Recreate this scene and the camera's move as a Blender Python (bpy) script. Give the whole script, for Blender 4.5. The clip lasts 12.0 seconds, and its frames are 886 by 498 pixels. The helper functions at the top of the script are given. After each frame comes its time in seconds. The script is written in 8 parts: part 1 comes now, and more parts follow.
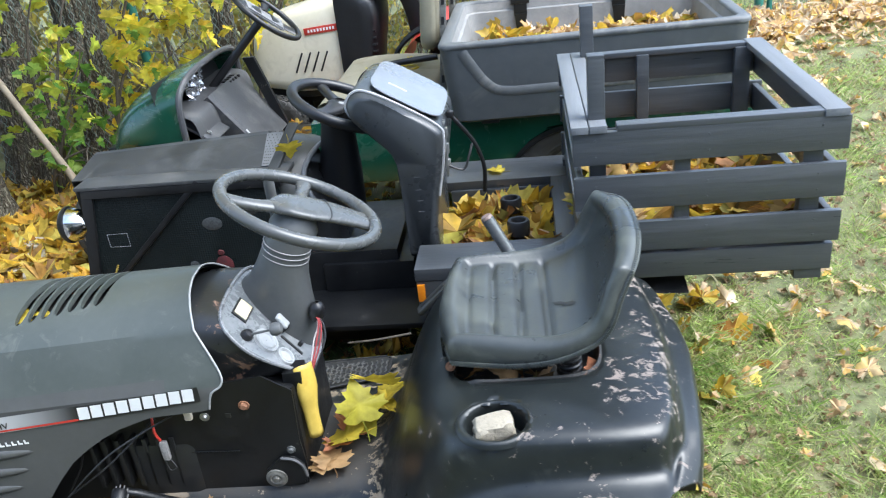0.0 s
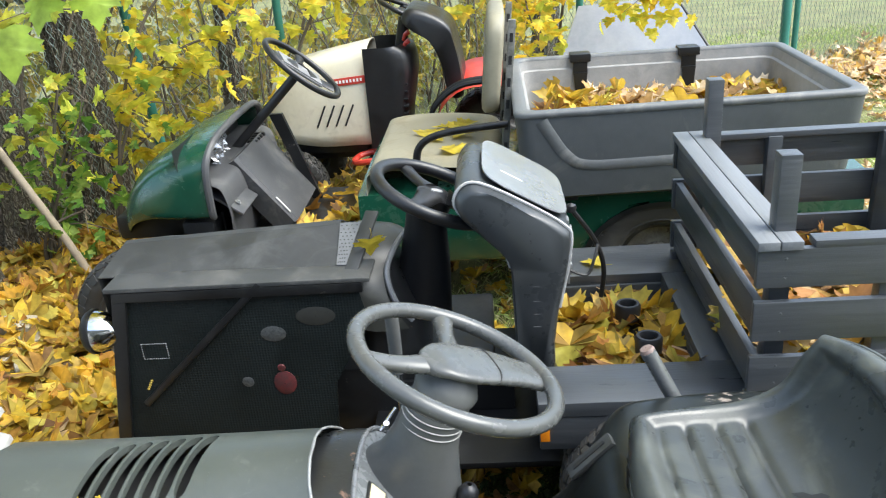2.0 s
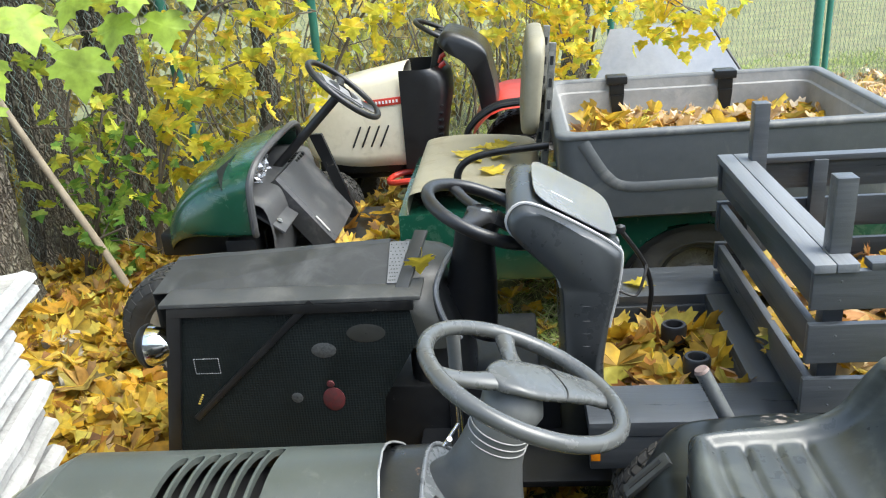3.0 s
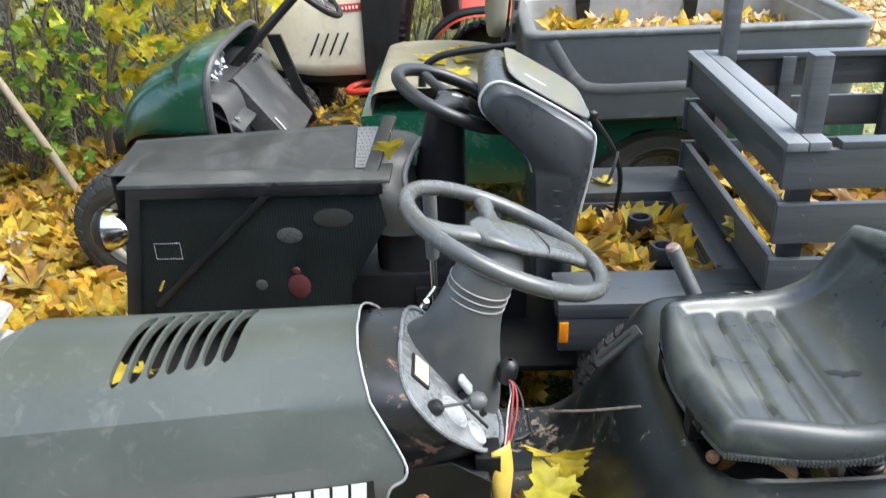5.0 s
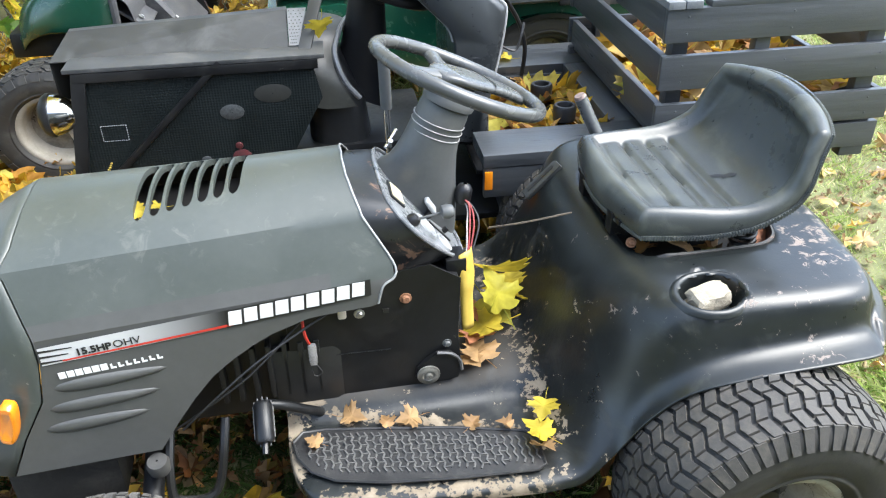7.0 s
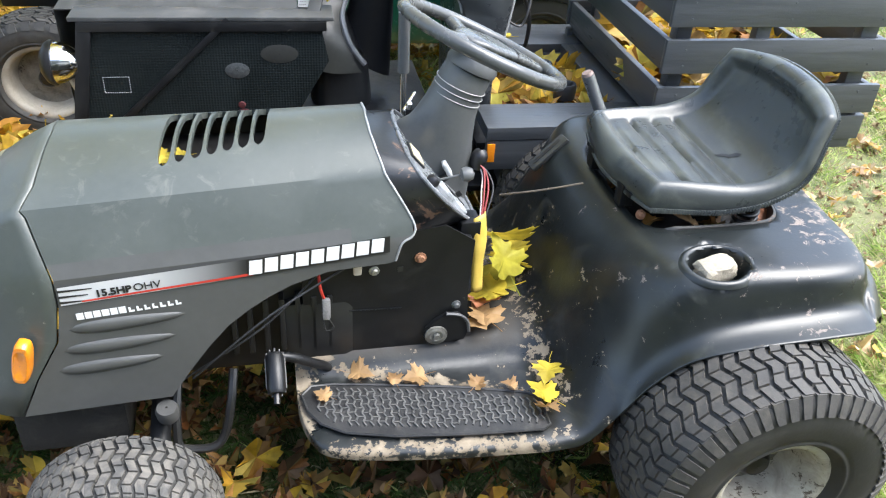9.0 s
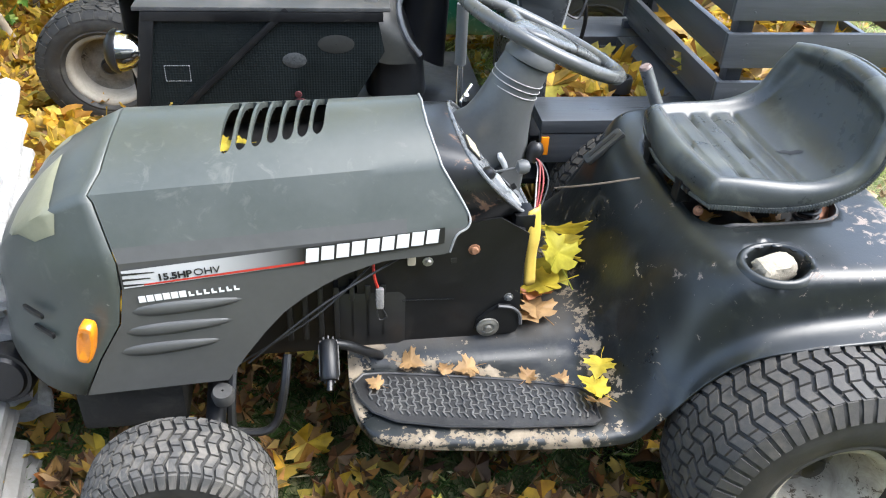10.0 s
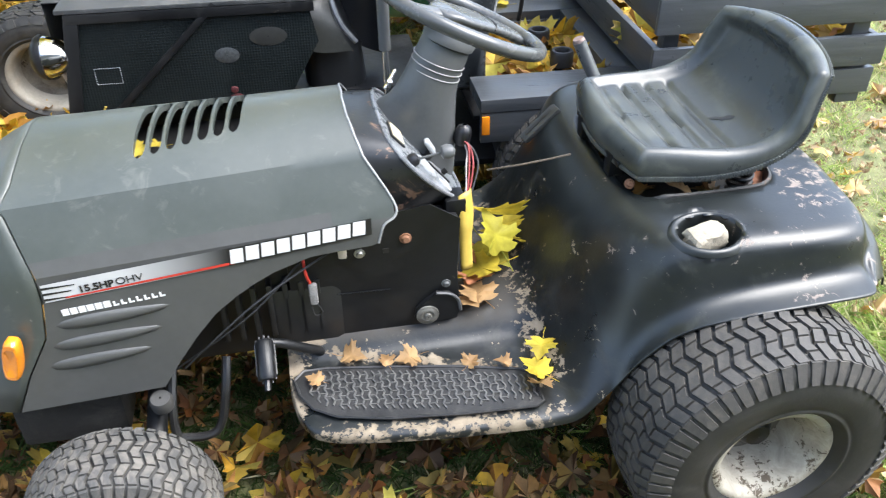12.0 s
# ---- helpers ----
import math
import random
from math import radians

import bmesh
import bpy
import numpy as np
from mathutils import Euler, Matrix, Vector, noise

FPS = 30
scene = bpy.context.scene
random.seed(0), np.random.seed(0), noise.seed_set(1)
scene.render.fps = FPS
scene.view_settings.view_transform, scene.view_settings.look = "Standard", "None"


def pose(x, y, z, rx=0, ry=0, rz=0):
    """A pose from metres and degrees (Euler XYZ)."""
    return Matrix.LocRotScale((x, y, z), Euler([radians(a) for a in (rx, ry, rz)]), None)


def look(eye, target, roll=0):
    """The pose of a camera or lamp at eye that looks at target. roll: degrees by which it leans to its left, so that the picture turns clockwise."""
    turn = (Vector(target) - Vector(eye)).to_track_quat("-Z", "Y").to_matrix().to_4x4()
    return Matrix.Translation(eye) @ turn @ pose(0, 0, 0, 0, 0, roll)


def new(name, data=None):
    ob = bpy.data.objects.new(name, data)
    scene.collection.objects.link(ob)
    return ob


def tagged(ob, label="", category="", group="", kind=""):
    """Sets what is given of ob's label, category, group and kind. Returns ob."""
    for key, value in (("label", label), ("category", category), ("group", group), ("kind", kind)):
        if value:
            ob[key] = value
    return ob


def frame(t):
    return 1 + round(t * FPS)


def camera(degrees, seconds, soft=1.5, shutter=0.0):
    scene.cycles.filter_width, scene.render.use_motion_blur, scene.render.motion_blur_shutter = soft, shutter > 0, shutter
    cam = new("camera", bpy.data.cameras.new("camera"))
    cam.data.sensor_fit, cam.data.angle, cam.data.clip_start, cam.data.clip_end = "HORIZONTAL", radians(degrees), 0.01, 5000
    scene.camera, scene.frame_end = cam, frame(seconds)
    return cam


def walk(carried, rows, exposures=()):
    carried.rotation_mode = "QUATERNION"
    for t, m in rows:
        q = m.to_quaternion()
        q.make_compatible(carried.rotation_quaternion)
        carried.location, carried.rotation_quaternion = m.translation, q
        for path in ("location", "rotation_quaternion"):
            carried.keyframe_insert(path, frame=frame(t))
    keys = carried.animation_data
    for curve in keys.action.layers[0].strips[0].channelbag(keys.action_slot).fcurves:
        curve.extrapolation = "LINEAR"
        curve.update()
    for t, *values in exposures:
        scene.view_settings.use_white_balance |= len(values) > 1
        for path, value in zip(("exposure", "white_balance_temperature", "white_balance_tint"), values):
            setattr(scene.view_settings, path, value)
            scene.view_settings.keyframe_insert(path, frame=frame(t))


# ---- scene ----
cam = camera(57.0, 12.0, soft=1.1, shutter=0.3)
PATH = [
    (0, (0.103, 0.145, 1.578), (-0.002, 1.945, 0.711), -6.6),
    (0.5, (-0.026, 0.327, 1.562), (-0.148, 2.103, 0.652), -5.5),
    (1, (-0.121, 0.549, 1.608), (-0.399, 2.346, 0.774), -5.6),
    (1.5, (-0.183, 0.632, 1.612), (-0.305, 2.455, 0.797), -4.5),
    (2, (-0.29, 0.635, 1.622), (-0.296, 2.467, 0.821), -4.6),
    (2.5, (-0.36, 0.614, 1.634), (-0.401, 2.454, 0.853), -4.5),
    (2.7, (-0.37, 0.611, 1.636), (-0.419, 2.466, 0.89), -4.5),
    (4.3, (-0.37, 0.594, 1.594), (-0.385, 2.421, 0.78), -4.8),
    (4.5, (-0.384, 0.583, 1.575), (-0.384, 2.409, 0.759), -4.4),
    (5, (-0.43, 0.581, 1.504), (-0.363, 2.368, 0.608), -2.2),
    (5.5, (-0.442, 0.513, 1.481), (-0.28, 2.239, 0.483), -0.1),
    (6, (-0.449, 0.374, 1.482), (-0.263, 2.084, 0.461), -0.1),
    (6.5, (-0.521, 0.297, 1.496), (-0.298, 1.965, 0.415), -1.8),
    (7, (-0.649, 0.292, 1.498), (-0.281, 1.939, 0.424), -0.9),
    (7.2, (-0.677, 0.287, 1.496), (-0.3, 1.934, 0.426), -0.8),
    (8.8, (-0.774, 0.259, 1.469), (-0.291, 1.862, 0.375), 4.0),
    (9, (-0.772, 0.268, 1.472), (-0.306, 1.872, 0.372), 3.8),
    (9.5, (-0.783, 0.276, 1.472), (-0.36, 1.88, 0.355), 3.5),
    (10, (-0.791, 0.269, 1.473), (-0.433, 1.885, 0.351), 3.0),
    (10.5, (-0.786, 0.27, 1.477), (-0.428, 1.881, 0.347), 2.8),
    (11, (-0.779, 0.262, 1.48), (-0.424, 1.875, 0.351), 2.5),
    (11.5, (-0.767, 0.257, 1.48), (-0.391, 1.862, 0.348), 2.0),
    (12, (-0.674, 0.271, 1.477), (-0.296, 1.855, 0.315), -0.3),
]
walk(cam, [(t, look(eye, target, roll)) for t, eye, target, roll in PATH], [(0.0, 1.94, 5800, 6), (1.0, 2.03, 6300, 5), (2.7, 2.02, 6350, 4), (4.3, 2.04, 6450, 5), (5.0, 2.13, 6350, 6), (5.5, 2.38, 6250, 6), (7.2, 2.38, 6200, 6.5), (9.0, 2.33, 6200, 8), (12.0, 2.36, 6200, 8.5)])

# ---- daylight: a bright overcast sky ----
world = bpy.data.worlds.new("world")
scene.world = world
world.use_nodes = True
wn = world.node_tree.nodes
wn.clear()
sky = wn.new("ShaderNodeTexSky")
sky.sky_type = 'NISHITA'
sky.sun_disc = False
sky.sun_elevation, sky.sun_rotation = radians(57), radians(107)
sky.air_density, sky.dust_density, sky.ozone_density = 1.0, 3.0, 1.5
soften = wn.new("ShaderNodeHueSaturation")
soften.inputs["Saturation"].default_value = 0.8
back = wn.new("ShaderNodeBackground")
back.inputs["Strength"].default_value = 0.15
wout = wn.new("ShaderNodeOutputWorld")
world.node_tree.links.new(sky.outputs[0], soften.inputs["Color"])
world.node_tree.links.new(soften.outputs[0], back.inputs["Color"])
world.node_tree.links.new(back.outputs[0], wout.inputs["Surface"])
sun_data = bpy.data.lights.new("sun", 'SUN')
sun_data.energy, sun_data.angle, sun_data.color = 1.2, radians(45), (1.0, 0.985, 0.96)
sun = new("sun", sun_data)
sun.matrix_world = look((5, 0.5, 8), (0, 2, 0))

# ---- tools ----
rng = random.Random(7)


def finish(name, bm, material, smooth=40, merge=0.0):
    """A mesh object from a bmesh, with shading split at sharp angles."""
    if merge:
        bmesh.ops.remove_doubles(bm, verts=bm.verts, dist=merge)
    bmesh.ops.recalc_face_normals(bm, faces=bm.faces)
    me = bpy.data.meshes.new(name)
    bm.to_mesh(me)
    bm.free()
    return dress(name, me, material, smooth)


def dress(name, me, material, smooth=40):
    for m in (material if isinstance(material, (list, tuple)) else [material]):
        me.materials.append(m)
    if smooth:
        me.shade_smooth()
        me.set_sharp_from_angle(angle=radians(smooth))
    return new(name, me)


def part(name, bm, material, parent, label="", smooth=40, merge=0.0):
    ob = finish(name, bm, material, smooth, merge)
    ob.parent = parent
    if label:
        ob["label"] = label
    return ob


def thing(name, m, label, category, group="", kind=""):
    ob = new(name)
    ob.empty_display_size = 0.05
    ob.matrix_world = m
    return tagged(ob, label, category, group, kind)


def single(name, bm, material, m, label, category, group="", kind="", smooth=40):
    ob = finish(name, bm, material, smooth)
    ob.matrix_world = m
    return tagged(ob, label, category, group, kind)


def box(bm, cx, cy, cz, sx, sy, sz, m=None, bevel=0.0, seg=2):
    """A box with its middle and sizes given, edges rounded by bevel."""
    made = bmesh.ops.create_cube(bm, size=1.0)["verts"]
    bmesh.ops.scale(bm, vec=(sx, sy, sz), verts=made)
    if bevel:
        edges = list({e for v in made for e in v.link_edges})
        out = bmesh.ops.bevel(bm, geom=edges, offset=bevel, segments=seg, affect='EDGES', profile=0.6)
        made = list({v for f in out["faces"] for v in f.verts} | {v for v in made if v.is_valid})
    bmesh.ops.translate(bm, vec=(cx, cy, cz), verts=made)
    if m is not None:
        bmesh.ops.transform(bm, matrix=m, verts=made)
    return made


def boxes(*rows, bevel=0.003):
    bm = bmesh.new()
    for r in rows:
        box(bm, *r[:6], m=r[6] if len(r) > 6 else None, bevel=bevel)
    return bm


def skin(bm, rings, closed=False, cap=False):
    """Faces between rows of points; closed joins each row's ends, cap fills the first and last."""
    rows = [[bm.verts.new(p) for p in ring] for ring in rings]
    n = len(rows[0])
    for a, b in zip(rows, rows[1:]):
        for i in range(n if closed else n - 1):
            j = (i + 1) % n
            bm.faces.new((a[i], a[j], b[j], b[i]))
    if cap:
        bm.faces.new(rows[0][::-1])
        bm.faces.new(rows[-1])
    return rows


def sweep(bm, pts, r, n=10, closed=False, flat=1.0):
    """A round bar along points; r is one radius or one for each point."""
    pts = [Vector(p) for p in pts]
    radii = r if isinstance(r, (list, tuple)) else [r] * len(pts)
    rings, up = [], None
    for i, p in enumerate(pts):
        a = pts[(i - 1) % len(pts)] if closed or i else p
        b = pts[(i + 1) % len(pts)] if closed or i < len(pts) - 1 else p
        d = (b - a).normalized()
        if up is None:
            up = d.orthogonal().normalized()
        up = (up - d * up.dot(d))
        up = up.normalized() if up.length > 1e-6 else d.orthogonal().normalized()
        side = d.cross(up)
        rings.append([p + (up * math.cos(k * math.tau / n) * flat + side * math.sin(k * math.tau / n)) * radii[i] for k in range(n)])
    if closed:
        rings.append(rings[0])
        skin(bm, rings, closed=True)
        bmesh.ops.remove_doubles(bm, verts=bm.verts, dist=1e-6)
    else:
        skin(bm, rings, closed=True, cap=True)


def arc(pts, steps=6):
    """A smooth line through the points (Catmull-Rom)."""
    pts = [Vector(p) for p in pts]
    out = []
    for i in range(len(pts) - 1):
        p0, p1, p2, p3 = pts[max(i - 1, 0)], pts[i], pts[i + 1], pts[min(i + 2, len(pts) - 1)]
        for k in range(steps):
            t = k / steps
            out.append(0.5 * ((2 * p1) + (p2 - p0) * t + (2 * p0 - 5 * p1 + 4 * p2 - p3) * t * t + (3 * p1 - p0 - 3 * p2 + p3) * t ** 3))
    return out + [pts[-1]]


def lathe(bm, profile, n=48, m=None):
    """A turned shape round the local z axis from (radius, height) pairs."""
    rings = [[Vector((r * math.cos(k * math.tau / n), r * math.sin(k * math.tau / n), z)) for k in range(n)] for r, z in profile]
    if m is not None:
        rings = [[m @ p for p in ring] for ring in rings]
    skin(bm, rings, closed=True)


def prism(bm, outline, m, depth, bevel=0.0):
    """A plate from a 2D outline, depth thick along the pose's z."""
    low = [bm.verts.new(m @ Vector((x, y, 0))) for x, y in outline]
    high = [bm.verts.new(m @ Vector((x, y, depth))) for x, y in outline]
    n = len(outline)
    faces = [bm.faces.new(low[::-1]), bm.faces.new(high)]
    faces += [bm.faces.new((low[i], low[(i + 1) % n], high[(i + 1) % n], high[i])) for i in range(n)]
    if bevel:
        bmesh.ops.bevel(bm, geom=list({e for f in faces[:2] for e in f.edges}), offset=bevel, segments=2, affect='EDGES')


def loft(sections, across=4, along=4):
    """Rows of points, smoothed both ways, from a few given cross-sections."""
    rows = [arc(s, across) for s in sections]
    cols = [arc([r[i] for r in rows], along) for i in range(len(rows[0]))]
    return [[c[j] for c in cols] for j in range(len(cols[0]))]


def thicken(ob, t, offset=-1):
    mod = ob.modifiers.new("thickness", 'SOLIDIFY')
    mod.thickness, mod.offset = t, offset
    return ob


def interp(x, table):
    """Straight-line interpolation in (x, value) pairs."""
    if x <= table[0][0]:
        return table[0][1]
    for (a, va), (b, vb) in zip(table, table[1:]):
        if x <= b:
            return va + (vb - va) * (x - a) / (b - a)
    return table[-1][1]


def bolt(parent, m, r, material, name="bolt", h=0.008):
    bm = bmesh.new()
    lathe(bm, [(0.0005, h), (r * 0.75, h), (r, h * 0.7), (r, h * 0.3), (r * 1.5, h * 0.25), (r * 1.5, 0)], 10, m)
    return part(name, bm, material, parent)


def lettering(text, size, m, material, parent, name="lettering", bold=False):
    cu = bpy.data.curves.new(name, 'FONT')
    cu.body, cu.size, cu.extrude, cu.align_x = text, size, 0.0004, 'LEFT'
    cu.offset = size * 0.035 if bold else 0.0
    tmp = bpy.data.objects.new(name, cu)
    scene.collection.objects.link(tmp)
    me = bpy.data.meshes.new_from_object(tmp)
    bpy.data.objects.remove(tmp)
    bpy.data.curves.remove(cu)
    me.transform(m)
    ob = dress(name, me, material, 0)
    ob.parent = parent
    return ob


# ---- materials ----
def surface(name, low, high, scale=8.0, rough=(0.4, 0.6), metal=0.0, bump=0.1, bump_scale=60.0, chips=None, dust=None, coat=0.0, island=0.0, stretch=(1, 1, 1), spec=0.5):
    """A painted, moulded or natural surface: two tones in clouds, fine relief, worn spots and dust.
    chips: (colour, amount 0..1, scale, roughness), and where wear grows along x: (..., from, to, gain); dust: (colour, amount, scale); island: tone shift piece by piece."""
    m = bpy.data.materials.new(name)
    m.use_nodes = True
    nt = m.node_tree
    nd, ln = nt.nodes, nt.links
    bsdf = nd["Principled BSDF"]
    co = nd.new("ShaderNodeTexCoord")
    mp = nd.new("ShaderNodeMapping")
    mp.inputs["Scale"].default_value = stretch
    ln.new(co.outputs["Object"], mp.inputs["Vector"])

    def clouds(sc, detail=6.0, ro=0.6, dist=0.0):
        t = nd.new("ShaderNodeTexNoise")
        t.inputs["Scale"].default_value, t.inputs["Detail"].default_value = sc, detail
        t.inputs["Roughness"].default_value, t.inputs["Distortion"].default_value = ro, dist
        ln.new(mp.outputs[0], t.inputs["Vector"])
        return t.outputs["Fac"]

    def ramp(fac, a, b):
        r = nd.new("ShaderNodeMapRange")
        r.inputs["From Min"].default_value, r.inputs["From Max"].default_value = a, b
        ln.new(fac, r.inputs["Value"])
        return r.outputs[0]

    def mix(fac, a, b, kind='RGBA'):
        x = nd.new("ShaderNodeMix")
        x.data_type = kind
        i = {"RGBA": (6, 7, 2), "FLOAT": (2, 3, 0)}[kind]
        for v, k in ((a, i[0]), (b, i[1])):
            if hasattr(v, "links"):
                ln.new(v, x.inputs[k])
            else:
                x.inputs[k].default_value = (*v, 1) if kind == 'RGBA' else v
        ln.new(fac, x.inputs[0])
        return x.outputs[i[2]]

    big = ramp(clouds(scale, 5, 0.55, 0.4), 0.32, 0.68)
    fine = ramp(clouds(scale * 9, 4), 0.3, 0.7)
    both = nd.new("ShaderNodeMath")
    both.operation = 'MULTIPLY_ADD'
    ln.new(fine, both.inputs[0])
    both.inputs[1].default_value = 0.35
    half = nd.new("ShaderNodeMath")
    half.operation = 'MULTIPLY'
    ln.new(big, half.inputs[0])
    half.inputs[1].default_value = 0.65
    ln.new(half.outputs[0], both.inputs[2])
    col = mix(both.outputs[0], low, high)
    ro = mix(both.outputs[0], rough[0], rough[1], 'FLOAT')
    if dust:
        f = ramp(clouds(dust[2], 8, 0.7, 0.8), 0.62 - 0.3 * dust[1], 0.85 - 0.2 * dust[1])
        soft = nd.new("ShaderNodeMath")
        soft.operation = 'MULTIPLY'
        ln.new(f, soft.inputs[0])
        soft.inputs[1].default_value = 0.75
        col = mix(soft.outputs[0], col, dust[0])
        ro = mix(soft.outputs[0], ro, 0.85, 'FLOAT')
    if chips:
        edge = 0.74 - 0.3 * chips[1]
        g = nd.new("ShaderNodeMath")
        g.operation = 'MULTIPLY_ADD'
        ln.new(clouds(chips[2], 10, 0.72, 0.6), g.inputs[0])
        g.inputs[1].default_value = 0.65
        h = nd.new("ShaderNodeMath")
        h.operation = 'MULTIPLY'
        ln.new(clouds(chips[2] * 0.22, 3, 0.5), h.inputs[0])
        h.inputs[1].default_value = 0.35
        ln.new(h.outputs[0], g.inputs[2])
        level = g.outputs[0]
        if len(chips) > 4:
            axes = nd.new("ShaderNodeSeparateXYZ")
            ln.new(co.outputs["Object"], axes.inputs[0])
            more = nd.new("ShaderNodeMath")
            more.operation = 'MULTIPLY_ADD'
            ln.new(ramp(axes.outputs["X"], chips[4], chips[5]), more.inputs[0])
            more.inputs[1].default_value = chips[6]
            ln.new(level, more.inputs[2])
            level = more.outputs[0]
        f = ramp(level, edge, edge + 0.02)
        col = mix(f, col, mix(fine, tuple(c * 0.75 for c in chips[0]), chips[0]))
        ro = mix(f, ro, chips[3], 'FLOAT')
    if island:
        geo = nd.new("ShaderNodeNewGeometry")
        hs = nd.new("ShaderNodeHueSaturation")
        ln.new(ramp(geo.outputs["Random Per Island"], -1 / island + 1, 1 / island), hs.inputs["Value"])
        hs.inputs["Value"].default_value = 1
        v = nd.new("ShaderNodeMapRange")
        v.inputs["To Min"].default_value, v.inputs["To Max"].default_value = 1 - island, 1 + island
        ln.new(geo.outputs["Random Per Island"], v.inputs["Value"])
        ln.new(v.outputs[0], hs.inputs["Value"])
        ln.new(col, hs.inputs["Color"])
        col = hs.outputs[0]
    ln.new(col, bsdf.inputs["Base Color"])
    ln.new(ro, bsdf.inputs["Roughness"])
    bsdf.inputs["Metallic"].default_value = metal
    bsdf.inputs["Specular IOR Level"].default_value = spec
    bsdf.inputs["Coat Weight"].default_value = coat
    bsdf.inputs["Coat Roughness"].default_value = 0.15
    if bump:
        bp = nd.new("ShaderNodeBump")
        bp.inputs["Strength"].default_value, bp.inputs["Distance"].default_value = bump, 0.004
        ln.new(clouds(bump_scale, 6), bp.inputs["Height"])
        ln.new(bp.outputs[0], bsdf.inputs["Normal"])
    return m


HOOD = surface("hood_plastic", (0.050, 0.058, 0.052), (0.066, 0.074, 0.067), 7, (0.30, 0.42), bump=0.04, bump_scale=300, dust=((0.15, 0.155, 0.135), 0.16, 22), chips=((0.20, 0.20, 0.175), 0.32, 34, 0.6))
SIDE = surface("side_plastic", (0.055, 0.056, 0.053), (0.075, 0.076, 0.072), 6, (0.38, 0.5), bump=0.04, bump_scale=300)
PAINT = surface("chipped_black_paint", (0.007, 0.009, 0.0095), (0.015, 0.018, 0.0175), 6, (0.26, 0.40), bump=0.05, bump_scale=120, chips=((0.21, 0.175, 0.15), 0.45, 46, 0.7, -0.12, 0.14, 0.055), dust=((0.055, 0.06, 0.05), 0.15, 9), spec=0.5)
BLACK = surface("black_steel", (0.004, 0.0042, 0.005), (0.010, 0.0105, 0.011), 9, (0.3, 0.5), bump=0.12, bump_scale=60, dust=((0.022, 0.021, 0.019), 0.3, 12), chips=((0.10, 0.09, 0.075), 0.36, 40, 0.7), spec=0.4)
DASH = surface("dash_plastic", (0.010, 0.011, 0.012), (0.022, 0.023, 0.024), 8, (0.25, 0.4), bump=0.06, bump_scale=140, chips=((0.20, 0.12, 0.08), 0.50, 14, 0.6))
GREY = surface("column_plastic", (0.070, 0.074, 0.074), (0.098, 0.101, 0.100), 12, (0.4, 0.55), bump=0.06, bump_scale=400)
WHEEL = surface("steering_wheel_plastic", (0.058, 0.061, 0.060), (0.085, 0.087, 0.084), 6, (0.2, 0.34), bump=0.03, bump_scale=300)
VINYL = surface("seat_vinyl", (0.032, 0.037, 0.037), (0.050, 0.055, 0.053), 5, (0.22, 0.36), bump=0.10, bump_scale=500, dust=((0.13, 0.14, 0.115), 0.42, 6))
RUBBER = surface("tyre_rubber", (0.014, 0.014, 0.0135), (0.030, 0.029, 0.027), 10, (0.55, 0.75), bump=0.12, bump_scale=100, dust=((0.075, 0.07, 0.06), 0.38, 9))
RUBBER_MID = surface("worn_tyre_rubber", (0.030, 0.029, 0.027), (0.072, 0.067, 0.060), 10, (0.6, 0.8), bump=0.2, bump_scale=160, dust=((0.13, 0.115, 0.09), 0.4, 14))
RUBBER_PALE = surface("dusty_tyre_rubber", (0.038, 0.038, 0.036), (0.072, 0.070, 0.066), 10, (0.7, 0.9), bump=0.15, bump_scale=160, dust=((0.2, 0.18, 0.15), 0.5, 14))
MAT = surface("rubber_mat", (0.011, 0.0115, 0.012), (0.022, 0.022, 0.022), 14, (0.4, 0.6), bump=0.15, bump_scale=200, dust=((0.07, 0.066, 0.06), 0.25, 40))
MAT_WORN = surface("worn_mat_ridges", (0.055, 0.056, 0.056), (0.11, 0.108, 0.10), 30, (0.45, 0.65), bump=0.15, bump_scale=250)
CREAM = surface("cream_rim_paint", (0.34, 0.315, 0.25), (0.47, 0.44, 0.37), 9, (0.45, 0.6), bump=0.08, bump_scale=120, chips=((0.10, 0.08, 0.055), 0.66, 62, 0.8), dust=((0.17, 0.15, 0.115), 0.7, 18))
STEEL = surface("zinc_steel", (0.35, 0.35, 0.34), (0.5, 0.5, 0.49), 20, (0.3, 0.5), metal=0.9, bump=0.05)
CHROME = surface("chrome", (0.62, 0.62, 0.62), (0.75, 0.75, 0.75), 20, (0.08, 0.18), metal=1.0, bump=0.0)
RUST = surface("rusty_steel", (0.16, 0.07, 0.035), (0.30, 0.15, 0.08), 40, (0.7, 0.9), bump=0.3, bump_scale=200)
LENS = surface("clouded_lens", (0.17, 0.172, 0.115), (0.25, 0.243, 0.16), 10, (0.3, 0.45), bump=0.1, bump_scale=80)
AMBER = surface("amber_lens", (0.62, 0.17, 0.006), (0.78, 0.27, 0.012), 25, (0.12, 0.25), bump=0.0, coat=0.6)
YELLOW = surface("yellow_vinyl", (0.46, 0.32, 0.05), (0.60, 0.44, 0.09), 12, (0.4, 0.6), bump=0.1, bump_scale=90)
RED = surface("red_plastic", (0.42, 0.03, 0.02), (0.55, 0.05, 0.03), 10, (0.35, 0.5), bump=0.03)
WHITE = surface("white_print", (0.72, 0.72, 0.70), (0.8, 0.8, 0.78), 30, (0.4, 0.5), bump=0.0)
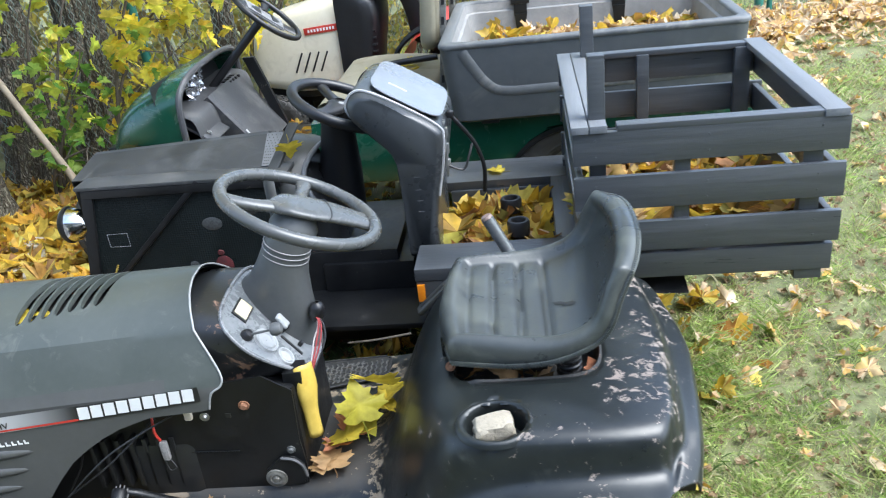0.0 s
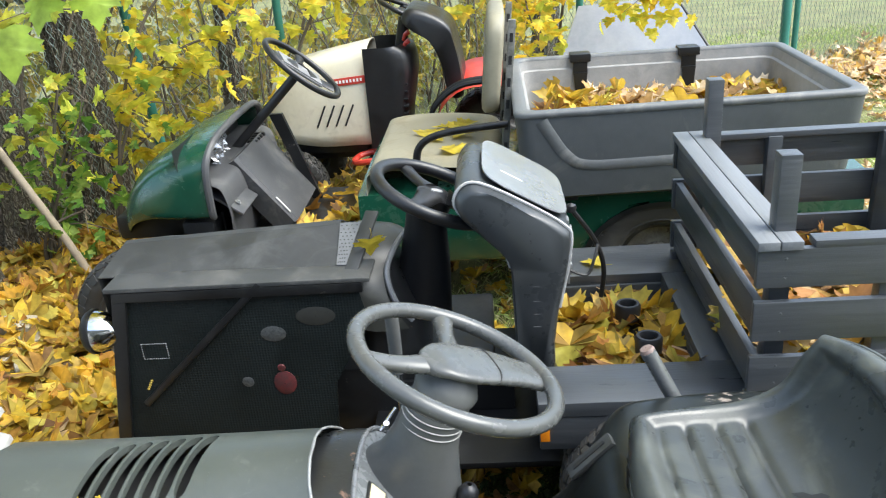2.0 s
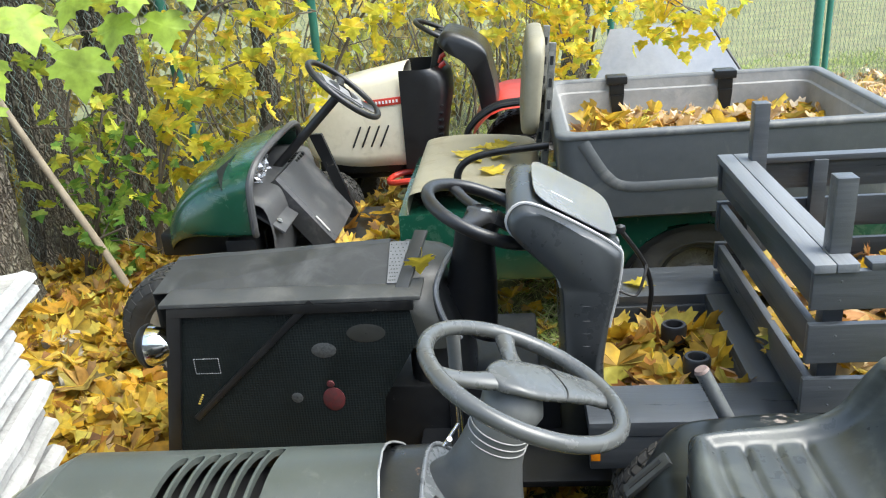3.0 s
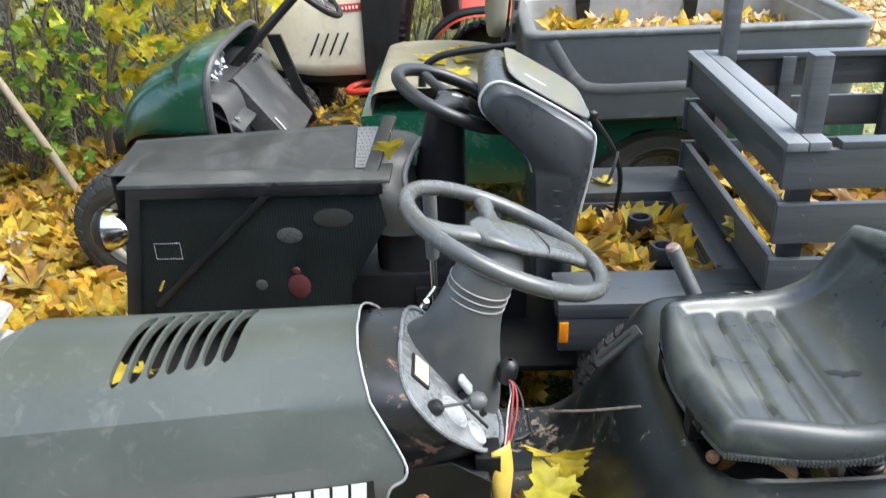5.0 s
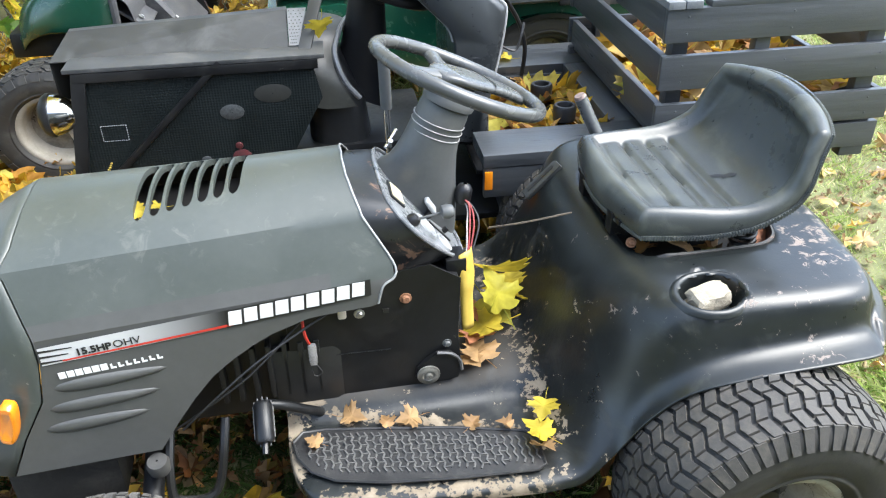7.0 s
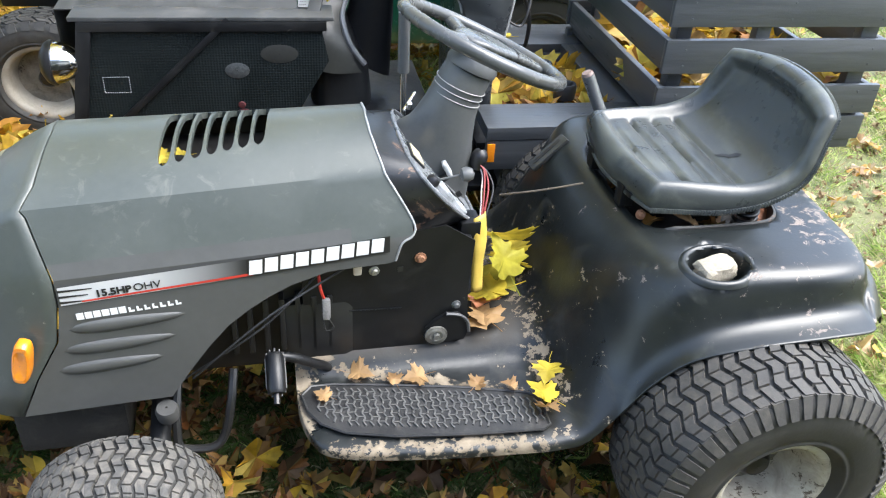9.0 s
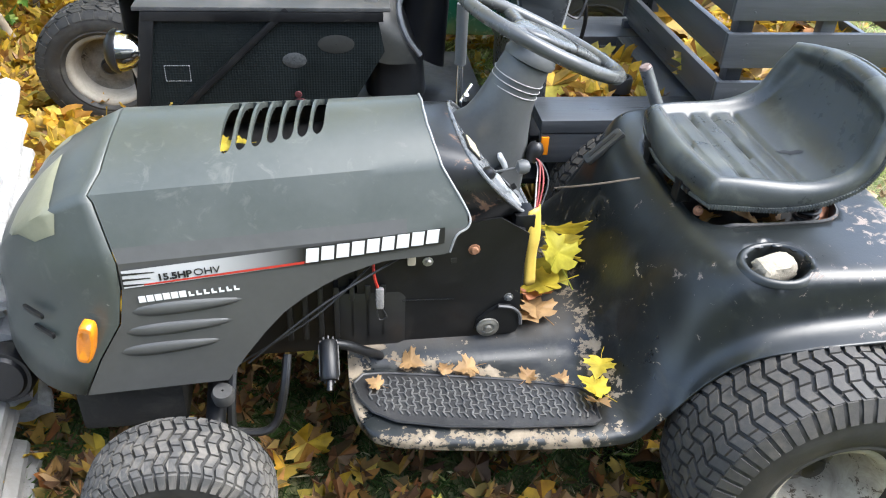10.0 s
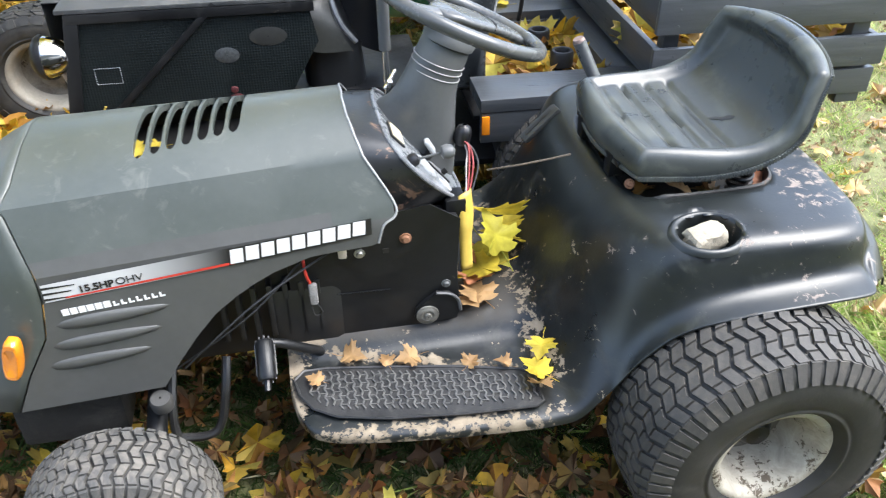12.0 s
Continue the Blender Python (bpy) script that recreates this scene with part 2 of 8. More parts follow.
INK = surface("black_print", (0.012, 0.012, 0.012), (0.02, 0.02, 0.02), 30, (0.35, 0.45), bump=0.0)
WIRE = surface("black_cable", (0.015, 0.015, 0.015), (0.03, 0.03, 0.03), 30, (0.4, 0.6), bump=0.0)
STONE = surface("pale_limestone", (0.23, 0.205, 0.155), (0.36, 0.32, 0.245), 30, (0.8, 0.95), bump=0.9, bump_scale=90)
BEIGE = surface("beige_hood_paint", (0.60, 0.55, 0.42), (0.70, 0.65, 0.52), 4, (0.3, 0.45), bump=0.02, dust=((0.45, 0.4, 0.3), 0.3, 12))
PLASTIC = surface("black_plastic", (0.008, 0.008, 0.009), (0.018, 0.018, 0.019), 9, (0.3, 0.45), bump=0.08, bump_scale=350)

# ---- the lawn tractor in front: x runs to its rear, y to its far side ----
STRETCH = 1.044
AT1 = pose(0.261, 1.686, 0, 0, 0, -2.36) @ Matrix.Diagonal((STRETCH, STRETCH, 1, 1))
ROUND = Matrix.Diagonal((1 / STRETCH, 1 / STRETCH, 1, 1))
tractor = thing("lawn_tractor", AT1, "weathered grey-green lawn tractor with chipped black fenders on fallen leaves", "lawn tractor", "riding mowers")

# half-width tables of the hood, seen from its middle line: (across, height) from the crown down the near side
VENT = (-1.137, -0.912)


def hood_line(x):
    """Crown to side, without the bottom edge, at one place along the hood."""
    k = (x + 1.33) / 0.62
    zt = 0.792 + 0.030 * k
    zc = 0.735 + 0.020 * k
    w = 0.222 - 0.040 * k
    yc, d = w - 0.055, zt - zc
    return [(0.0, zt), (0.2 * yc, zt - 0.04 * d), (0.5 * yc, zt - 0.25 * d), (0.77 * yc, zt - 0.59 * d), (yc, zc), (w - 0.049, zc - 0.011), (w - 0.012, zc - 0.085), (w, zc - 0.11), (w + 0.003, zc - 0.16)]


HOOD_FRONT = [-1.300, -1.302, -1.306, -1.312, -1.330, -1.322, -1.300, -1.292, -1.292, -1.305, -1.350, -1.385]
HOOD_REAR = [-0.757, -0.758, -0.755, -0.747, -0.737, -0.732, -0.690, -0.690, -0.711, -0.722, -0.728, -0.735]
ARCH = [(-1.40, 0.345), (-1.136, 0.345), (-1.08, 0.43), (-1.022, 0.496), (-0.97, 0.535), (-0.918, 0.563), (-0.80, 0.600), (-0.70, 0.632), (-0.6, 0.66)]


def ends(i):
    """Where the hood starts and ends along the line i, which may lie between two given ones."""
    k = min(int(i), 10)
    f = i - k
    return HOOD_FRONT[k] + f * (HOOD_FRONT[k + 1] - HOOD_FRONT[k]), HOOD_REAR[k] + f * (HOOD_REAR[k + 1] - HOOD_REAR[k])


def hood_point(i, u, side):
    front, rear = ends(i)
    x = front + u * (rear - front)
    line = hood_line(x)
    if i <= 4:
        s = interp(i, [(0, 0.0), (1, 0.2), (2, 0.5), (3, 0.77), (4, 1.0)])
        y, z = s * line[4][0], line[0][1] - (line[0][1] - line[4][1]) * s * s
    elif i < 9:
        y, z = line[i]
        z = max(z, interp(x, ARCH) + 0.002 * (9 - i)) if i == 8 else z
    else:
        top = line[8]
        low = min(interp(x, ARCH), top[1] - 0.004)
        k = (i - 8) / 3
        y, z = top[0] + 0.016 * k * min(1.0, (top[1] - low) / 0.25), top[1] + (low - top[1]) * k
    return Vector((x, side * y, z))


def us(i):
    """Stops along the hood, so that two of them bound the louvre opening."""
    front, rear = ends(i)
    a, b = (VENT[0] - front) / (rear - front), (VENT[1] - front) / (rear - front)
    return [a * k / 5 for k in range(5)] + [a + (b - a) * k / 6 for k in range(6)] + [b + (1 - b) * k / 8 for k in range(9)]


bm = bmesh.new()
rows = []
LINES = [11, 10, 9, 8, 7, 6, 5, 4, 3.67, 3.33, 3, 2.67, 2.33, 2, 1.5, 1, 0.5]
order = [(i, -1) for i in LINES] + [(i, 1) for i in [0] + LINES[::-1]]
grid = [[bm.verts.new(hood_point(i, us(i)[j], s)) for i, s in order] for j in range(20)]
for j in range(19):
    for c in range(len(order) - 1):
        if 5 <= j < 11 and order[c][0] <= 4 and order[c + 1][0] <= 4:
            continue
        bm.faces.new((grid[j][c], grid[j][c + 1], grid[j + 1][c + 1], grid[j + 1][c]))
hood = part("hood", bm, [HOOD, SIDE], tractor, "dull grey-green plastic hood with scuffs", smooth=19)
for f in hood.data.polygons:
    f.material_index = 1 if f.center.z < 0.655 else 0
thicken(hood, 0.005, -1).modifiers[0].use_rim = False

# louvre bars: they fill the opening between seven rounded slots
def slot(k, y):
    mid, wide = -1.104 + 0.0263 * k + 0.11 * (y + 0.03), (y + 0.020 - 0.004 * k) / 0.080
    return mid, 0.0104 * max(0.0, 1 - wide ** 8) ** 0.5


for k in range(8):
    bm = bmesh.new()
    rows = [[], [], [], []]
    for n in range(141):
        s = -1 + 2 * n / 140
        y = s * 0.147
        left = VENT[0] if k == 0 else sum(slot(k - 1, y))
        right = VENT[1] if k == 7 else slot(k, y)[0] - slot(k, y)[1]
        for row, x, dz in zip(rows, (left, left, right, right), (-0.012, 0.0, 0.0, -0.012)):
            crown, crease = hood_line(x)[0], hood_line(x)[4]
            row.append((x, s * crease[0], crown[1] - (crown[1] - crease[1]) * s * s + dz))
    skin(bm, rows)
    part("louvre_bar", bm, HOOD, hood, smooth=30)
bm = bmesh.new()
box(bm, -1.05, 0.0, 0.515, 0.50, 0.25, 0.43, bevel=0.03)
engine_block = part("engine", bm, INK, tractor, "dark engine block under the hood")
for k in range(7):
    bm = bmesh.new()
    box(bm, -1.02 + 0.03 * k, -0.125, 0.43, 0.010, 0.05, 0.13, bevel=0.002)
    part("cooling_fin", bm, INK, engine_block)
bm = bmesh.new()
box(bm, -0.86, -0.06, 0.40, 0.14, 0.18, 0.16, bevel=0.02)
part("crankcase", bm, INK, engine_block)

# pale bead along the hood's rear lip
bm = bmesh.new()
sweep(bm, arc([hood_point(i, 1.0, s) + Vector((0.001, 0, 0.001)) for i, s in order[2:-2]], 4), 0.0022, 8)
part("hood_lip", bm, surface("worn_lip", (0.17, 0.175, 0.17), (0.40, 0.40, 0.385), 20, (0.4, 0.6), bump=0), hood, "pale worn rear edge of the hood")


# nose: from the seam forward; (along, reach, top, bottom, width)
NOSE = [(0.0, 0.0, 0.790, 0.345, 1.0), (0.25, -0.065, 0.757, 0.345, 0.94), (0.5, -0.135, 0.703, 0.35, 0.79), (0.75, -0.202, 0.625, 0.37, 0.56), (0.9, -0.236, 0.56, 0.40, 0.37), (1.0, -0.246, 0.50, 0.43, 0.18)]
NOSE_ARC = arc([(a, b, c) for a, b, c, d, e in NOSE], 6), arc([(a, d, e) for a, b, c, d, e in NOSE], 6)


def nose_point(i, u, side):
    p = hood_point(i, 0.0, side)
    reach, top = interp(u, [(q.x, q.y) for q in NOSE_ARC[0]]), interp(u, [(q.x, q.z) for q in NOSE_ARC[0]])
    low, wide = interp(u, [(q.x, q.y) for q in NOSE_ARC[1]]), interp(u, [(q.x, q.z) for q in NOSE_ARC[1]])
    return Vector((p.x + reach + (-1.305 - p.x) * u - 0.004 * (1 - u), p.y * wide, low + (p.z - 0.345) / 0.445 * (top - low)))


bm = bmesh.new()
skin(bm, [[nose_point(i, j / 12, s) for i, s in order] for j in range(13)])
nose = part("nose", bm, HOOD, tractor, "rounded grey-green grille housing", smooth=50)
thicken(nose, 0.006, -1)
bm = bmesh.new()
skin(bm, [[nose_point(i, 1.0, s) + Vector((0.004, 0, 0)) for i, s in order]] + [[Vector((-1.555, 0, 0.465))] * len(order)])
part("grille", bm, BLACK, tractor, "black grille in the nose", merge=1e-4)
for side in (-1, 1):
    bm = bmesh.new()
    rings = []
    for a in range(9):
        row = []
        for b in range(9):
            i0 = 0.8 + 4.6 * b / 8
            back_u = interp(i0, [(0.8, 0.35), (2.8, 0.34), (4.6, 0.27), (5.1, 0.26), (5.4, 0.31)])
            fore_u = interp(i0, [(0.8, 0.37), (1.4, 0.50), (2.0, 0.60), (2.8, 0.69), (3.8, 0.67), (4.8, 0.58), (5.2, 0.52), (5.4, 0.46)])
            u0 = back_u + (fore_u - back_u) * a / 8
            lo = int(i0)
            p = nose_point(i0, u0, side) if i0 <= 4 else nose_point(lo, u0, side).lerp(nose_point(lo + 1, u0, side), i0 - lo)
            bulge = 0.0045 if 0 < a < 8 and 0 < b < 8 else 0.001
            row.append(p + Vector((-0.6, side * 0.55, 0.58)).normalized() * bulge)
        rings.append(row)
    skin(bm, rings)
    part("headlight", bm, LENS, nose, "clouded cream headlight lens")
for k in range(3):
    bm = bmesh.new()
    box(bm, 0, 0, 0, 0.055, 0.008, 0.011, pose(-1.462 + 0.012 * k, -0.178 - 0.006 * k, 0.50 - 0.042 * k, 0, 0, -42), bevel=0.004)
    part("nose_slot", bm, BLACK, nose)
bm = bmesh.new()
lamp_at = pose(-1.366, -0.236, 0.470, 0, 12, -8)
skin(bm, [[lamp_at @ Vector((0.0150 * k * math.copysign(abs(math.cos(a)) ** 0.5, math.cos(a)), -h, 0.046 * k * math.copysign(abs(math.sin(a)) ** 0.75, math.sin(a)))) for a in [q * math.tau / 24 for q in range(24)]] for h, k in ((-0.01, 1.0), (0.006, 1.0), (0.012, 0.9), (0.0135, 0.72), (0.0125, 0.68), (0.0125, 0.02))], closed=True)
part("marker_lamp", bm, AMBER, tractor, "amber side marker lens")

# side louvres, stripe and printed marks on the near side


def side_frame(x, z):
    """A pose on the hood's near side: its x runs to the rear, its y up, its z outwards."""
    w = 0.222 - 0.040 * ((x + 1.33) / 0.62)
    low = interp(x, ARCH)
    zc = 0.735 + 0.020 * ((x + 1.33) / 0.62) - 0.16
    y = w + 0.003 + (0.016 * min(1.0, max(zc - low, 0) / 0.25) * max(0.0, (zc - z) / max(zc - low, 0.05)) if z < zc else 0)
    return Matrix.Translation((x, -y - 0.0005, z)) @ Euler((radians(90), 0, radians(3.7))).to_matrix().to_4x4()


for x0, x1, z in ((-1.285, -1.095, 0.527), (-1.300, -1.115, 0.483), (-1.315, -1.140, 0.440)):
    bm = bmesh.new()
    m = side_frame((x0 + x1) / 2, z)
    n, half = 16, (x1 - x0) / 2
    rings = []
    for i in range(n + 1):
        s = -1 + 2 * i / n
        h = 0.0125 * (1 - abs(s) ** 2.2) ** 0.5 * (1.05 - 0.3 * s)
        rings.append([m @ Vector((s * half, h * math.cos(a) + 0.02 * half * s * 2, 0.007 * (1 - abs(s) ** 3) * math.sin(a) - 0.0004)) for a in [math.pi * q / 6 for q in range(7)]])
    skin(bm, rings)
    part("side_louvre", bm, SIDE, hood, merge=1e-5)


def gradient(name, x0, x1, a, b):
    m = surface(name, a, a, 30, (0.35, 0.45), bump=0)
    nt = m.node_tree
    co, sep, mr, mx = (nt.nodes.new(k) for k in ("ShaderNodeTexCoord", "ShaderNodeSeparateXYZ", "ShaderNodeMapRange", "ShaderNodeMix"))
    mx.data_type = 'RGBA'
    nt.links.new(co.outputs["Object"], sep.inputs[0])
    nt.links.new(sep.outputs["X"], mr.inputs["Value"])
    mr.inputs["From Min"].default_value, mr.inputs["From Max"].default_value = x0, x1
    nt.links.new(mr.outputs[0], mx.inputs[0])
    mx.inputs[6].default_value, mx.inputs[7].default_value = (*a, 1), (*b, 1)
    nt.links.new(mx.outputs[2], nt.nodes["Principled BSDF"].inputs["Base Color"])
    return m


def strip(name, x0, x1, low, high, material, label="", out=0.0012, n=12):
    """A printed band on the hood's side; low and high are (front, rear) heights."""
    bm = bmesh.new()
    a, b = [], []
    for k in range(n + 1):
        x = x0 + (x1 - x0) * k / n
        f = k / n
        for line, pair in ((a, low), (b, high)):
            m = side_frame(x, pair[0] + (pair[1] - pair[0]) * f)
            line.append(m @ Vector((0, 0, out)))
    skin(bm, [a, b])
    return part(name, bm, material, hood, label, smooth=0)


strip("stripe", -1.288, -0.975, (0.576, 0.596), (0.614, 0.634), gradient("silver_fade", -1.16, -0.99, (0.55, 0.55, 0.54), (0.03, 0.03, 0.03)), "silver printed stripe fading to black")
strip("red_line", -1.255, -0.975, (0.580, 0.598), (0.5835, 0.6035), RED, "thin red printed line", 0.002)
strip("badge_panel", -0.985, -0.733, (0.595, 0.617), (0.6325, 0.653), INK, "black printed panel with white blocks", 0.002)
for k in range(3):
    strip("black_dash", -1.289, -1.235 - 0.008 * k, (0.604 - 0.012 * k, 0.606 - 0.012 * k), (0.609 - 0.012 * k, 0.608 - 0.012 * k), INK, "", 0.002, 4)
for k in range(9):
    a = -0.982 + 0.0268 * k
    z = 0.600 + 0.022 * k / 9
    bm = bmesh.new()
    m = side_frame(a, z)
    prism(bm, [(0.0, 0), (0.0225, 0.0006), (0.0245, 0.0305), (0.0025, 0.030)], m @ Matrix.Translation((0, 0, 0.0022)), 0.0006)
    part("white_block", bm, WHITE, hood, smooth=0)
lettering("15.5HP", 0.0195, side_frame(-1.232, 0.5885) @ pose(0, 0, 0.0022, 0, 0, 3.2), INK, hood, "lettering", True)
lettering("OHV", 0.021, side_frame(-1.172, 0.5925) @ pose(0, 0, 0.0022, 0, 0, 3.2), INK, hood)
for k, (a, w, h) in enumerate([(0.0135 * i, 0.0115, 0.014) for i in range(6)] + [(0.083 + 0.0128 * i, 0.009, 0.0105) for i in range(7)]):
    bm = bmesh.new()
    m = side_frame(-1.268 + a, 0.5435 + 0.055 * a)
    prism(bm, [(0, 0), (w, 0), (w, h), (0, h)] if k < 6 else [(0, 0), (w, 0), (w, h * 0.35), (w * 0.4, h * 0.35), (w * 0.4, h), (0, h)], m @ pose(0, 0, 0.0008, 0, 0, 3), 0.0006)
    part("white_bar", bm, WHITE, hood, smooth=0)

# ---- tower and dash ----
bm = bmesh.new()
prism(bm, [(-0.89, 0.322), (-0.72, 0.306), (-0.64, 0.325), (-0.567, 0.352), (-0.563, 0.40), (-0.568, 0.47), (-0.562, 0.60), (-0.62, 0.64), (-0.89, 0.60)], Matrix.Translation((0, -0.142, 0)) @ pose(0, 0, 0, 90, 0, 0), 0.004)
side_plate = part("side_plate", bm, BLACK, tractor, "black steel side plate with bolts and holes")
for x, z, r, mt in ((-0.667, 0.569, 0.008, RUST), (-0.755, 0.545, 0.007, STEEL), (-0.590, 0.445, 0.0065, GREY), (-0.80, 0.328, 0.007, BLACK), (-0.705, 0.325, 0.007, BLACK)):
    bolt(side_plate, pose(x, -0.146, z, 90, 0, 0), r, mt)
bm = bmesh.new()
box(bm, -0.705, -0.1465, 0.545, 0.011, 0.002, 0.011)
part("square_hole", bm, INK, side_plate)
ZINC = surface("greasy_zinc", (0.10, 0.098, 0.085), (0.24, 0.235, 0.21), 40, (0.35, 0.6), metal=0.4, bump=0.3, bump_scale=120)
bm = bmesh.new()
lathe(bm, [(0.001, 0.010), (0.006, 0.010), (0.0075, 0.004), (0.011, 0.004), (0.0125, 0.0055), (0.017, 0.0052), (0.0185, 0.004), (0.0225, 0.0035), (0.0235, 0.0)], 28, pose(-0.630, -0.158, 0.378, 90, 0, 0))
part("pivot_boss", bm, ZINC, side_plate, "greasy pivot bolt with a wide washer")
bm = bmesh.new()
arm = [(-0.655, 0.372), (-0.652, 0.395), (-0.632, 0.413), (-0.610, 0.432), (-0.585, 0.428), (-0.568, 0.410), (-0.563, 0.380), (-0.570, 0.357), (-0.630, 0.350), (-0.650, 0.358)]
prism(bm, arm, pose(0, -0.146, 0, 90, 0, 0), 0.011, 0.003)
part("pivot_bracket", bm, BLACK, side_plate, "curved black pivot bracket")
bm = bmesh.new()
sweep(bm, arc([(-0.612, -0.160, 0.433), (-0.585, -0.161, 0.428), (-0.568, -0.161, 0.410), (-0.563, -0.160, 0.382)], 5), 0.0035, 6)
part("bracket_rim", bm, surface("rubbed_steel_edge", (0.05, 0.05, 0.05), (0.10, 0.10, 0.10), 30, (0.3, 0.5)), side_plate)
bm = bmesh.new()
sweep(bm, [(-0.885, -0.148, 0.455), (-0.80, -0.1475, 0.452), (-0.70, -0.1475, 0.449)], 0.0012, 5)
part("pressed_line", bm, BLACK, side_plate)
bm = bmesh.new()
box(bm, -0.727, 0.0, 0.47, 0.33, 0.272, 0.26, bevel=0.012)
part("tower", bm, BLACK, tractor)


def oval(x0, x1, hw, z, n=28, p=3.2, tilt=0.0):
    out = []
    for k in range(n):
        a = k * math.tau / n
        c, s = math.cos(a), math.sin(a)
        x = (x0 + x1) / 2 + (x1 - x0) / 2 * abs(c) ** (2 / p) * (1 if c > 0 else -1)
        y = hw * abs(s) ** (2 / p) * (1 if s > 0 else -1)
        out.append(Vector((x, y, z + tilt * (x - x0))))
    return out


# dash: the hood's section carried on and cut off on a slant
slope = Vector((-0.64, 0, 0.768))
PM = Matrix(((0, slope.x, slope.z, -0.619), (-1, 0, 0, 0.0), (0, slope.z, -slope.x, 0.685), (0, 0, 0, 1)))
RIM = [(0.0, 0.117), (0.05, 0.115), (0.094, 0.109), (0.123, 0.094), (0.139, 0.069), (0.145, 0.03), (0.137, -0.009), (0.118, -0.051), (0.090, -0.092), (0.045, -0.122), (0.0, -0.130)]
FORE = [(0.0, 0.785), (0.05, 0.782), (0.088, 0.770), (0.112, 0.745), (0.124, 0.715), (0.130, 0.69), (0.132, 0.655), (0.134, 0.62), (0.136, 0.59), (0.09, 0.57), (0.0, 0.57)]
RIM = RIM + [(-u, v) for u, v in RIM[-2:0:-1]]
FORE = FORE + [(-u, z) for u, z in FORE[-2:0:-1]]
rim_pts = arc([PM @ Vector((u, v, 0)) for u, v in RIM + RIM[:1]], 3)[:-1]
fore_pts = arc([Vector((-0.82, -u, z)) for u, z in FORE + FORE[:1]], 3)[:-1]
bm = bmesh.new()
skin(bm, [fore_pts] + [[a.lerp(b, f) + Vector((0, (a.y + b.y) * 0.012 * math.sin(f * math.pi), 0.006 * math.sin(f * math.pi) if a.z > 0.7 else 0)) for a, b in zip(fore_pts, rim_pts)] for f in (0.3, 0.55, 0.8, 0.94)] + [rim_pts, [p + Vector((-0.006, 0, -0.004)) for p in rim_pts]], closed=True)
dash = part("dash", bm, DASH, tractor, "glossy black dash housing with worn brown spots", smooth=60)
bm = bmesh.new()
sweep(bm, rim_pts, 0.0042, 8, closed=True)
part("dash_rim", bm, surface("scuffed_dash_rim", (0.10, 0.105, 0.11), (0.22, 0.225, 0.23), 25, (0.2, 0.4), bump=0.1), dash, "scuffed grey rim of the instrument plate")
# slanted instrument plate
bm = bmesh.new()
prism(bm, [(u * 0.985, v * 0.985) for u, v in RIM[::-1]], PM @ Matrix.Translation((0, 0, -0.010)), 0.008)
plate = part("instrument_plate", bm, surface("dash_plate", (0.11, 0.12, 0.125), (0.20, 0.21, 0.215), 15, (0.18, 0.36), bump=0.08, dust=((0.35, 0.35, 0.34), 0.35, 24)), dash, "grey glossy instrument plate")


def on_plate(x, y, z=0.016):
    return PM @ Matrix.Translation((x, y, z))


bm = bmesh.new()
box(bm, 0, 0, 0, 0.052, 0.030, 0.005, on_plate(0.040, 0.070, 0.002), bevel=0.0015)
part("gauge", bm, surface("aged_dial", (0.6, 0.53, 0.34), (0.68, 0.62, 0.45), 30, (0.4, 0.5), bump=0), plate, "yellowed square gauge face")
bm = bmesh.new()
box(bm, 0, 0, 0, 0.062, 0.038, 0.004, on_plate(0.040, 0.070, 0.0005), bevel=0.0015)
part("gauge_frame", bm, INK, plate)
bm = bmesh.new()
box(bm, 0, 0, 0, 0.024, 0.036, 0.010, on_plate(0.012, -0.012, 0.022) @ pose(0, 0, 0, 12, 8, 0), bevel=0.005, seg=3)
switch = part("rocker_switch", bm, surface("pale_switch", (0.3, 0.31, 0.31), (0.4, 0.41, 0.41), 30), plate, "pale grey blade switch")
bm = bmesh.new()
box(bm, 0, 0, 0, 0.012, 0.014, 0.026, on_plate(0.012, -0.026, 0.010), bevel=0.003)
part("switch_stem", bm, INK, switch)
rod_a, rod_b = Vector((-0.642, -0.105, 0.716)), Vector((-0.582, -0.107, 0.728))
bm = bmesh.new()
lathe(bm, [(0.001, 0.012), (0.010, 0.010), (0.014, 0.002), (0.012, -0.008), (0.006, -0.012), (0.006, -0.03)], 18, Matrix.Translation(rod_a) @ pose(0, 0, 0, 0, 50, 0))
part("choke_knob", bm, PLASTIC, plate, "round black choke knob")
bm = bmesh.new()
sweep(bm, [rod_a, rod_b], 0.0026, 8)
lathe(bm, [(0.001, 0.018), (0.011, 0.014), (0.015, 0.004), (0.013, -0.006), (0.004, -0.010)], 18, Matrix.Translation(rod_b) @ pose(0, 0, 0, 0, 85, 0))
part("throttle_lever", bm, GREY, plate, "grey throttle lever with bulb grip")
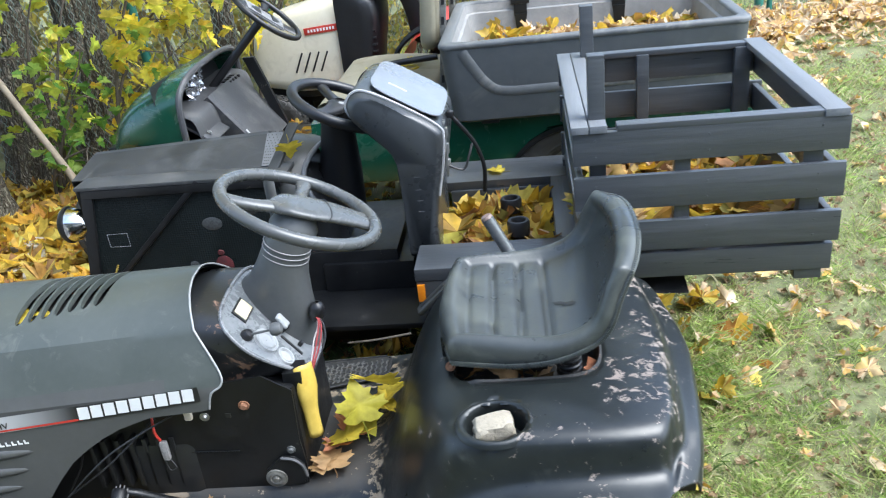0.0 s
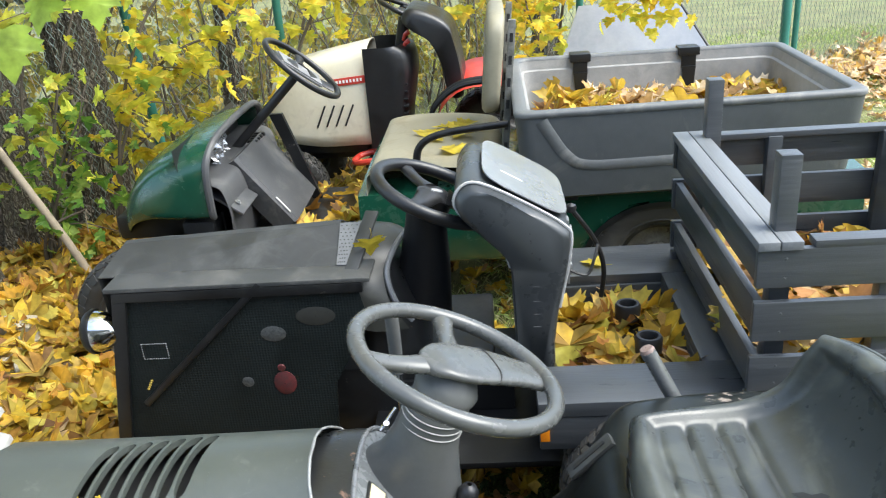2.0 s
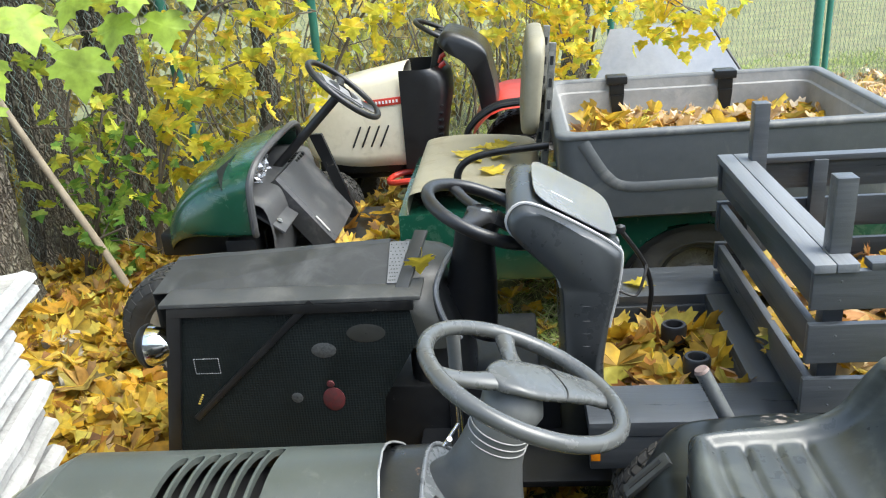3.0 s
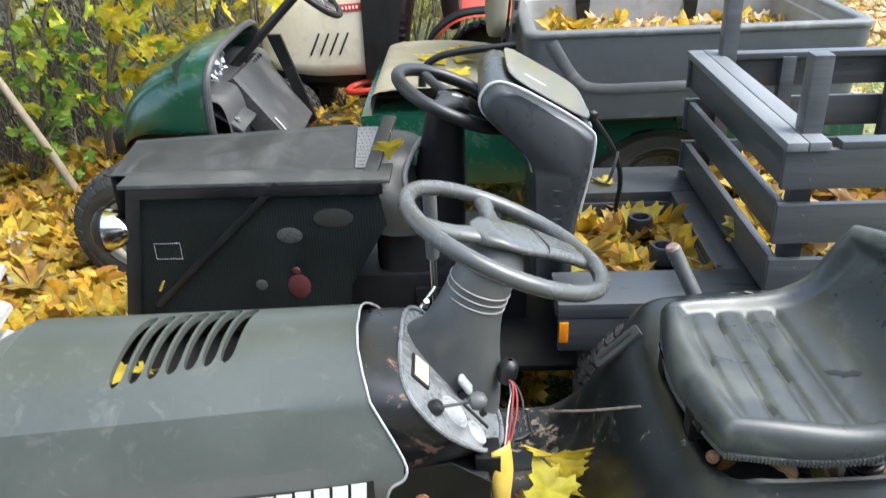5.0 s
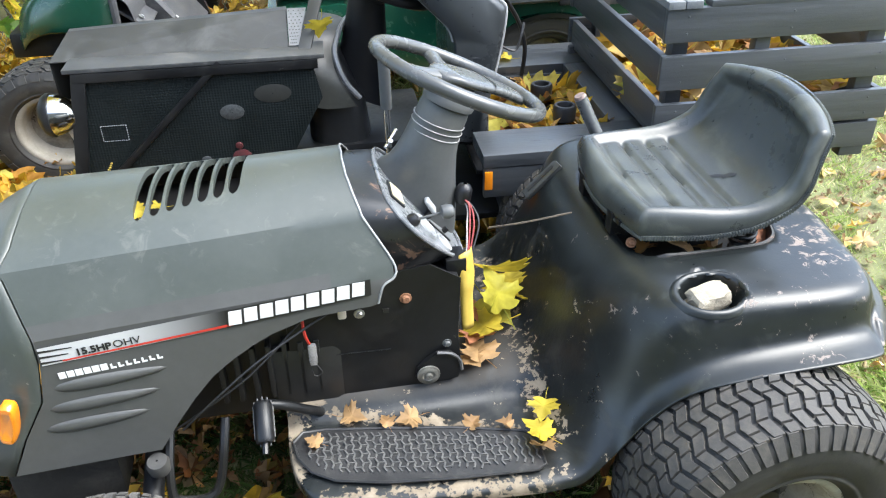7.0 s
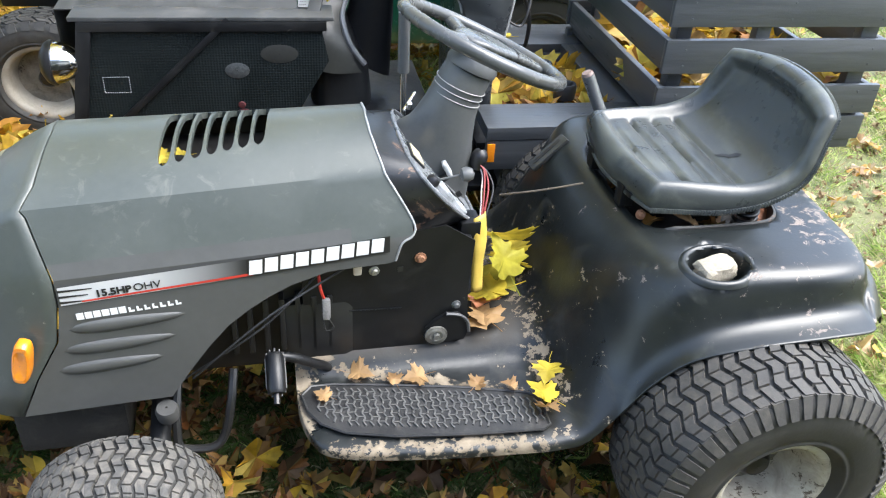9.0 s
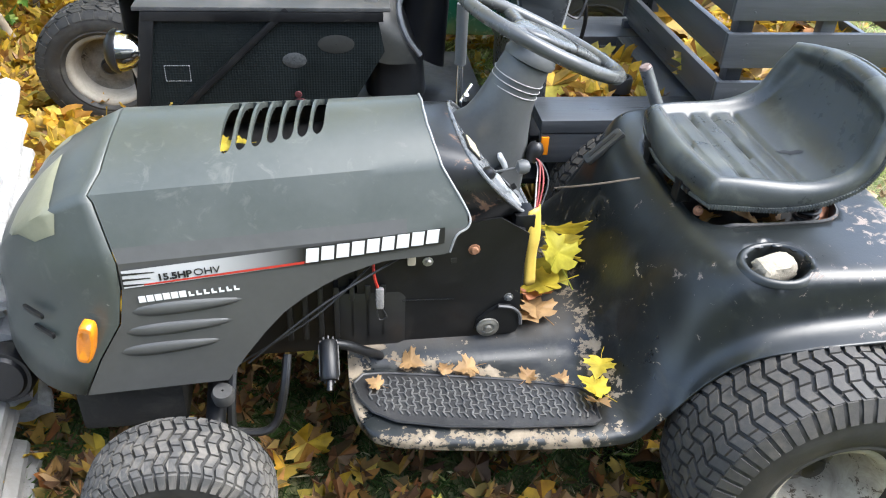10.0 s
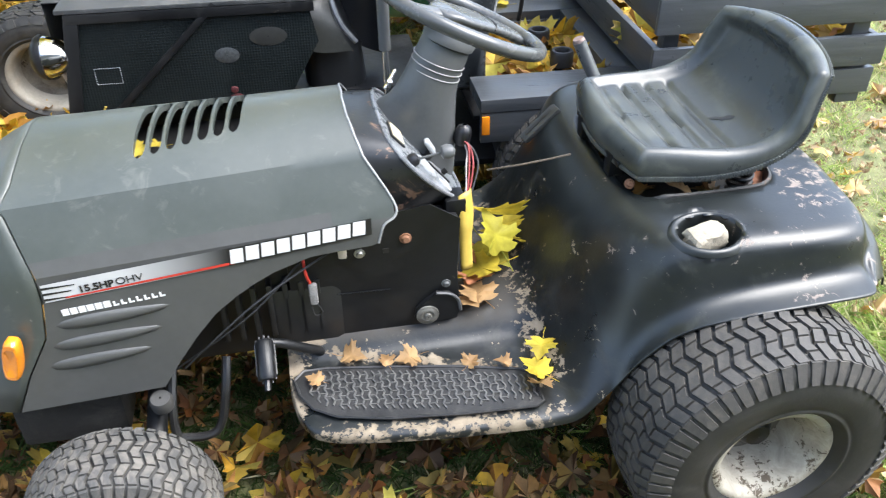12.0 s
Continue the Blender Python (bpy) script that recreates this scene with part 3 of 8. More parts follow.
for x, y, r in ((0.075, -0.005, 0.029), (0.078, -0.058, 0.021)):
    bm = bmesh.new()
    lathe(bm, [(0.001, 0.003), (r * 0.62, 0.003), (r * 0.68, 0.0055), (r * 0.78, 0.003), (r * 0.86, 0.006), (r, 0.006), (r * 1.05, 0)], 28, on_plate(x, y, -0.002))
    part("switch_bezel", bm, surface("bezel_plastic", (0.26, 0.27, 0.27), (0.36, 0.37, 0.37), 20, (0.25, 0.4), bump=0), plate, "round key switch bezel")
    bm = bmesh.new()
    sweep(bm, [on_plate(x + r * 0.92 * math.cos(a), y + r * 0.92 * math.sin(a), 0.001).translation for a in [math.tau * k / 28 for k in range(28)]], 0.0022, 6, closed=True)
    part("bezel_groove", bm, INK, plate)
bm = bmesh.new()
box(bm, 0, 0, 0, 0.007, 0.062, 0.003, on_plate(0.030, -0.062, -0.0005) @ pose(0, 0, 0, 0, 0, 5), bevel=0.001)
part("throttle_slot", bm, INK, plate)
bm = bmesh.new()
box(bm, 0, 0, 0, 0.010, 0.010, 0.012, on_plate(0.012, -0.078, 0.004), bevel=0.003)
part("small_catch", bm, INK, plate)
bm = bmesh.new()
lathe(bm, [(0.004, 0), (0.012, 0.002), (0.017, 0.012), (0.017, 0.032), (0.012, 0.042), (0.004, 0.046)], 14, pose(-0.528, 0.012, 0.672, 0, 10, 0))
part("plug_cap", bm, PLASTIC, dash, "black rubber plug cap")
RED_WIRE = surface("dull_red_wire", (0.22, 0.03, 0.03), (0.32, 0.05, 0.045), 30)
for k, (mt, dx) in enumerate(((RED_WIRE, 0.0), (RED_WIRE, 0.008), (WIRE, 0.018), (surface("pale_wire", (0.4, 0.35, 0.33), (0.5, 0.45, 0.42), 30), -0.006))):
    bm = bmesh.new()
    sweep(bm, arc([(-0.528, 0.0 + 0.004 * k, 0.69), (-0.518 + dx * 0.5, -0.012, 0.68 - 0.003 * k), (-0.522 + dx, -0.04, 0.65), (-0.532 + dx * 0.5, -0.07, 0.61), (-0.545 + dx * 0.3, -0.09, 0.575)], 6), 0.0019 if k < 3 else 0.0015, 6)
    part("loose_wire", bm, mt, dash)
bm = bmesh.new()
sweep(bm, arc([(-0.86, -0.16, 0.56), (-0.858, -0.17, 0.53), (-0.852, -0.168, 0.505)], 4), 0.003, 6)
part("hanging_wire", bm, RED, side_plate, "red wire hanging down")
bm = bmesh.new()
box(bm, -0.848, -0.168, 0.478, 0.016, 0.012, 0.05, bevel=0.005)
part("fuse_holder", bm, surface("clear_plug", (0.2, 0.19, 0.18), (0.3, 0.29, 0.28), 30, (0.2, 0.35)), side_plate, "smoky plastic fuse holder")
bm = bmesh.new()
sweep(bm, arc([(-0.846, -0.166, 0.455), (-0.835, -0.168, 0.43), (-0.85, -0.169, 0.425), (-0.855, -0.168, 0.46)], 5), 0.0015, 5)
part("wire_loop", bm, WIRE, side_plate)
bm = bmesh.new()
box(bm, -0.787, -0.150, 0.560, 0.016, 0.012, 0.035, bevel=0.004)
part("tie_block", bm, surface("cream_plastic", (0.6, 0.52, 0.4), (0.68, 0.6, 0.5), 20), side_plate, "cream plastic clip")
# yellow strap with leaves behind it
bm = bmesh.new()
skin(bm, loft([[(-0.560, -0.115, 0.63), (-0.548, -0.112, 0.635), (-0.535, -0.10, 0.632), (-0.53, -0.085, 0.628)], [(-0.560, -0.118, 0.57), (-0.55, -0.122, 0.57), (-0.532, -0.112, 0.57), (-0.525, -0.09, 0.572)], [(-0.556, -0.116, 0.52), (-0.55, -0.12, 0.52), (-0.535, -0.112, 0.52), (-0.530, -0.1, 0.52)], [(-0.553, -0.118, 0.455), (-0.547, -0.121, 0.452), (-0.532, -0.115, 0.452), (-0.528, -0.105, 0.455)]], 3, 4))
strap = part("strap", bm, YELLOW, tractor, "yellow vinyl strap hanging from the dash")
thicken(strap, 0.003, 0)
bm = bmesh.new()
box(bm, -0.565, -0.095, 0.60, 0.04, 0.05, 0.05, bevel=0.004)
part("strap_block", bm, BLACK, tractor)

# ---- column and steering wheel ----
AX = Vector((0.342, 0, 0.940))


def tilted(c, rx, ry, n=28, lean=20.0):
    t = Matrix.Translation(c) @ pose(0, 0, 0, 0, lean, 0)
    return [t @ Vector((rx * math.cos(k * math.tau / n), ry * math.sin(k * math.tau / n), 0)) for k in range(n)]


bm = bmesh.new()
sec = [((-0.612, 0.055, 0.670), 0.118, 0.062, 50), ((-0.606, 0.052, 0.690), 0.108, 0.058, 48), ((-0.598, 0.044, 0.725), 0.086, 0.055, 41), ((-0.592, 0.040, 0.765), 0.067, 0.052, 31), ((-0.584, 0.038, 0.80), 0.056, 0.050, 25), ((-0.573, 0.038, 0.835), 0.050, 0.048, 23), ((-0.557, 0.040, 0.868), 0.049, 0.048, 24), ((-0.550, 0.041, 0.884), 0.047, 0.046, 25)]
skin(bm, [tilted(c, a, b, 32, l) for c, a, b, l in sec], closed=True, cap=True)
column = part("steering_column", bm, GREY, tractor, "tapered grey plastic steering column", smooth=60)
for k in range(3):
    bm = bmesh.new()
    c = Vector((-0.574, 0.038, 0.828)) + AX * (0.013 * k)
    sweep(bm, tilted(c, 0.0508, 0.0488, 36, 23), 0.0012, 6, closed=True)
    part("column_ring", bm, surface("pale_ring", (0.25, 0.25, 0.25), (0.32, 0.32, 0.31), 20), column)
SW = Matrix.Translation((-0.5265, 0.043, 0.932)) @ pose(0, 0, 0, -5, 25, 0)
bm = bmesh.new()
sweep(bm, [SW @ Vector((0.1635 * math.cos(a), 0.1635 * math.sin(a), 0)) for a in [k * math.tau / 64 for k in range(64)]], 0.0135, 14, closed=True)
wheel = part("steering_wheel", bm, WHEEL, tractor, "grey plastic steering wheel with three spokes")
bm = bmesh.new()
lathe(bm, [(0.001, 0.0), (0.030, -0.002), (0.038, -0.014), (0.046, -0.030), (0.052, -0.044), (0.050, -0.054)], 36, SW)
part("hub", bm, GREY, wheel)


def spoke(a, w0, w1, h=0.012, mt=WHEEL):
    bm = bmesh.new()
    c, s = math.cos(radians(a)), math.sin(radians(a))
    rings = []
    for k in range(9):
        f = k / 8
        r = 0.03 + 0.122 * f
        w = w0 + (w1 - w0) * f + 0.006 * (2 * abs(f - 0.45)) ** 2
        z = 0.005 - 0.010 * math.sin(f * math.pi) * 0.6 - 0.004 * f
        ring = []
        for q in range(10):
            b = q * math.tau / 10
            ring.append(SW @ Vector((c * r - s * w * math.cos(b), s * r + c * w * math.cos(b), z - 0.006 + h * math.sin(b))))
        rings.append(ring)
    skin(bm, rings, closed=True, cap=True)
    part("spoke", bm, mt, wheel, smooth=60)


spoke(97, 0.018, 0.012)
spoke(205, 0.024, 0.011)
# horn pad: a flat dome over the hub that runs out into the broad third spoke
PAD = [(-0.062, 0.010), (-0.055, 0.026), (-0.040, 0.040), (-0.018, 0.049), (0.015, 0.052), (0.05, 0.049), (0.085, 0.043), (0.12, 0.037), (0.150, 0.036)]
turn = SW @ pose(0, 0, 0, 0, 0, 22)
bm = bmesh.new()
rings = []
for r, w in [(p.x, p.y) for p in arc([(a, b, 0) for a, b in PAD], 4)]:
    top = 0.013 - 0.010 * max(0.0, (r - 0.05) / 0.1) ** 1.5 - 0.008 * max(0.0, (-r - 0.03) / 0.032)
    rings.append([turn @ Vector((r, w * math.copysign(abs(math.cos(b)) ** 0.55, math.cos(b)), top - 0.011 + 0.011 * math.copysign(abs(math.sin(b)) ** 0.8, math.sin(b)))) for b in [q * math.tau / 24 for q in range(24)]])
skin(bm, rings, closed=True, cap=True)
pad = part("horn_pad", bm, WHEEL, wheel, "smooth grey horn pad", smooth=60)
bm = bmesh.new()
sweep(bm, arc([turn @ Vector((0.052 + 0.010 * math.cos(q), 0.050 * math.sin(q), 0.0132 - 0.010 * abs(math.sin(q)) ** 8)) for q in [-1.5 + 3.0 * k / 10 for k in range(11)]], 2), 0.0011, 5)
part("pad_seam", bm, INK, pad)
bm = bmesh.new()
sweep(bm, [(-0.64, 0.24, 0.62), (-0.642, 0.24, 0.80)], 0.007)
part("shift_rod", bm, CHROME, tractor, "chrome shift rod")
bm = bmesh.new()
sweep(bm, [(-0.642, 0.24, 0.795), (-0.643, 0.24, 0.93)], [0.0125, 0.0125], 14)
part("shift_grip", bm, GREY, tractor, "grey rubber shift grip")
bm = bmesh.new()
lathe(bm, [(0.001, 0.014), (0.005, 0.014), (0.007, 0.0)], 10, pose(-0.655, 0.10, 0.775, 25, 10, 0))
sweep(bm, [(-0.664, 0.095, 0.772), (-0.638, 0.125, 0.796)], 0.004)
part("hood_latch", bm, CHROME, dash, "small chrome latch")

# ---- fenders, footrests and floor of the front tractor ----
STATIONS = [
    (-0.912, [(0, 0.358), (0.13, 0.353), (0.17, 0.311), (0.21, 0.307), (0.245, 0.300), (0.252, 0.282)]),
    (-0.895, [(0, 0.358), (0.13, 0.353), (0.18, 0.309), (0.25, 0.305), (0.313, 0.300), (0.322, 0.282)]),
    (-0.85, [(0, 0.358), (0.13, 0.353), (0.185, 0.308), (0.29, 0.305), (0.358, 0.300), (0.368, 0.281)]),
    (-0.70, [(0, 0.358), (0.13, 0.353), (0.19, 0.308), (0.3, 0.305), (0.382, 0.300), (0.394, 0.280)]),
    (-0.50, [(0, 0.358), (0.13, 0.353), (0.19, 0.308), (0.31, 0.305), (0.394, 0.300), (0.408, 0.278)]),
    (-0.43, [(0, 0.363), (0.13, 0.358), (0.2, 0.318), (0.31, 0.309), (0.396, 0.302), (0.410, 0.280)]),
    (-0.385, [(0, .41), (.14, .405), (.21, .37), (.30, .338), (.392, .315), (.409, .291)]),
    (-0.33, [(0, .54), (.15, .53), (.22, .50), (.30, .44), (.375, .375), (.402, .345)]),
    (-0.28, [(0, .605), (.16, .60), (.25, .585), (.32, .535), (.370, .444), (.408, .425)]),
    (-0.22, [(0, .628), (.17, .627), (.29, .624), (.350, .602), (.384, .512), (.424, .492)]),
    (-0.12, [(0, .635), (.17, .635), (.30, .632), (.360, .616), (.388, .541), (.440, .525)]),
    (0.03, [(0, .635), (.17, .635), (.30, .632), (.364, .618), (.391, .552), (.445, .537)]),
    (0.14, [(0, .630), (.17, .630), (.29, .626), (.35, .610), (.379, .547), (.434, .532)]),
    (0.180, [(0, .619), (.17, .618), (.275, .614), (.325, .595), (.352, .544), (.412, .530)]),
    (0.205, [(0, .580), (.17, .579), (.27, .575), (.312, .563), (.340, .549), (.395, .525)]),
    (0.243, [(0, .562), (.17, .560), (.25, .556), (.30, .548), (.335, .532), (.372, .512)]),
    (0.252, [(0, .50), (.17, .50), (.26, .50), (.325, .50), (.362, .50), (.370, .49)]),
]


def body_rows():
    out = []
    for x, half in STATIONS:
        x += max(0.0, x - 0.03) * 0.03
        back = max(0.0, x - 0.10) / 0.15

        def corner(y):
            """How far the rear edge curves forward towards the sides."""
            return x - back * interp(y, [(0, 0), (0.16, 0.014), (0.275, 0.030), (0.36, 0.052), (0.43, 0.080)])

        near = [Vector((corner(y), -y, z)) for y, z in half[::-1]]
        far = [Vector((corner(y), y, z)) for y, z in half[1:]]
        out.append(near + far)
    return loft(out, 8, 12)


rows = body_rows()
bm = bmesh.new()
skin(bm, rows)


def cup_round(p):
    return Vector(((p.x + 0.150) / 0.059, (p.y + 0.312) / 0.0475)).length


def well_round(p):
    return (abs((p.x + 0.090) / 0.150) ** 5 + abs(p.y / 0.202) ** 5) ** 0.2


for inside, mx, my in ((cup_round, -0.150, -0.312), (well_round, -0.090, 0.0)):
    for v in bm.verts:
        g = inside(v.co)
        if abs(g - 1) < (0.09 if inside is cup_round else 0.045):
            v.co.x, v.co.y = mx + (v.co.x - mx) / g, my + (v.co.y - my) / g
    bmesh.ops.delete(bm, geom=[f for f in bm.faces if inside(f.calc_center_median()) < 1.0], context='FACES')
WELL = surface("well_paint", (0.010, 0.011, 0.011), (0.02, 0.02, 0.019), 12, (0.5, 0.7), dust=((0.06, 0.05, 0.04), 0.4, 14), chips=((0.16, 0.10, 0.07), 0.55, 30, 0.8))


def flaking_paint():
    """Black paint that flakes to beige primer along the lip, the front and the step of the footrest; grey dust on the floor."""
    m = surface("flaking_footrest_paint", (0.008, 0.010, 0.0105), (0.018, 0.020, 0.020), 6, (0.24, 0.42), bump=0.12, bump_scale=90, dust=((0.055, 0.055, 0.048), 0.35, 9), spec=0.45)
    nt = m.node_tree
    nd, ln = nt.nodes, nt.links
    bsdf = nd["Principled BSDF"]
    paint, rough = bsdf.inputs["Base Color"].links[0].from_socket, bsdf.inputs["Roughness"].links[0].from_socket

    def node(kind, **given):
        n = nd.new(kind)
        for key, value in given.items():
            if key == "operation":
                n.operation = value
        return n

    def link(v, socket):
        if hasattr(v, "links"):
            ln.new(v, socket)
        else:
            socket.default_value = v

    def calc(op, p, q):
        n = node("ShaderNodeMath", operation=op)
        link(p, n.inputs[0])
        link(q, n.inputs[1])
        return n.outputs[0]

    def between(v, lo, hi):
        n = node("ShaderNodeMapRange")
        n.inputs["From Min"].default_value, n.inputs["From Max"].default_value = lo, hi
        ln.new(v, n.inputs["Value"])
        return n.outputs[0]

    co, axes = node("ShaderNodeTexCoord"), node("ShaderNodeSeparateXYZ")
    ln.new(co.outputs["Object"], axes.inputs[0])
    x, y = axes.outputs["X"], calc('ABSOLUTE', axes.outputs["Y"], 0.0)
    ahead = between(x, -0.38, -0.47)
    lip = calc('MULTIPLY', between(calc('SUBTRACT', y, calc('MULTIPLY', calc('ADD', x, 0.60), 0.10)), 0.352, 0.385), ahead)
    front = between(x, -0.86, -0.90)
    inner = calc('SUBTRACT', y, calc('MULTIPLY', calc('ADD', x, 0.75), 0.27))
    step = calc('MULTIPLY', calc('MULTIPLY', between(inner, 0.165, 0.180), between(inner, 0.212, 0.195)), between(x, -0.43, -0.50))
    riser = calc('MULTIPLY', calc('MULTIPLY', between(x, -0.462, -0.435), between(x, -0.385, -0.410)), calc('MULTIPLY', between(y, 0.40, 0.30), 0.72))
    worn = calc('MAXIMUM', calc('MAXIMUM', lip, front), calc('MAXIMUM', step, riser))
    coarse, fine = node("ShaderNodeTexNoise"), node("ShaderNodeTexNoise")
    for n, sc, detail in ((coarse, 22, 5), (fine, 80, 12)):
        ln.new(co.outputs["Object"], n.inputs["Vector"])
        n.inputs["Scale"].default_value, n.inputs["Detail"].default_value, n.inputs["Roughness"].default_value = sc, detail, 0.68
    level = calc('ADD', calc('MULTIPLY', coarse.outputs["Fac"], 0.5), calc('MULTIPLY', fine.outputs["Fac"], 0.5))
    level = calc('ADD', level, calc('MULTIPLY', worn, 0.122))
    bare = between(level, 0.592, 0.600)
    # trodden dust on the raised floor between the footrests
    trodden = node("ShaderNodeMix")
    trodden.data_type = 'RGBA'
    floor_dust = calc('MULTIPLY', calc('MULTIPLY', between(y, 0.165, 0.150), between(x, -0.41, -0.44)), between(coarse.outputs["Fac"], 0.25, 0.55))
    ln.new(floor_dust, trodden.inputs[0])
    ln.new(paint, trodden.inputs[6])
    trodden.inputs[7].default_value = (0.046, 0.042, 0.036, 1)
    primer = node("ShaderNodeMix")
    primer.data_type = 'RGBA'
    ln.new(bare, primer.inputs[0])
    ln.new(trodden.outputs[2], primer.inputs[6])
    tone = node("ShaderNodeValToRGB")
    tone.color_ramp.elements[0].position, tone.color_ramp.elements[0].color = 0.35, (0.115, 0.090, 0.060, 1)
    tone.color_ramp.elements[1].position, tone.color_ramp.elements[1].color = 0.65, (0.235, 0.195, 0.140, 1)
    ln.new(coarse.outputs["Fac"], tone.inputs[0])
    ln.new(tone.outputs[0], primer.inputs[7])
    ln.new(primer.outputs[2], bsdf.inputs["Base Color"])
    dull = node("ShaderNodeMix")
    ln.new(calc('MAXIMUM', bare, floor_dust), dull.inputs[0])
    ln.new(rough, dull.inputs[2])
    dull.inputs[3].default_value = 0.85
    ln.new(dull.outputs[0], bsdf.inputs["Roughness"])
    return m


for f in bm.faces:
    f.material_index = 1 if f.calc_center_median().x < -0.33 else 0
body = part("fender", bm, PAINT, tractor, "black fender and footrest pressing, flaked to beige primer", smooth=60)
body.data.materials.append(flaking_paint())
thicken(body, 0.004, -1)

# cup holder
bm = bmesh.new()
CUP = pose(-0.150, -0.312, 0.6265, 7, 0, 0)
prof = [(0.084, -0.010), (0.079, -0.002), (0.073, 0.0015), (0.067, 0.001), (0.0625, -0.003), (0.0595, -0.012), (0.057, -0.035), (0.052, -0.046), (0.001, -0.048)]
rings = []
for r, z in prof:
    ring = []
    for k in range(56):
        a = k * math.tau / 56
        lift = 0.007 * max(0.0, math.cos(a - 0.2)) ** 1.5 * max(0.0, 1 - abs(r - 0.070) / 0.014)
        ring.append(CUP @ Vector((0.90 * r * math.cos(a), 0.72 * r * math.sin(a), z + lift)))
    rings.append(ring)
skin(bm, rings, closed=True)
part("cup_holder", bm, PAINT, body, "moulded cup holder", smooth=60)

# rubber mats on the footrests, built up from small lugs
for side in (-1, 1):
    bm = bmesh.new()
    edge = [(-0.904, 0.228), (-0.896, 0.268), (-0.872, 0.308), (-0.83, 0.336), (-0.74, 0.358), (-0.60, 0.374), (-0.466, 0.382), (-0.450, 0.372), (-0.448, 0.300), (-0.47, 0.282), (-0.60, 0.248), (-0.75, 0.220), (-0.84, 0.205), (-0.885, 0.205)]
    prism(bm, [(x, side * y) for x, y in (edge if side > 0 else edge[::-1])], Matrix.Translation((0, 0, 0.306)), 0.006, 0.002)
    mat_ob = part("foot_mat", bm, MAT, body, "black rubber foot mat with raised lugs")
    # worn ridges: zigzag bars across, tied by staggered links
    bm = bmesh.new()
    pitch = 0.0134
    for i in range(32):
        x = -0.874 + pitch * i
        y0 = interp(x, [(-0.89, 0.216), (-0.84, 0.212), (-0.75, 0.227), (-0.60, 0.256), (-0.45, 0.300)]) + 0.005
        y1 = interp(x, [(-0.89, 0.262), (-0.872, 0.296), (-0.83, 0.326), (-0.74, 0.350), (-0.60, 0.366), (-0.45, 0.374)]) - 0.006
        n = int((y1 - y0) / 0.0112)
        for j in range(n):
            ya, yb = y0 + j * 0.0112, y0 + (j + 1) * 0.0112
            za = 0.0024 * (1 if j % 2 else -1)
            for p, q, w in (((x + za, ya), (x - za, yb), 0.0019), ((x, ya), (x + pitch, ya + 0.001), 0.0015)):
                if w < 0.0016 and ((i + j) % 2 or i > 26 or j == 0):
                    continue
                d = Vector((q[0] - p[0], q[1] - p[1], 0)).normalized()
                t = Vector((-d.y, d.x, 0)) * w
                a, b = Vector((p[0], p[1], 0)), Vector((q[0], q[1], 0))
                lo = [bm.verts.new((v.x, side * v.y, 0.311)) for v in (a + t, a - t, b - t, b + t)]
                hi = [bm.verts.new((v.x, side * v.y, 0.3153)) for v in (a + t * 0.7, a - t * 0.7, b - t * 0.7, b + t * 0.7)]
                bm.faces.new(hi)
                for k in range(4):
                    bm.faces.new((lo[k], lo[(k + 1) % 4], hi[(k + 1) % 4], hi[k]))
    tagged(part("ridge_pattern", bm, MAT_WORN, mat_ob, smooth=0), "pale worn ridges", kind="stuff")
    bm = bmesh.new()
    sweep(bm, [(x, side * y, 0.3125) for x, y in edge] + [(edge[0][0], side * edge[0][1], 0.3125)], 0.0032, 6)
    part("mat_border", bm, MAT, mat_ob)

# floor plate edge and brake pedal
bm = bmesh.new()
sweep(bm, arc([(-0.845, -0.150, 0.300), (-0.850, -0.165, 0.325), (-0.880, -0.185, 0.358), (-0.915, -0.200, 0.390), (-0.945, -0.206, 0.403)], 5), 0.010, 10)
pedal = part("pedal_arm", bm, BLACK, tractor, "bent steel pedal arm")
bm = bmesh.new()
sweep(bm, [(-0.949, -0.203, 0.408), (-0.949, -0.208, 0.4045), (-0.949, -0.262, 0.3675), (-0.949, -0.267, 0.364)], [0.014, 0.0175, 0.0175, 0.015], 12)
grip = part("pedal_grip", bm, BLACK, pedal, "ribbed rubber pedal grip")
for k in range(12):
    bm = bmesh.new()
    a = k * math.tau / 12
    off = Vector((0.0175 * math.cos(a), 0.010 * math.sin(a), 0.0145 * math.sin(a)))
    sweep(bm, [Vector((-0.949, -0.210, 0.403)) + off, Vector((-0.949, -0.260, 0.369)) + off], 0.0016, 5)
    part("grip_rib", bm, MAT_WORN, grip)
bm = bmesh.new()
sweep(bm, [(-0.949, -0.266, 0.365), (-0.950, -0.285, 0.353)], 0.006, 8)
part("pedal_tip", bm, BLACK, pedal)

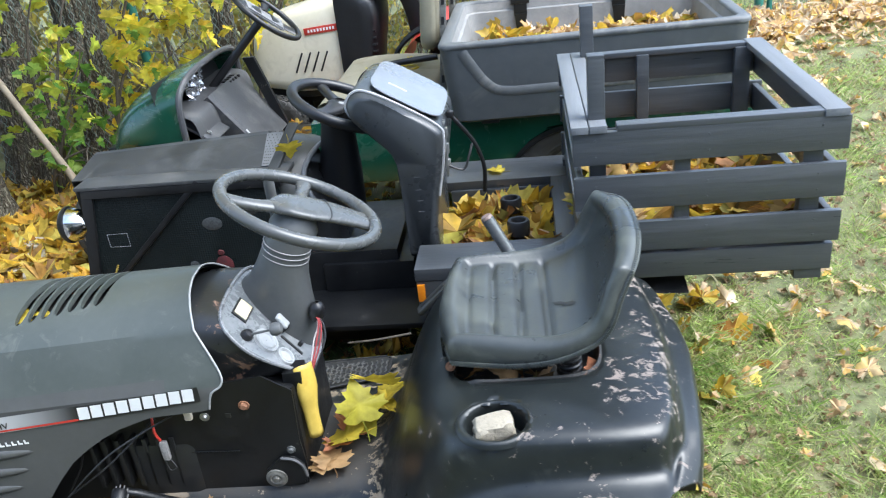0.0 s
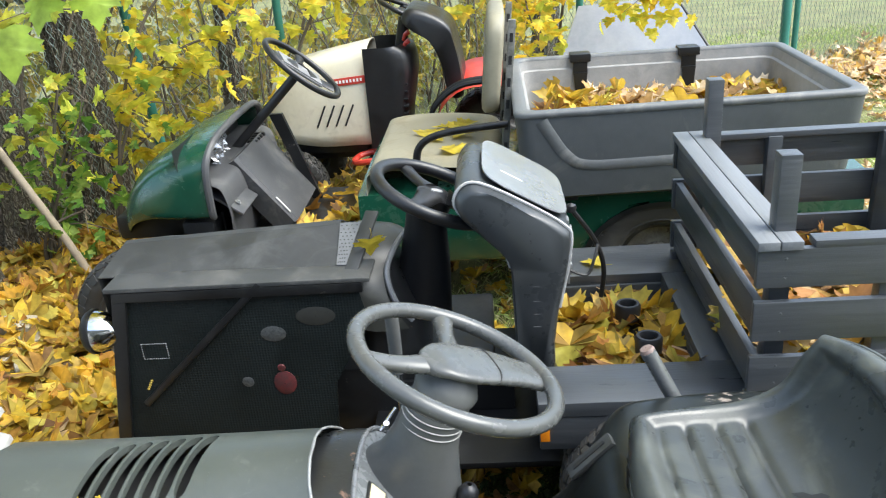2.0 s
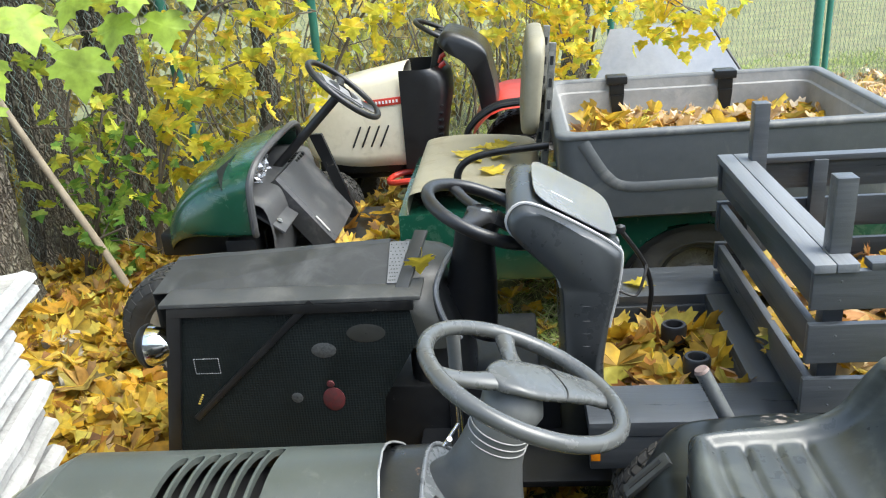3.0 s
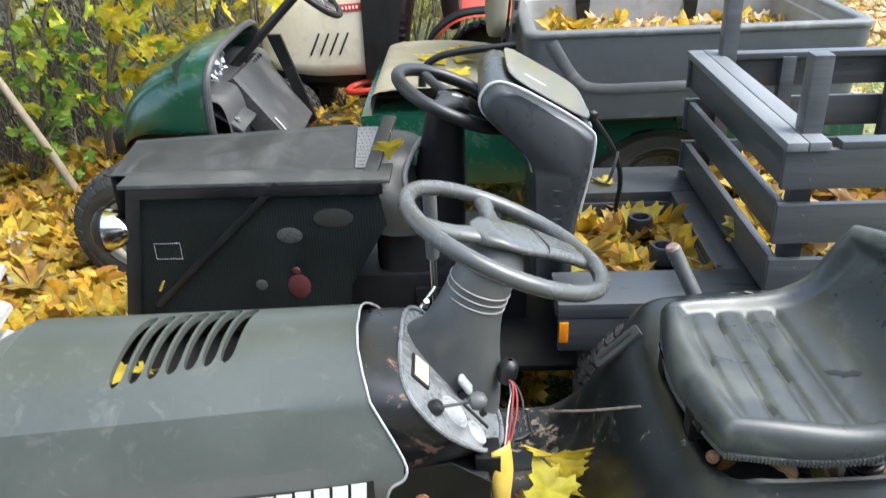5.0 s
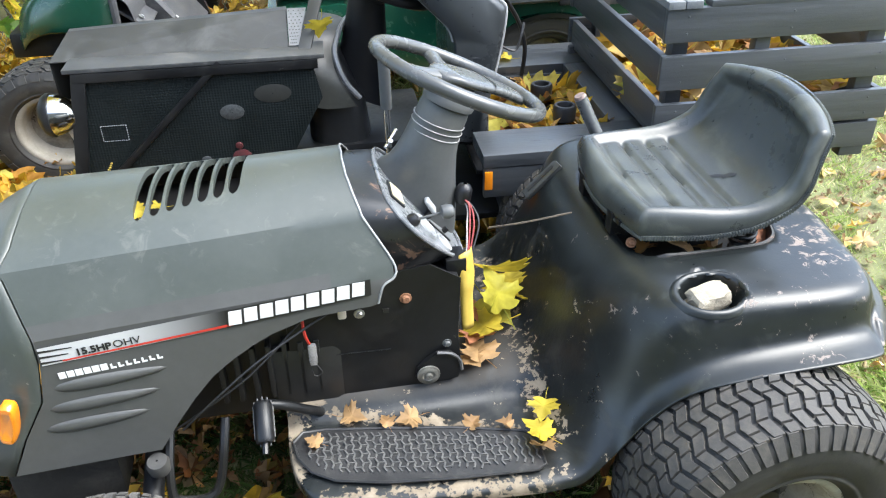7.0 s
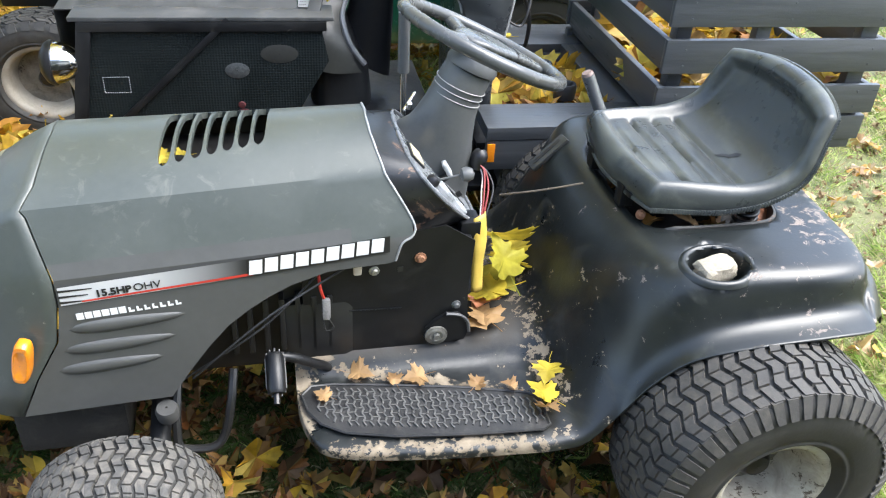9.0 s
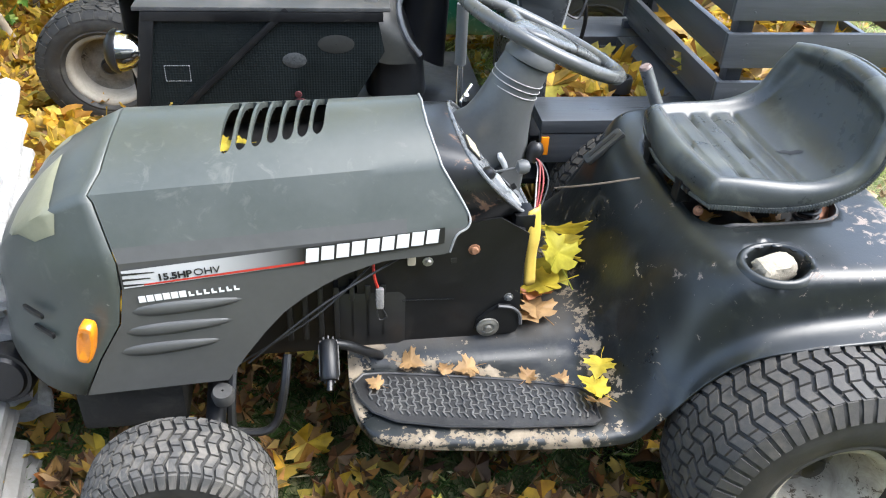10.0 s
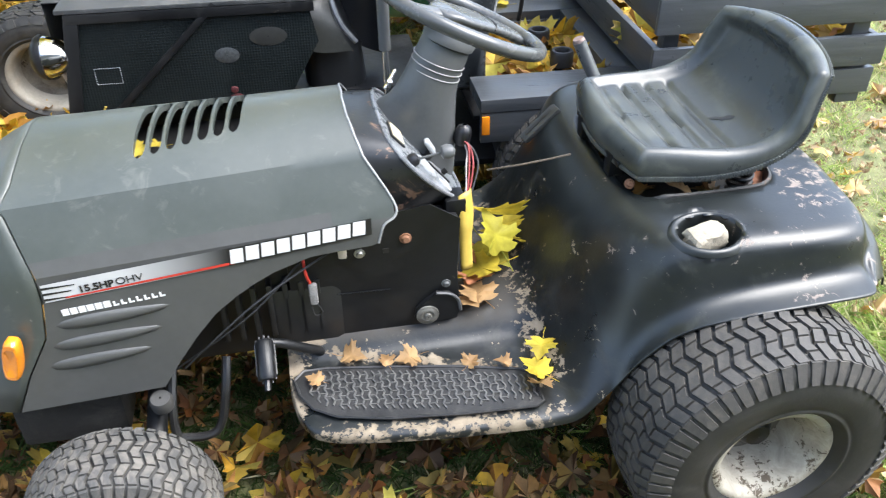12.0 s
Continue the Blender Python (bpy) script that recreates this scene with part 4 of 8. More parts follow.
# frame, deck linkage and cables seen under the hood
bm = boxes((-1.01, -0.11, 0.35, 0.88, 0.012, 0.06), (-1.01, 0.11, 0.35, 0.88, 0.012, 0.06), (-1.30, 0, 0.34, 0.05, 0.25, 0.06), (-0.1, -0.13, 0.30, 0.7, 0.012, 0.07), (-0.1, 0.13, 0.30, 0.7, 0.012, 0.07), (0.05, 0, 0.30, 0.22, 0.22, 0.2))
part("chassis", bm, BLACK, tractor, "black steel chassis rails")
bm = boxes((-1.33, -0.14, 0.27, 0.20, 0.10, 0.15), (-1.36, -0.14, 0.34, 0.10, 0.14, 0.03), bevel=0.012)
part("bumper_bracket", bm, surface("dull_bracket", (0.011, 0.011, 0.010), (0.024, 0.023, 0.020), 16, (0.65, 0.85), bump=0.3, dust=((0.06, 0.055, 0.045), 0.4, 14)), tractor, "dull grey front bracket")
for pts in ([(-0.80, -0.155, 0.57), (-0.95, -0.20, 0.50), (-1.10, -0.20, 0.36)], [(-0.86, -0.15, 0.55), (-0.97, -0.19, 0.46), (-1.12, -0.19, 0.35)], [(-0.90, -0.15, 0.56), (-1.0, -0.17, 0.52), (-1.06, -0.15, 0.42), (-1.10, -0.15, 0.36)]):
    bm = bmesh.new()
    sweep(bm, arc(pts, 8), 0.0023, 6)
    part("control_cable", bm, WIRE, tractor)
bm = bmesh.new()
sweep(bm, arc([(-1.135, -0.15, 0.32), (-1.142, -0.20, 0.26), (-1.142, -0.22, 0.205), (-1.125, -0.22, 0.19), (-1.08, -0.22, 0.188), (-1.055, -0.21, 0.21), (-1.038, -0.19, 0.28), (-1.03, -0.15, 0.33)], 5), 0.009, 8)
part("deck_hanger", bm, INK, tractor, "bent steel deck hanger rod")
bm = bmesh.new()
sweep(bm, [(-1.17, -0.12, 0.28), (-1.17, -0.36, 0.21)], 0.02, 10)
part("front_axle", bm, BLACK, tractor)
bm = bmesh.new()
sweep(bm, [(-1.165, 0.12, 0.28), (-1.17, 0.36, 0.21)], 0.02, 10)
part("front_axle", bm, BLACK, tractor)
bm = bmesh.new()
lathe(bm, [(0.002, 0.0), (0.018, 0.0), (0.022, -0.01), (0.02, -0.03)], 20, pose(-1.15, -0.235, 0.325, 12, 0, 0))
part("spindle_cap", bm, surface("dusty_cap", (0.025, 0.025, 0.024), (0.055, 0.054, 0.05), 20, (0.5, 0.7)), tractor)


# ---- wheels ----
DISC = surface("dirt_caked_disc", (0.10, 0.09, 0.07), (0.24, 0.22, 0.18), 16, (0.6, 0.85), bump=0.4, bump_scale=140, dust=((0.05, 0.042, 0.032), 0.55, 20), chips=((0.05, 0.04, 0.03), 0.55, 45, 0.9))


def tyre_profile(R, W, rim):
    """(radius, across) from the inner bead over the crown to the outer bead."""
    h = R - rim
    half = [(rim, 0.36 * W), (rim + 0.10 * h, 0.43 * W), (rim + 0.17 * h, 0.478 * W), (rim + 0.22 * h, 0.472 * W), (rim + 0.3 * h, 0.487 * W), (rim + 0.52 * h, 0.50 * W), (rim + 0.74 * h, 0.475 * W), (rim + 0.88 * h, 0.43 * W), (rim + 0.95 * h, 0.36 * W), (rim + 0.985 * h, 0.22 * W), (R, 0.0)]
    return [(r, -a) for r, a in half] + [(r, a) for r, a in half[-2::-1]]


def add_wheel(parent, centre, R, W, rim, outer, rubber, lug, paint, count=36, spin=0.0, dish=0.6, name="wheel"):
    """A wheel whose axle lies along y; outer is -1 or 1, the side with the dished rim."""
    m = Matrix.Translation(centre) @ (ROUND if parent is tractor else Matrix.Identity(4)) @ pose(0, 0, 0, 90, 0, 0) @ pose(0, 0, 0, 0, 0, spin)
    prof = tyre_profile(R, W, rim)
    bm = bmesh.new()
    lathe(bm, [(p.x, p.y) for p in arc([(r, a, 0) for r, a in prof], 3)], 64, m)
    tyre = part("tyre", bm, rubber, parent, smooth=60)
    tyre.name = name
    bm = bmesh.new()
    rows = 6 if W > 0.2 else 5
    step = math.tau / count
    span = 0.86 * W / rows
    def wave(a):
        f = ((a / span) % 2.0)
        return 0.24 * (1 - 2 * f if f < 1 else 2 * f - 3)

    for i in range(count):
        shift = 0.5 * span if i % 2 else 0.0
        cuts = [-0.43 * W] + [c for c in [-0.43 * W + shift + span * q for q in range(rows + 1)] if -0.42 * W < c < 0.42 * W] + [0.43 * W]
        for lo_a, hi_a in zip(cuts, cuts[1:]):
            a0, a1 = lo_a + 0.0012, hi_a - 0.0012
            line = [a0] + [q * span for q in range(-8, 9) if a0 < q * span < a1] + [a1]
            out = [(a, wave(a) - 0.37) for a in line] + [(a, wave(a) + 0.37) for a in line[::-1]]
            n, mid, pts = len(out), (a0 + a1) / 2, []
            for lift, k in ((-0.004, 1.0), (0.008, 0.93)):
                for a, t in out:
                    am = mid + (a - mid) * k
                    tt = (i + wave(mid) + (t - wave(mid)) * k) * step
                    r = interp(abs(am), [(0, R), (0.22 * W, rim + 0.985 * (R - rim)), (0.36 * W, rim + 0.95 * (R - rim)), (0.43 * W, rim + 0.88 * (R - rim))]) + lift
                    pts.append(bm.verts.new(m @ Vector((r * math.cos(tt), r * math.sin(tt), am))))
            bm.faces.new(pts[n:])
            for k in range(n):
                bm.faces.new((pts[k], pts[(k + 1) % n], pts[n + (k + 1) % n], pts[n + k]))
    # shoulder ribs
    for s in (-1, 1):
        for i in range(count):
            t = i * step
            pts = []
            for lift, k in ((-0.003, 1.0), (0.0095, 0.86)):
                for f, dt in ((0.0, -0.40), (0.0, 0.40), (1.0, 0.36), (1.0, -0.36)):
                    r = rim + (0.93 - 0.26 * f) * (R - rim)
                    a = s * (interp(r, [(rim + 0.66 * (R - rim), 0.486 * W), (rim + 0.88 * (R - rim), 0.43 * W), (R, 0.34 * W)]) + lift * (1 - 0.45 * f))
                    tt = t + dt * step * k
                    pts.append(bm.verts.new(m @ Vector((r * math.cos(tt), r * math.sin(tt), a))))
            bm.faces.new(pts[4:])
            for k in range(4):
                bm.faces.new((pts[k], pts[(k + 1) % 4], pts[4 + (k + 1) % 4], pts[4 + k]))
    part("tread", bm, lug, tyre, "zigzag turf tread blocks", smooth=0)
    bm = bmesh.new()
    o = -outer  # along the lathe's axis, which points to -y
    d = dish * W
    lathe(bm, [(rim + 0.006, o * 0.36 * W), (rim + 0.012, o * 0.39 * W), (rim + 0.004, o * 0.405 * W), (rim - 0.006, o * 0.39 * W), (rim - 0.014, o * 0.32 * W), (rim - 0.020, o * (0.36 * W - d * 0.6)), (rim - 0.028, o * (0.36 * W - d + 0.004))], 48, m)
    rim_ob = part("rim", bm, paint, tyre, "cream-painted steel rim", smooth=50)
    bm = bmesh.new()
    lathe(bm, [(rim - 0.026, o * (0.36 * W - d + 0.004)), (rim - 0.034, o * (0.36 * W - d)), (rim * 0.55, o * (0.36 * W - d)), (rim * 0.45, o * (0.36 * W - d + 0.012)), (rim * 0.28, o * (0.36 * W - d + 0.014)), (rim * 0.27, o * (0.36 * W - d + 0.04)), (0.002, o * (0.36 * W - d + 0.042))], 48, m)
    part("rim_disc", bm, DISC, tyre, "dirt-caked wheel disc", smooth=50)
    bm = bmesh.new()
    lathe(bm, [(0.001, o * (0.36 * W - d + 0.055)), (0.024, o * (0.36 * W - d + 0.052)), (0.034, o * (0.36 * W - d + 0.040)), (0.036, o * (0.36 * W - d + 0.010))], 16, m)
    part("axle_cap", bm, BLACK, tyre)
    return tyre


add_wheel(tractor, (-0.07, -0.457, 0.262), 0.262, 0.235, 0.112, -1, RUBBER, RUBBER_MID, CREAM, 56, 3, 0.42, "rear_wheel")
add_wheel(tractor, (-0.07, 0.457, 0.262), 0.262, 0.235, 0.112, 1, RUBBER, RUBBER_MID, CREAM, 56, 1, 0.42, "rear_wheel")
add_wheel(tractor, (-1.228, -0.376, 0.173), 0.173, 0.155, 0.083, -1, RUBBER, RUBBER_PALE, CREAM, 52, 2, 0.5, "front_wheel")
add_wheel(tractor, (-1.228, 0.376, 0.173), 0.173, 0.155, 0.083, 1, RUBBER, RUBBER_PALE, CREAM, 52, 2, 0.5, "front_wheel")

# ---- seat ----
SEAT_SPINE = arc([(-0.262, 0, 0.716), (-0.20, 0, 0.722), (-0.12, 0, 0.717), (-0.04, 0, 0.711), (0.008, 0, 0.717), (0.043, 0, 0.744), (0.067, 0, 0.786), (0.089, 0, 0.834), (0.108, 0, 0.886)], 12)
SEAT_STEP = [0.0]
for p, q in zip(SEAT_SPINE, SEAT_SPINE[1:]):
    SEAT_STEP.append(SEAT_STEP[-1] + (q - p).length)
SEAT_LONG = SEAT_STEP[-1]
GROOVES = (0.062, 0.118, 0.174, 0.226)


def spine(u):
    if u <= 0:
        return SEAT_SPINE[0] + Vector((u, 0, -0.05 * u))
    if u >= SEAT_LONG:
        return SEAT_SPINE[-1] + (SEAT_SPINE[-1] - SEAT_SPINE[-4]).normalized() * (u - SEAT_LONG)
    for i in range(1, len(SEAT_STEP)):
        if u <= SEAT_STEP[i]:
            return SEAT_SPINE[i - 1].lerp(SEAT_SPINE[i], (u - SEAT_STEP[i - 1]) / (SEAT_STEP[i] - SEAT_STEP[i - 1]))


def bent(u, q):
    """The spine, its bend drawn out into a long sweep towards the sides."""
    s = 0.010 + 0.060 * q ** 3
    total, out = 0.0, Vector()
    for k in range(-4, 5):
        w = math.exp(-0.5 * (k / 2.0) ** 2)
        out += spine(u + s * k / 2.0) * w
        total += w
    return out / total


def smooth_step(x):
    x = max(0.0, min(1.0, x))
    return x * x * (3 - 2 * x)


def seat_point(a, b):
    e = max(abs(a), abs(b))
    if e > 1e-6:
        f = e / 0.8 * 0.87 if e < 0.8 else 0.87 + 0.13 * math.sin(radians(112) * (e - 0.8) / 0.2)
        f /= e
    else:
        f = 1.0
    th = radians(112) * max(0.0, e - 0.8) / 0.2
    A, B = a * math.sqrt(1 - 0.24 * b * b) * f, b * math.sqrt(1 - 0.24 * a * a) * f
    u = (A + 1) / 2 * SEAT_LONG
    g = u / SEAT_LONG
    w = interp(g, [(0, 0.197), (0.25, 0.204), (0.5, 0.212), (0.75, 0.216), (1.0, 0.205)])
    q = min(1.0, abs(B))
    p = bent(u, q)
    d = (bent(u + 0.006, q) - bent(u - 0.006, q)).normalized()
    n = Vector((-d.z, 0, d.x))
    back = smooth_step((g - 0.62) / 0.25)
    drop = interp(g, [(0, 0.060), (0.3, 0.053), (0.55, 0.040), (1, 0.036)]) * (1 - math.cos(th)) / 1.37
    pad = -0.017 * smooth_step((0.80 - e) / 0.10)
    if e < 0.72 and u < 0.27:
        edge = smooth_step((0.72 - e) / 0.06)
        for gr in GROOVES:
            pad -= 0.011 * math.exp(-abs((u - gr) / 0.0065) ** 1.6) * edge
    p = p + n * (pad - drop)
    p.x -= 0.030 * q ** 3 * back
    p.y = B * w
    p.z += 0.004
    return p


steps = [-1 + 2 * k / 84 for k in range(85)]
bm = bmesh.new()
skin(bm, [[seat_point(a, b) for b in steps] for a in steps])
seat = part("seat", bm, VINYL, tractor, "dark grey ribbed vinyl seat with a small tear", smooth=80)
thicken(seat, 0.008, -1)
# stitched welt round the lower edge
bm = bmesh.new()
edge_line = [seat_point(-1 + k / 20, -1) for k in range(41)] + [seat_point(1, -1 + k / 20) for k in range(1, 41)] + [seat_point(1 - k / 20, 1) for k in range(1, 41)] + [seat_point(-1, 1 - k / 20) for k in range(1, 40)]
sweep(bm, edge_line, 0.0055, 8, closed=True)
part("seat_piping", bm, VINYL, seat, "stitched vinyl edge")
bm = bmesh.new()
for i in range(0, 70):
    for f in (0.0, 0.5):
        box(bm, 0, 0, 0, 0.0028, 0.005, 0.010, Matrix.Translation(edge_line[i].lerp(edge_line[i + 1], f) + Vector((0, -0.0035, 0))))
part("stitching", bm, VINYL, seat, "row of coarse stitches")
bm = bmesh.new()
blob = [(0.034, 0.004), (0.018, 0.012), (0.004, 0.006), (-0.012, 0.010), (-0.030, 0.002), (-0.016, -0.007), (0.0, -0.004), (0.006, -0.014), (0.014, -0.006), (0.030, -0.004)]
for z in (-0.001, 0.0012):
    bm.faces.new([bm.verts.new(seat_point(0.07 + 0.66 * (0.85 * x + 0.55 * y) / 0.22, -0.16 + 0.66 * (0.85 * y - 0.5 * x) / 0.19) + Vector((0, 0, z))) for x, y in blob])
part("tear", bm, INK, seat, "dark tear in the vinyl")
bm = boxes((-0.12, 0, 0.665, 0.26, 0.24, 0.012), (-0.24, -0.08, 0.65, 0.03, 0.03, 0.05), (-0.24, 0.08, 0.65, 0.03, 0.03, 0.05), (-0.10, -0.10, 0.655, 0.06, 0.05, 0.03))
part("seat_bracket", bm, BLACK, tractor, "black seat bracket")
bolt(tractor, pose(-0.235, -0.150, 0.640, 60, 0, 0), 0.007, RUST)
for y in (-0.152, 0.152):
    bm = bmesh.new()
    sweep(bm, [Vector((-0.005 + 0.021 * math.cos(a), y + 0.021 * math.sin(a), 0.578 + 0.0024 * a)) for a in [k * 0.3 for k in range(126)]], 0.0045, 8)
    part("seat_spring", bm, BLACK, tractor, "black coil spring under the seat")
part("seat_frame", boxes((-0.07, -0.10, 0.612, 0.05, 0.05, 0.07), (-0.07, 0.10, 0.612, 0.05, 0.05, 0.07), (0.0, 0, 0.672, 0.05, 0.29, 0.012), bevel=0.006), BLACK, tractor, "black steel seat frame")
bm = bmesh.new()
rings = []
for k, z in ((1.025, 0.630), (1.02, 0.637), (0.995, 0.639), (0.975, 0.634), (0.965, 0.615), (0.95, 0.575), (0.5, 0.574), (0.02, 0.574)):
    ring = []
    for i in range(96):
        a = i * math.tau / 96
        c, s = math.cos(a), math.sin(a)
        x, y = math.copysign(abs(c) ** 0.4, c), math.copysign(abs(s) ** 0.4, s)
        zz = z - 0.030 * max(0.0, -0.62 - x * k) * 2.2 if z > 0.62 else z
        ring.append(Vector((-0.090 + 0.150 * k * x, 0.202 * k * y, zz)))
    rings.append(ring)
skin(bm, rings, closed=True)
part("seat_well", bm, WELL, body, "dark well under the seat", smooth=60)
# slotted lever bracket on the far fender
bm = bmesh.new()
box(bm, 0, 0, 0, 0.11, 0.034, 0.014, pose(-0.295, 0.225, 0.585, 0, -42, 8), bevel=0.006)
quad = part("lever_quadrant", bm, surface("quadrant_plastic", (0.022, 0.024, 0.024), (0.04, 0.042, 0.042), 14, (0.35, 0.5)), tractor, "grey slotted lever quadrant")
bm = bmesh.new()
box(bm, 0, 0, 0.0070, 0.08, 0.009, 0.003, pose(-0.295, 0.225, 0.585, 0, -42, 8))
part("lever_slot", bm, INK, quad)
# pale stone resting in the cup holder
bm = bmesh.new()
bmesh.ops.create_icosphere(bm, subdivisions=3, radius=1.0)
for v in bm.verts:
    q = v.co.copy()
    mx = max(abs(q.x), abs(q.y), abs(q.z))
    q = q.lerp(q / mx * 0.8, 0.75)
    v.co = Vector((q.x * 0.044, q.y * 0.028, q.z * 0.026)) * (1 + 0.14 * noise.noise(v.co * 1.7) + 0.05 * noise.noise(v.co * 5))
single("stone", bm, STONE, AT1 @ pose(-0.152, -0.312, 0.612, 8, -6, 12), "pale rough stone lying in the cup holder", "stone", smooth=30)

# ---- the second mower: boxed-in hood, wooden deck and crate ----
AT2 = pose(-0.104, 2.203, 0, 0, 0, -4.17) @ Matrix.Diagonal((1.011, 0.92, 1, 1))
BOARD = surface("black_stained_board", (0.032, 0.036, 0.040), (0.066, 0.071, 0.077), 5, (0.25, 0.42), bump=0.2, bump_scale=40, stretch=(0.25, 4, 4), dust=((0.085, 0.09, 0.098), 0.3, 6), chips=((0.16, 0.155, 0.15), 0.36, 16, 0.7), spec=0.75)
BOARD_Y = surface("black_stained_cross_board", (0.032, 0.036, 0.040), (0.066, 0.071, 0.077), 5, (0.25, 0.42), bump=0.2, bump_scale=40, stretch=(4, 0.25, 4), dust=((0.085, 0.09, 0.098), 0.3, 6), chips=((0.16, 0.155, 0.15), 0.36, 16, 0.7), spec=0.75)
# paler copy for top rails: sky light on them put into the colour
BOARD_LIT = surface("sky_lit_board", (0.10, 0.108, 0.118), (0.17, 0.18, 0.19), 5, (0.45, 0.7), bump=0.25, bump_scale=40, stretch=(4, 0.25, 4), dust=((0.16, 0.165, 0.17), 0.35, 8))
SHEET = surface("black_sheet_metal", (0.016, 0.018, 0.019), (0.034, 0.036, 0.037), 5, (0.42, 0.58), bump=0.06, bump_scale=60, dust=((0.075, 0.078, 0.076), 0.4, 8))

flatbed = thing("utility_mower", AT2, "riding mower rebuilt with black wooden cargo deck and mesh-sided hood", "riding mower", "riding mowers")
# deck frame of boards round an open well
for r, mt in (((0.24, 0.085, 0.511, 0.485, 0.175, 0.038), BOARD), ((0.26, 0.83, 0.511, 0.52, 0.23, 0.038), BOARD), ((0.455, 0.455, 0.510, 0.105, 0.56, 0.036), BOARD_Y)):
    part("deck_board", boxes(r, bevel=0.003), mt, flatbed)
part("deck_skirt", boxes((0.24, 0.012, 0.445, 0.48, 0.022, 0.09)), BOARD, flatbed)
part("well_wall", boxes((0.235, 0.178, 0.45, 0.36, 0.014, 0.10)), BOARD, flatbed)
part("well_wall", boxes((0.235, 0.708, 0.45, 0.36, 0.014, 0.10)), BOARD, flatbed)
part("well_wall", boxes((0.408, 0.45, 0.45, 0.014, 0.52, 0.10)), BOARD_Y, flatbed)
part("well_floor", boxes((0.22, 0.45, 0.40, 0.42, 0.56, 0.015)), BLACK, flatbed)
for x, y in ((0.292, 0.275), (0.268, 0.47)):
    bm = bmesh.new()
    lathe(bm, [(0.020, 0.50), (0.0335, 0.505), (0.035, 0.545), (0.031, 0.552), (0.024, 0.552), (0.021, 0.546), (0.020, 0.52), (0.001, 0.518)], 28, pose(x, y, 0.0))
    part("deck_peg", bm, PLASTIC, flatbed, "hollow black rubber bump stop")
# crate
crate = thing("cargo_crate", AT2, "black-stained slatted wooden cargo crate on the deck", "crate")
X0, X1, Y0, Y1 = 0.445, 1.105, -0.035, 0.845
for x, y in ((X0 + 0.05, Y0 + 0.03), (X0 + 0.05, Y1 - 0.03)):
    part("corner_post", boxes((x + (0.020 if y < 0.4 else 0.048), y + (0.045 if y < 0.4 else -0.03), 0.79, 0.042, 0.046, 0.60)), BOARD, crate)
for x, y in ((X1 - 0.06, Y0 + 0.04), (X1 - 0.06, Y1 - 0.04), ((X0 + X1) / 2 - 0.05, Y0 + 0.035), ((X0 + X1) / 2 - 0.05, Y1 - 0.035)):
    part("corner_post", boxes((x, y, 0.71, 0.05 if x > 0.9 else 0.04, 0.036, 0.40)), BOARD, crate)
for y in (Y0 + 0.009, Y1 - 0.009):
    for z, h in ((0.862, 0.088), (0.737, 0.093), (0.608, 0.086)):
        part("slat", boxes((((X0 + X1) / 2) + 0.01, y, z, X1 - X0 + 0.012, 0.019, h)), BOARD, crate)
for x in (X0 + 0.009, X1 - 0.009):
    for z, h in ((0.858, 0.08), (0.735, 0.085), (0.606, 0.082)):
        part("slat", boxes((x + (0.012 if x < 0.8 else 0), (Y0 + Y1) / 2, z, 0.019, Y1 - Y0 - 0.045, h)), BOARD_Y, crate)
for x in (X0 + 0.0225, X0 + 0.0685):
    part("top_rail", boxes((x, (Y0 + Y1) / 2, 0.915, 0.044, Y1 - Y0 + 0.015, 0.02)), BOARD_LIT, crate)
part("top_rail", boxes((X1 - 0.02, (Y0 + Y1) / 2, 0.915, 0.058, Y1 - Y0 + 0.01, 0.02)), BOARD_LIT, crate)
for y in (Y0 + 0.022, Y1 - 0.022):
    part("top_rail", boxes(((X0 + X1) / 2 + 0.05, y, 0.913, X1 - X0 - 0.13, 0.045, 0.018)), BOARD, crate)
part("base_board", boxes(((X0 + X1) / 2 + 0.005, Y0 + 0.02, 0.517, X1 - X0, 0.03, 0.075)), BOARD, crate)
part("base_board", boxes(((X0 + X1) / 2 + 0.005, Y1 - 0.02, 0.517, X1 - X0, 0.03, 0.075)), BOARD, crate)
part("crate_floor", boxes(((X0 + X1) / 2 + 0.005, (Y0 + Y1) / 2, 0.552, X1 - X0 - 0.03, Y1 - Y0 - 0.05, 0.018)), BOARD, crate)
part("base_foot", boxes((X1 - 0.05, Y0 + 0.03, 0.465, 0.07, 0.04, 0.03)), BOARD, crate)
for k in range(3):
    for x in (X0 + 0.06, X0 + 0.34, X1 - 0.05):
        for dz in (-0.022, 0.022):
            bolt(crate, pose(x, Y0 - 0.0005, 0.862 - 0.127 * k + dz, 90, 0, 0), 0.0024, BOARD, "screw", 0.0015)
# boxed hood: near side mesh panel in a frame
part("side_frame", boxes((-0.735, 0.268, 0.732, 0.64, 0.02, 0.026), (-0.80, 0.268, 0.265, 0.66, 0.016, 0.03), (0, 0, 0, 0.036, 0.018, 0.50, pose(-1.083, 0.268, 0.495, 0, 10.5, 0)), bevel=0.002), BLACK, flatbed)
bm = bmesh.new()
prism(bm, [(-1.035, 0.72), (-0.43, 0.73), (-0.41, 0.63), (-0.515, 0.45), (-0.53, 0.27), (-1.115, 0.27)], pose(0, 0.276, 0, 90, 0, 0), 0.004)
mesh_m = surface("perforated_sheet", (0.004, 0.0065, 0.0065), (0.009, 0.013, 0.013), 8, (0.5, 0.7), bump=0, spec=0.2)
_nt = mesh_m.node_tree
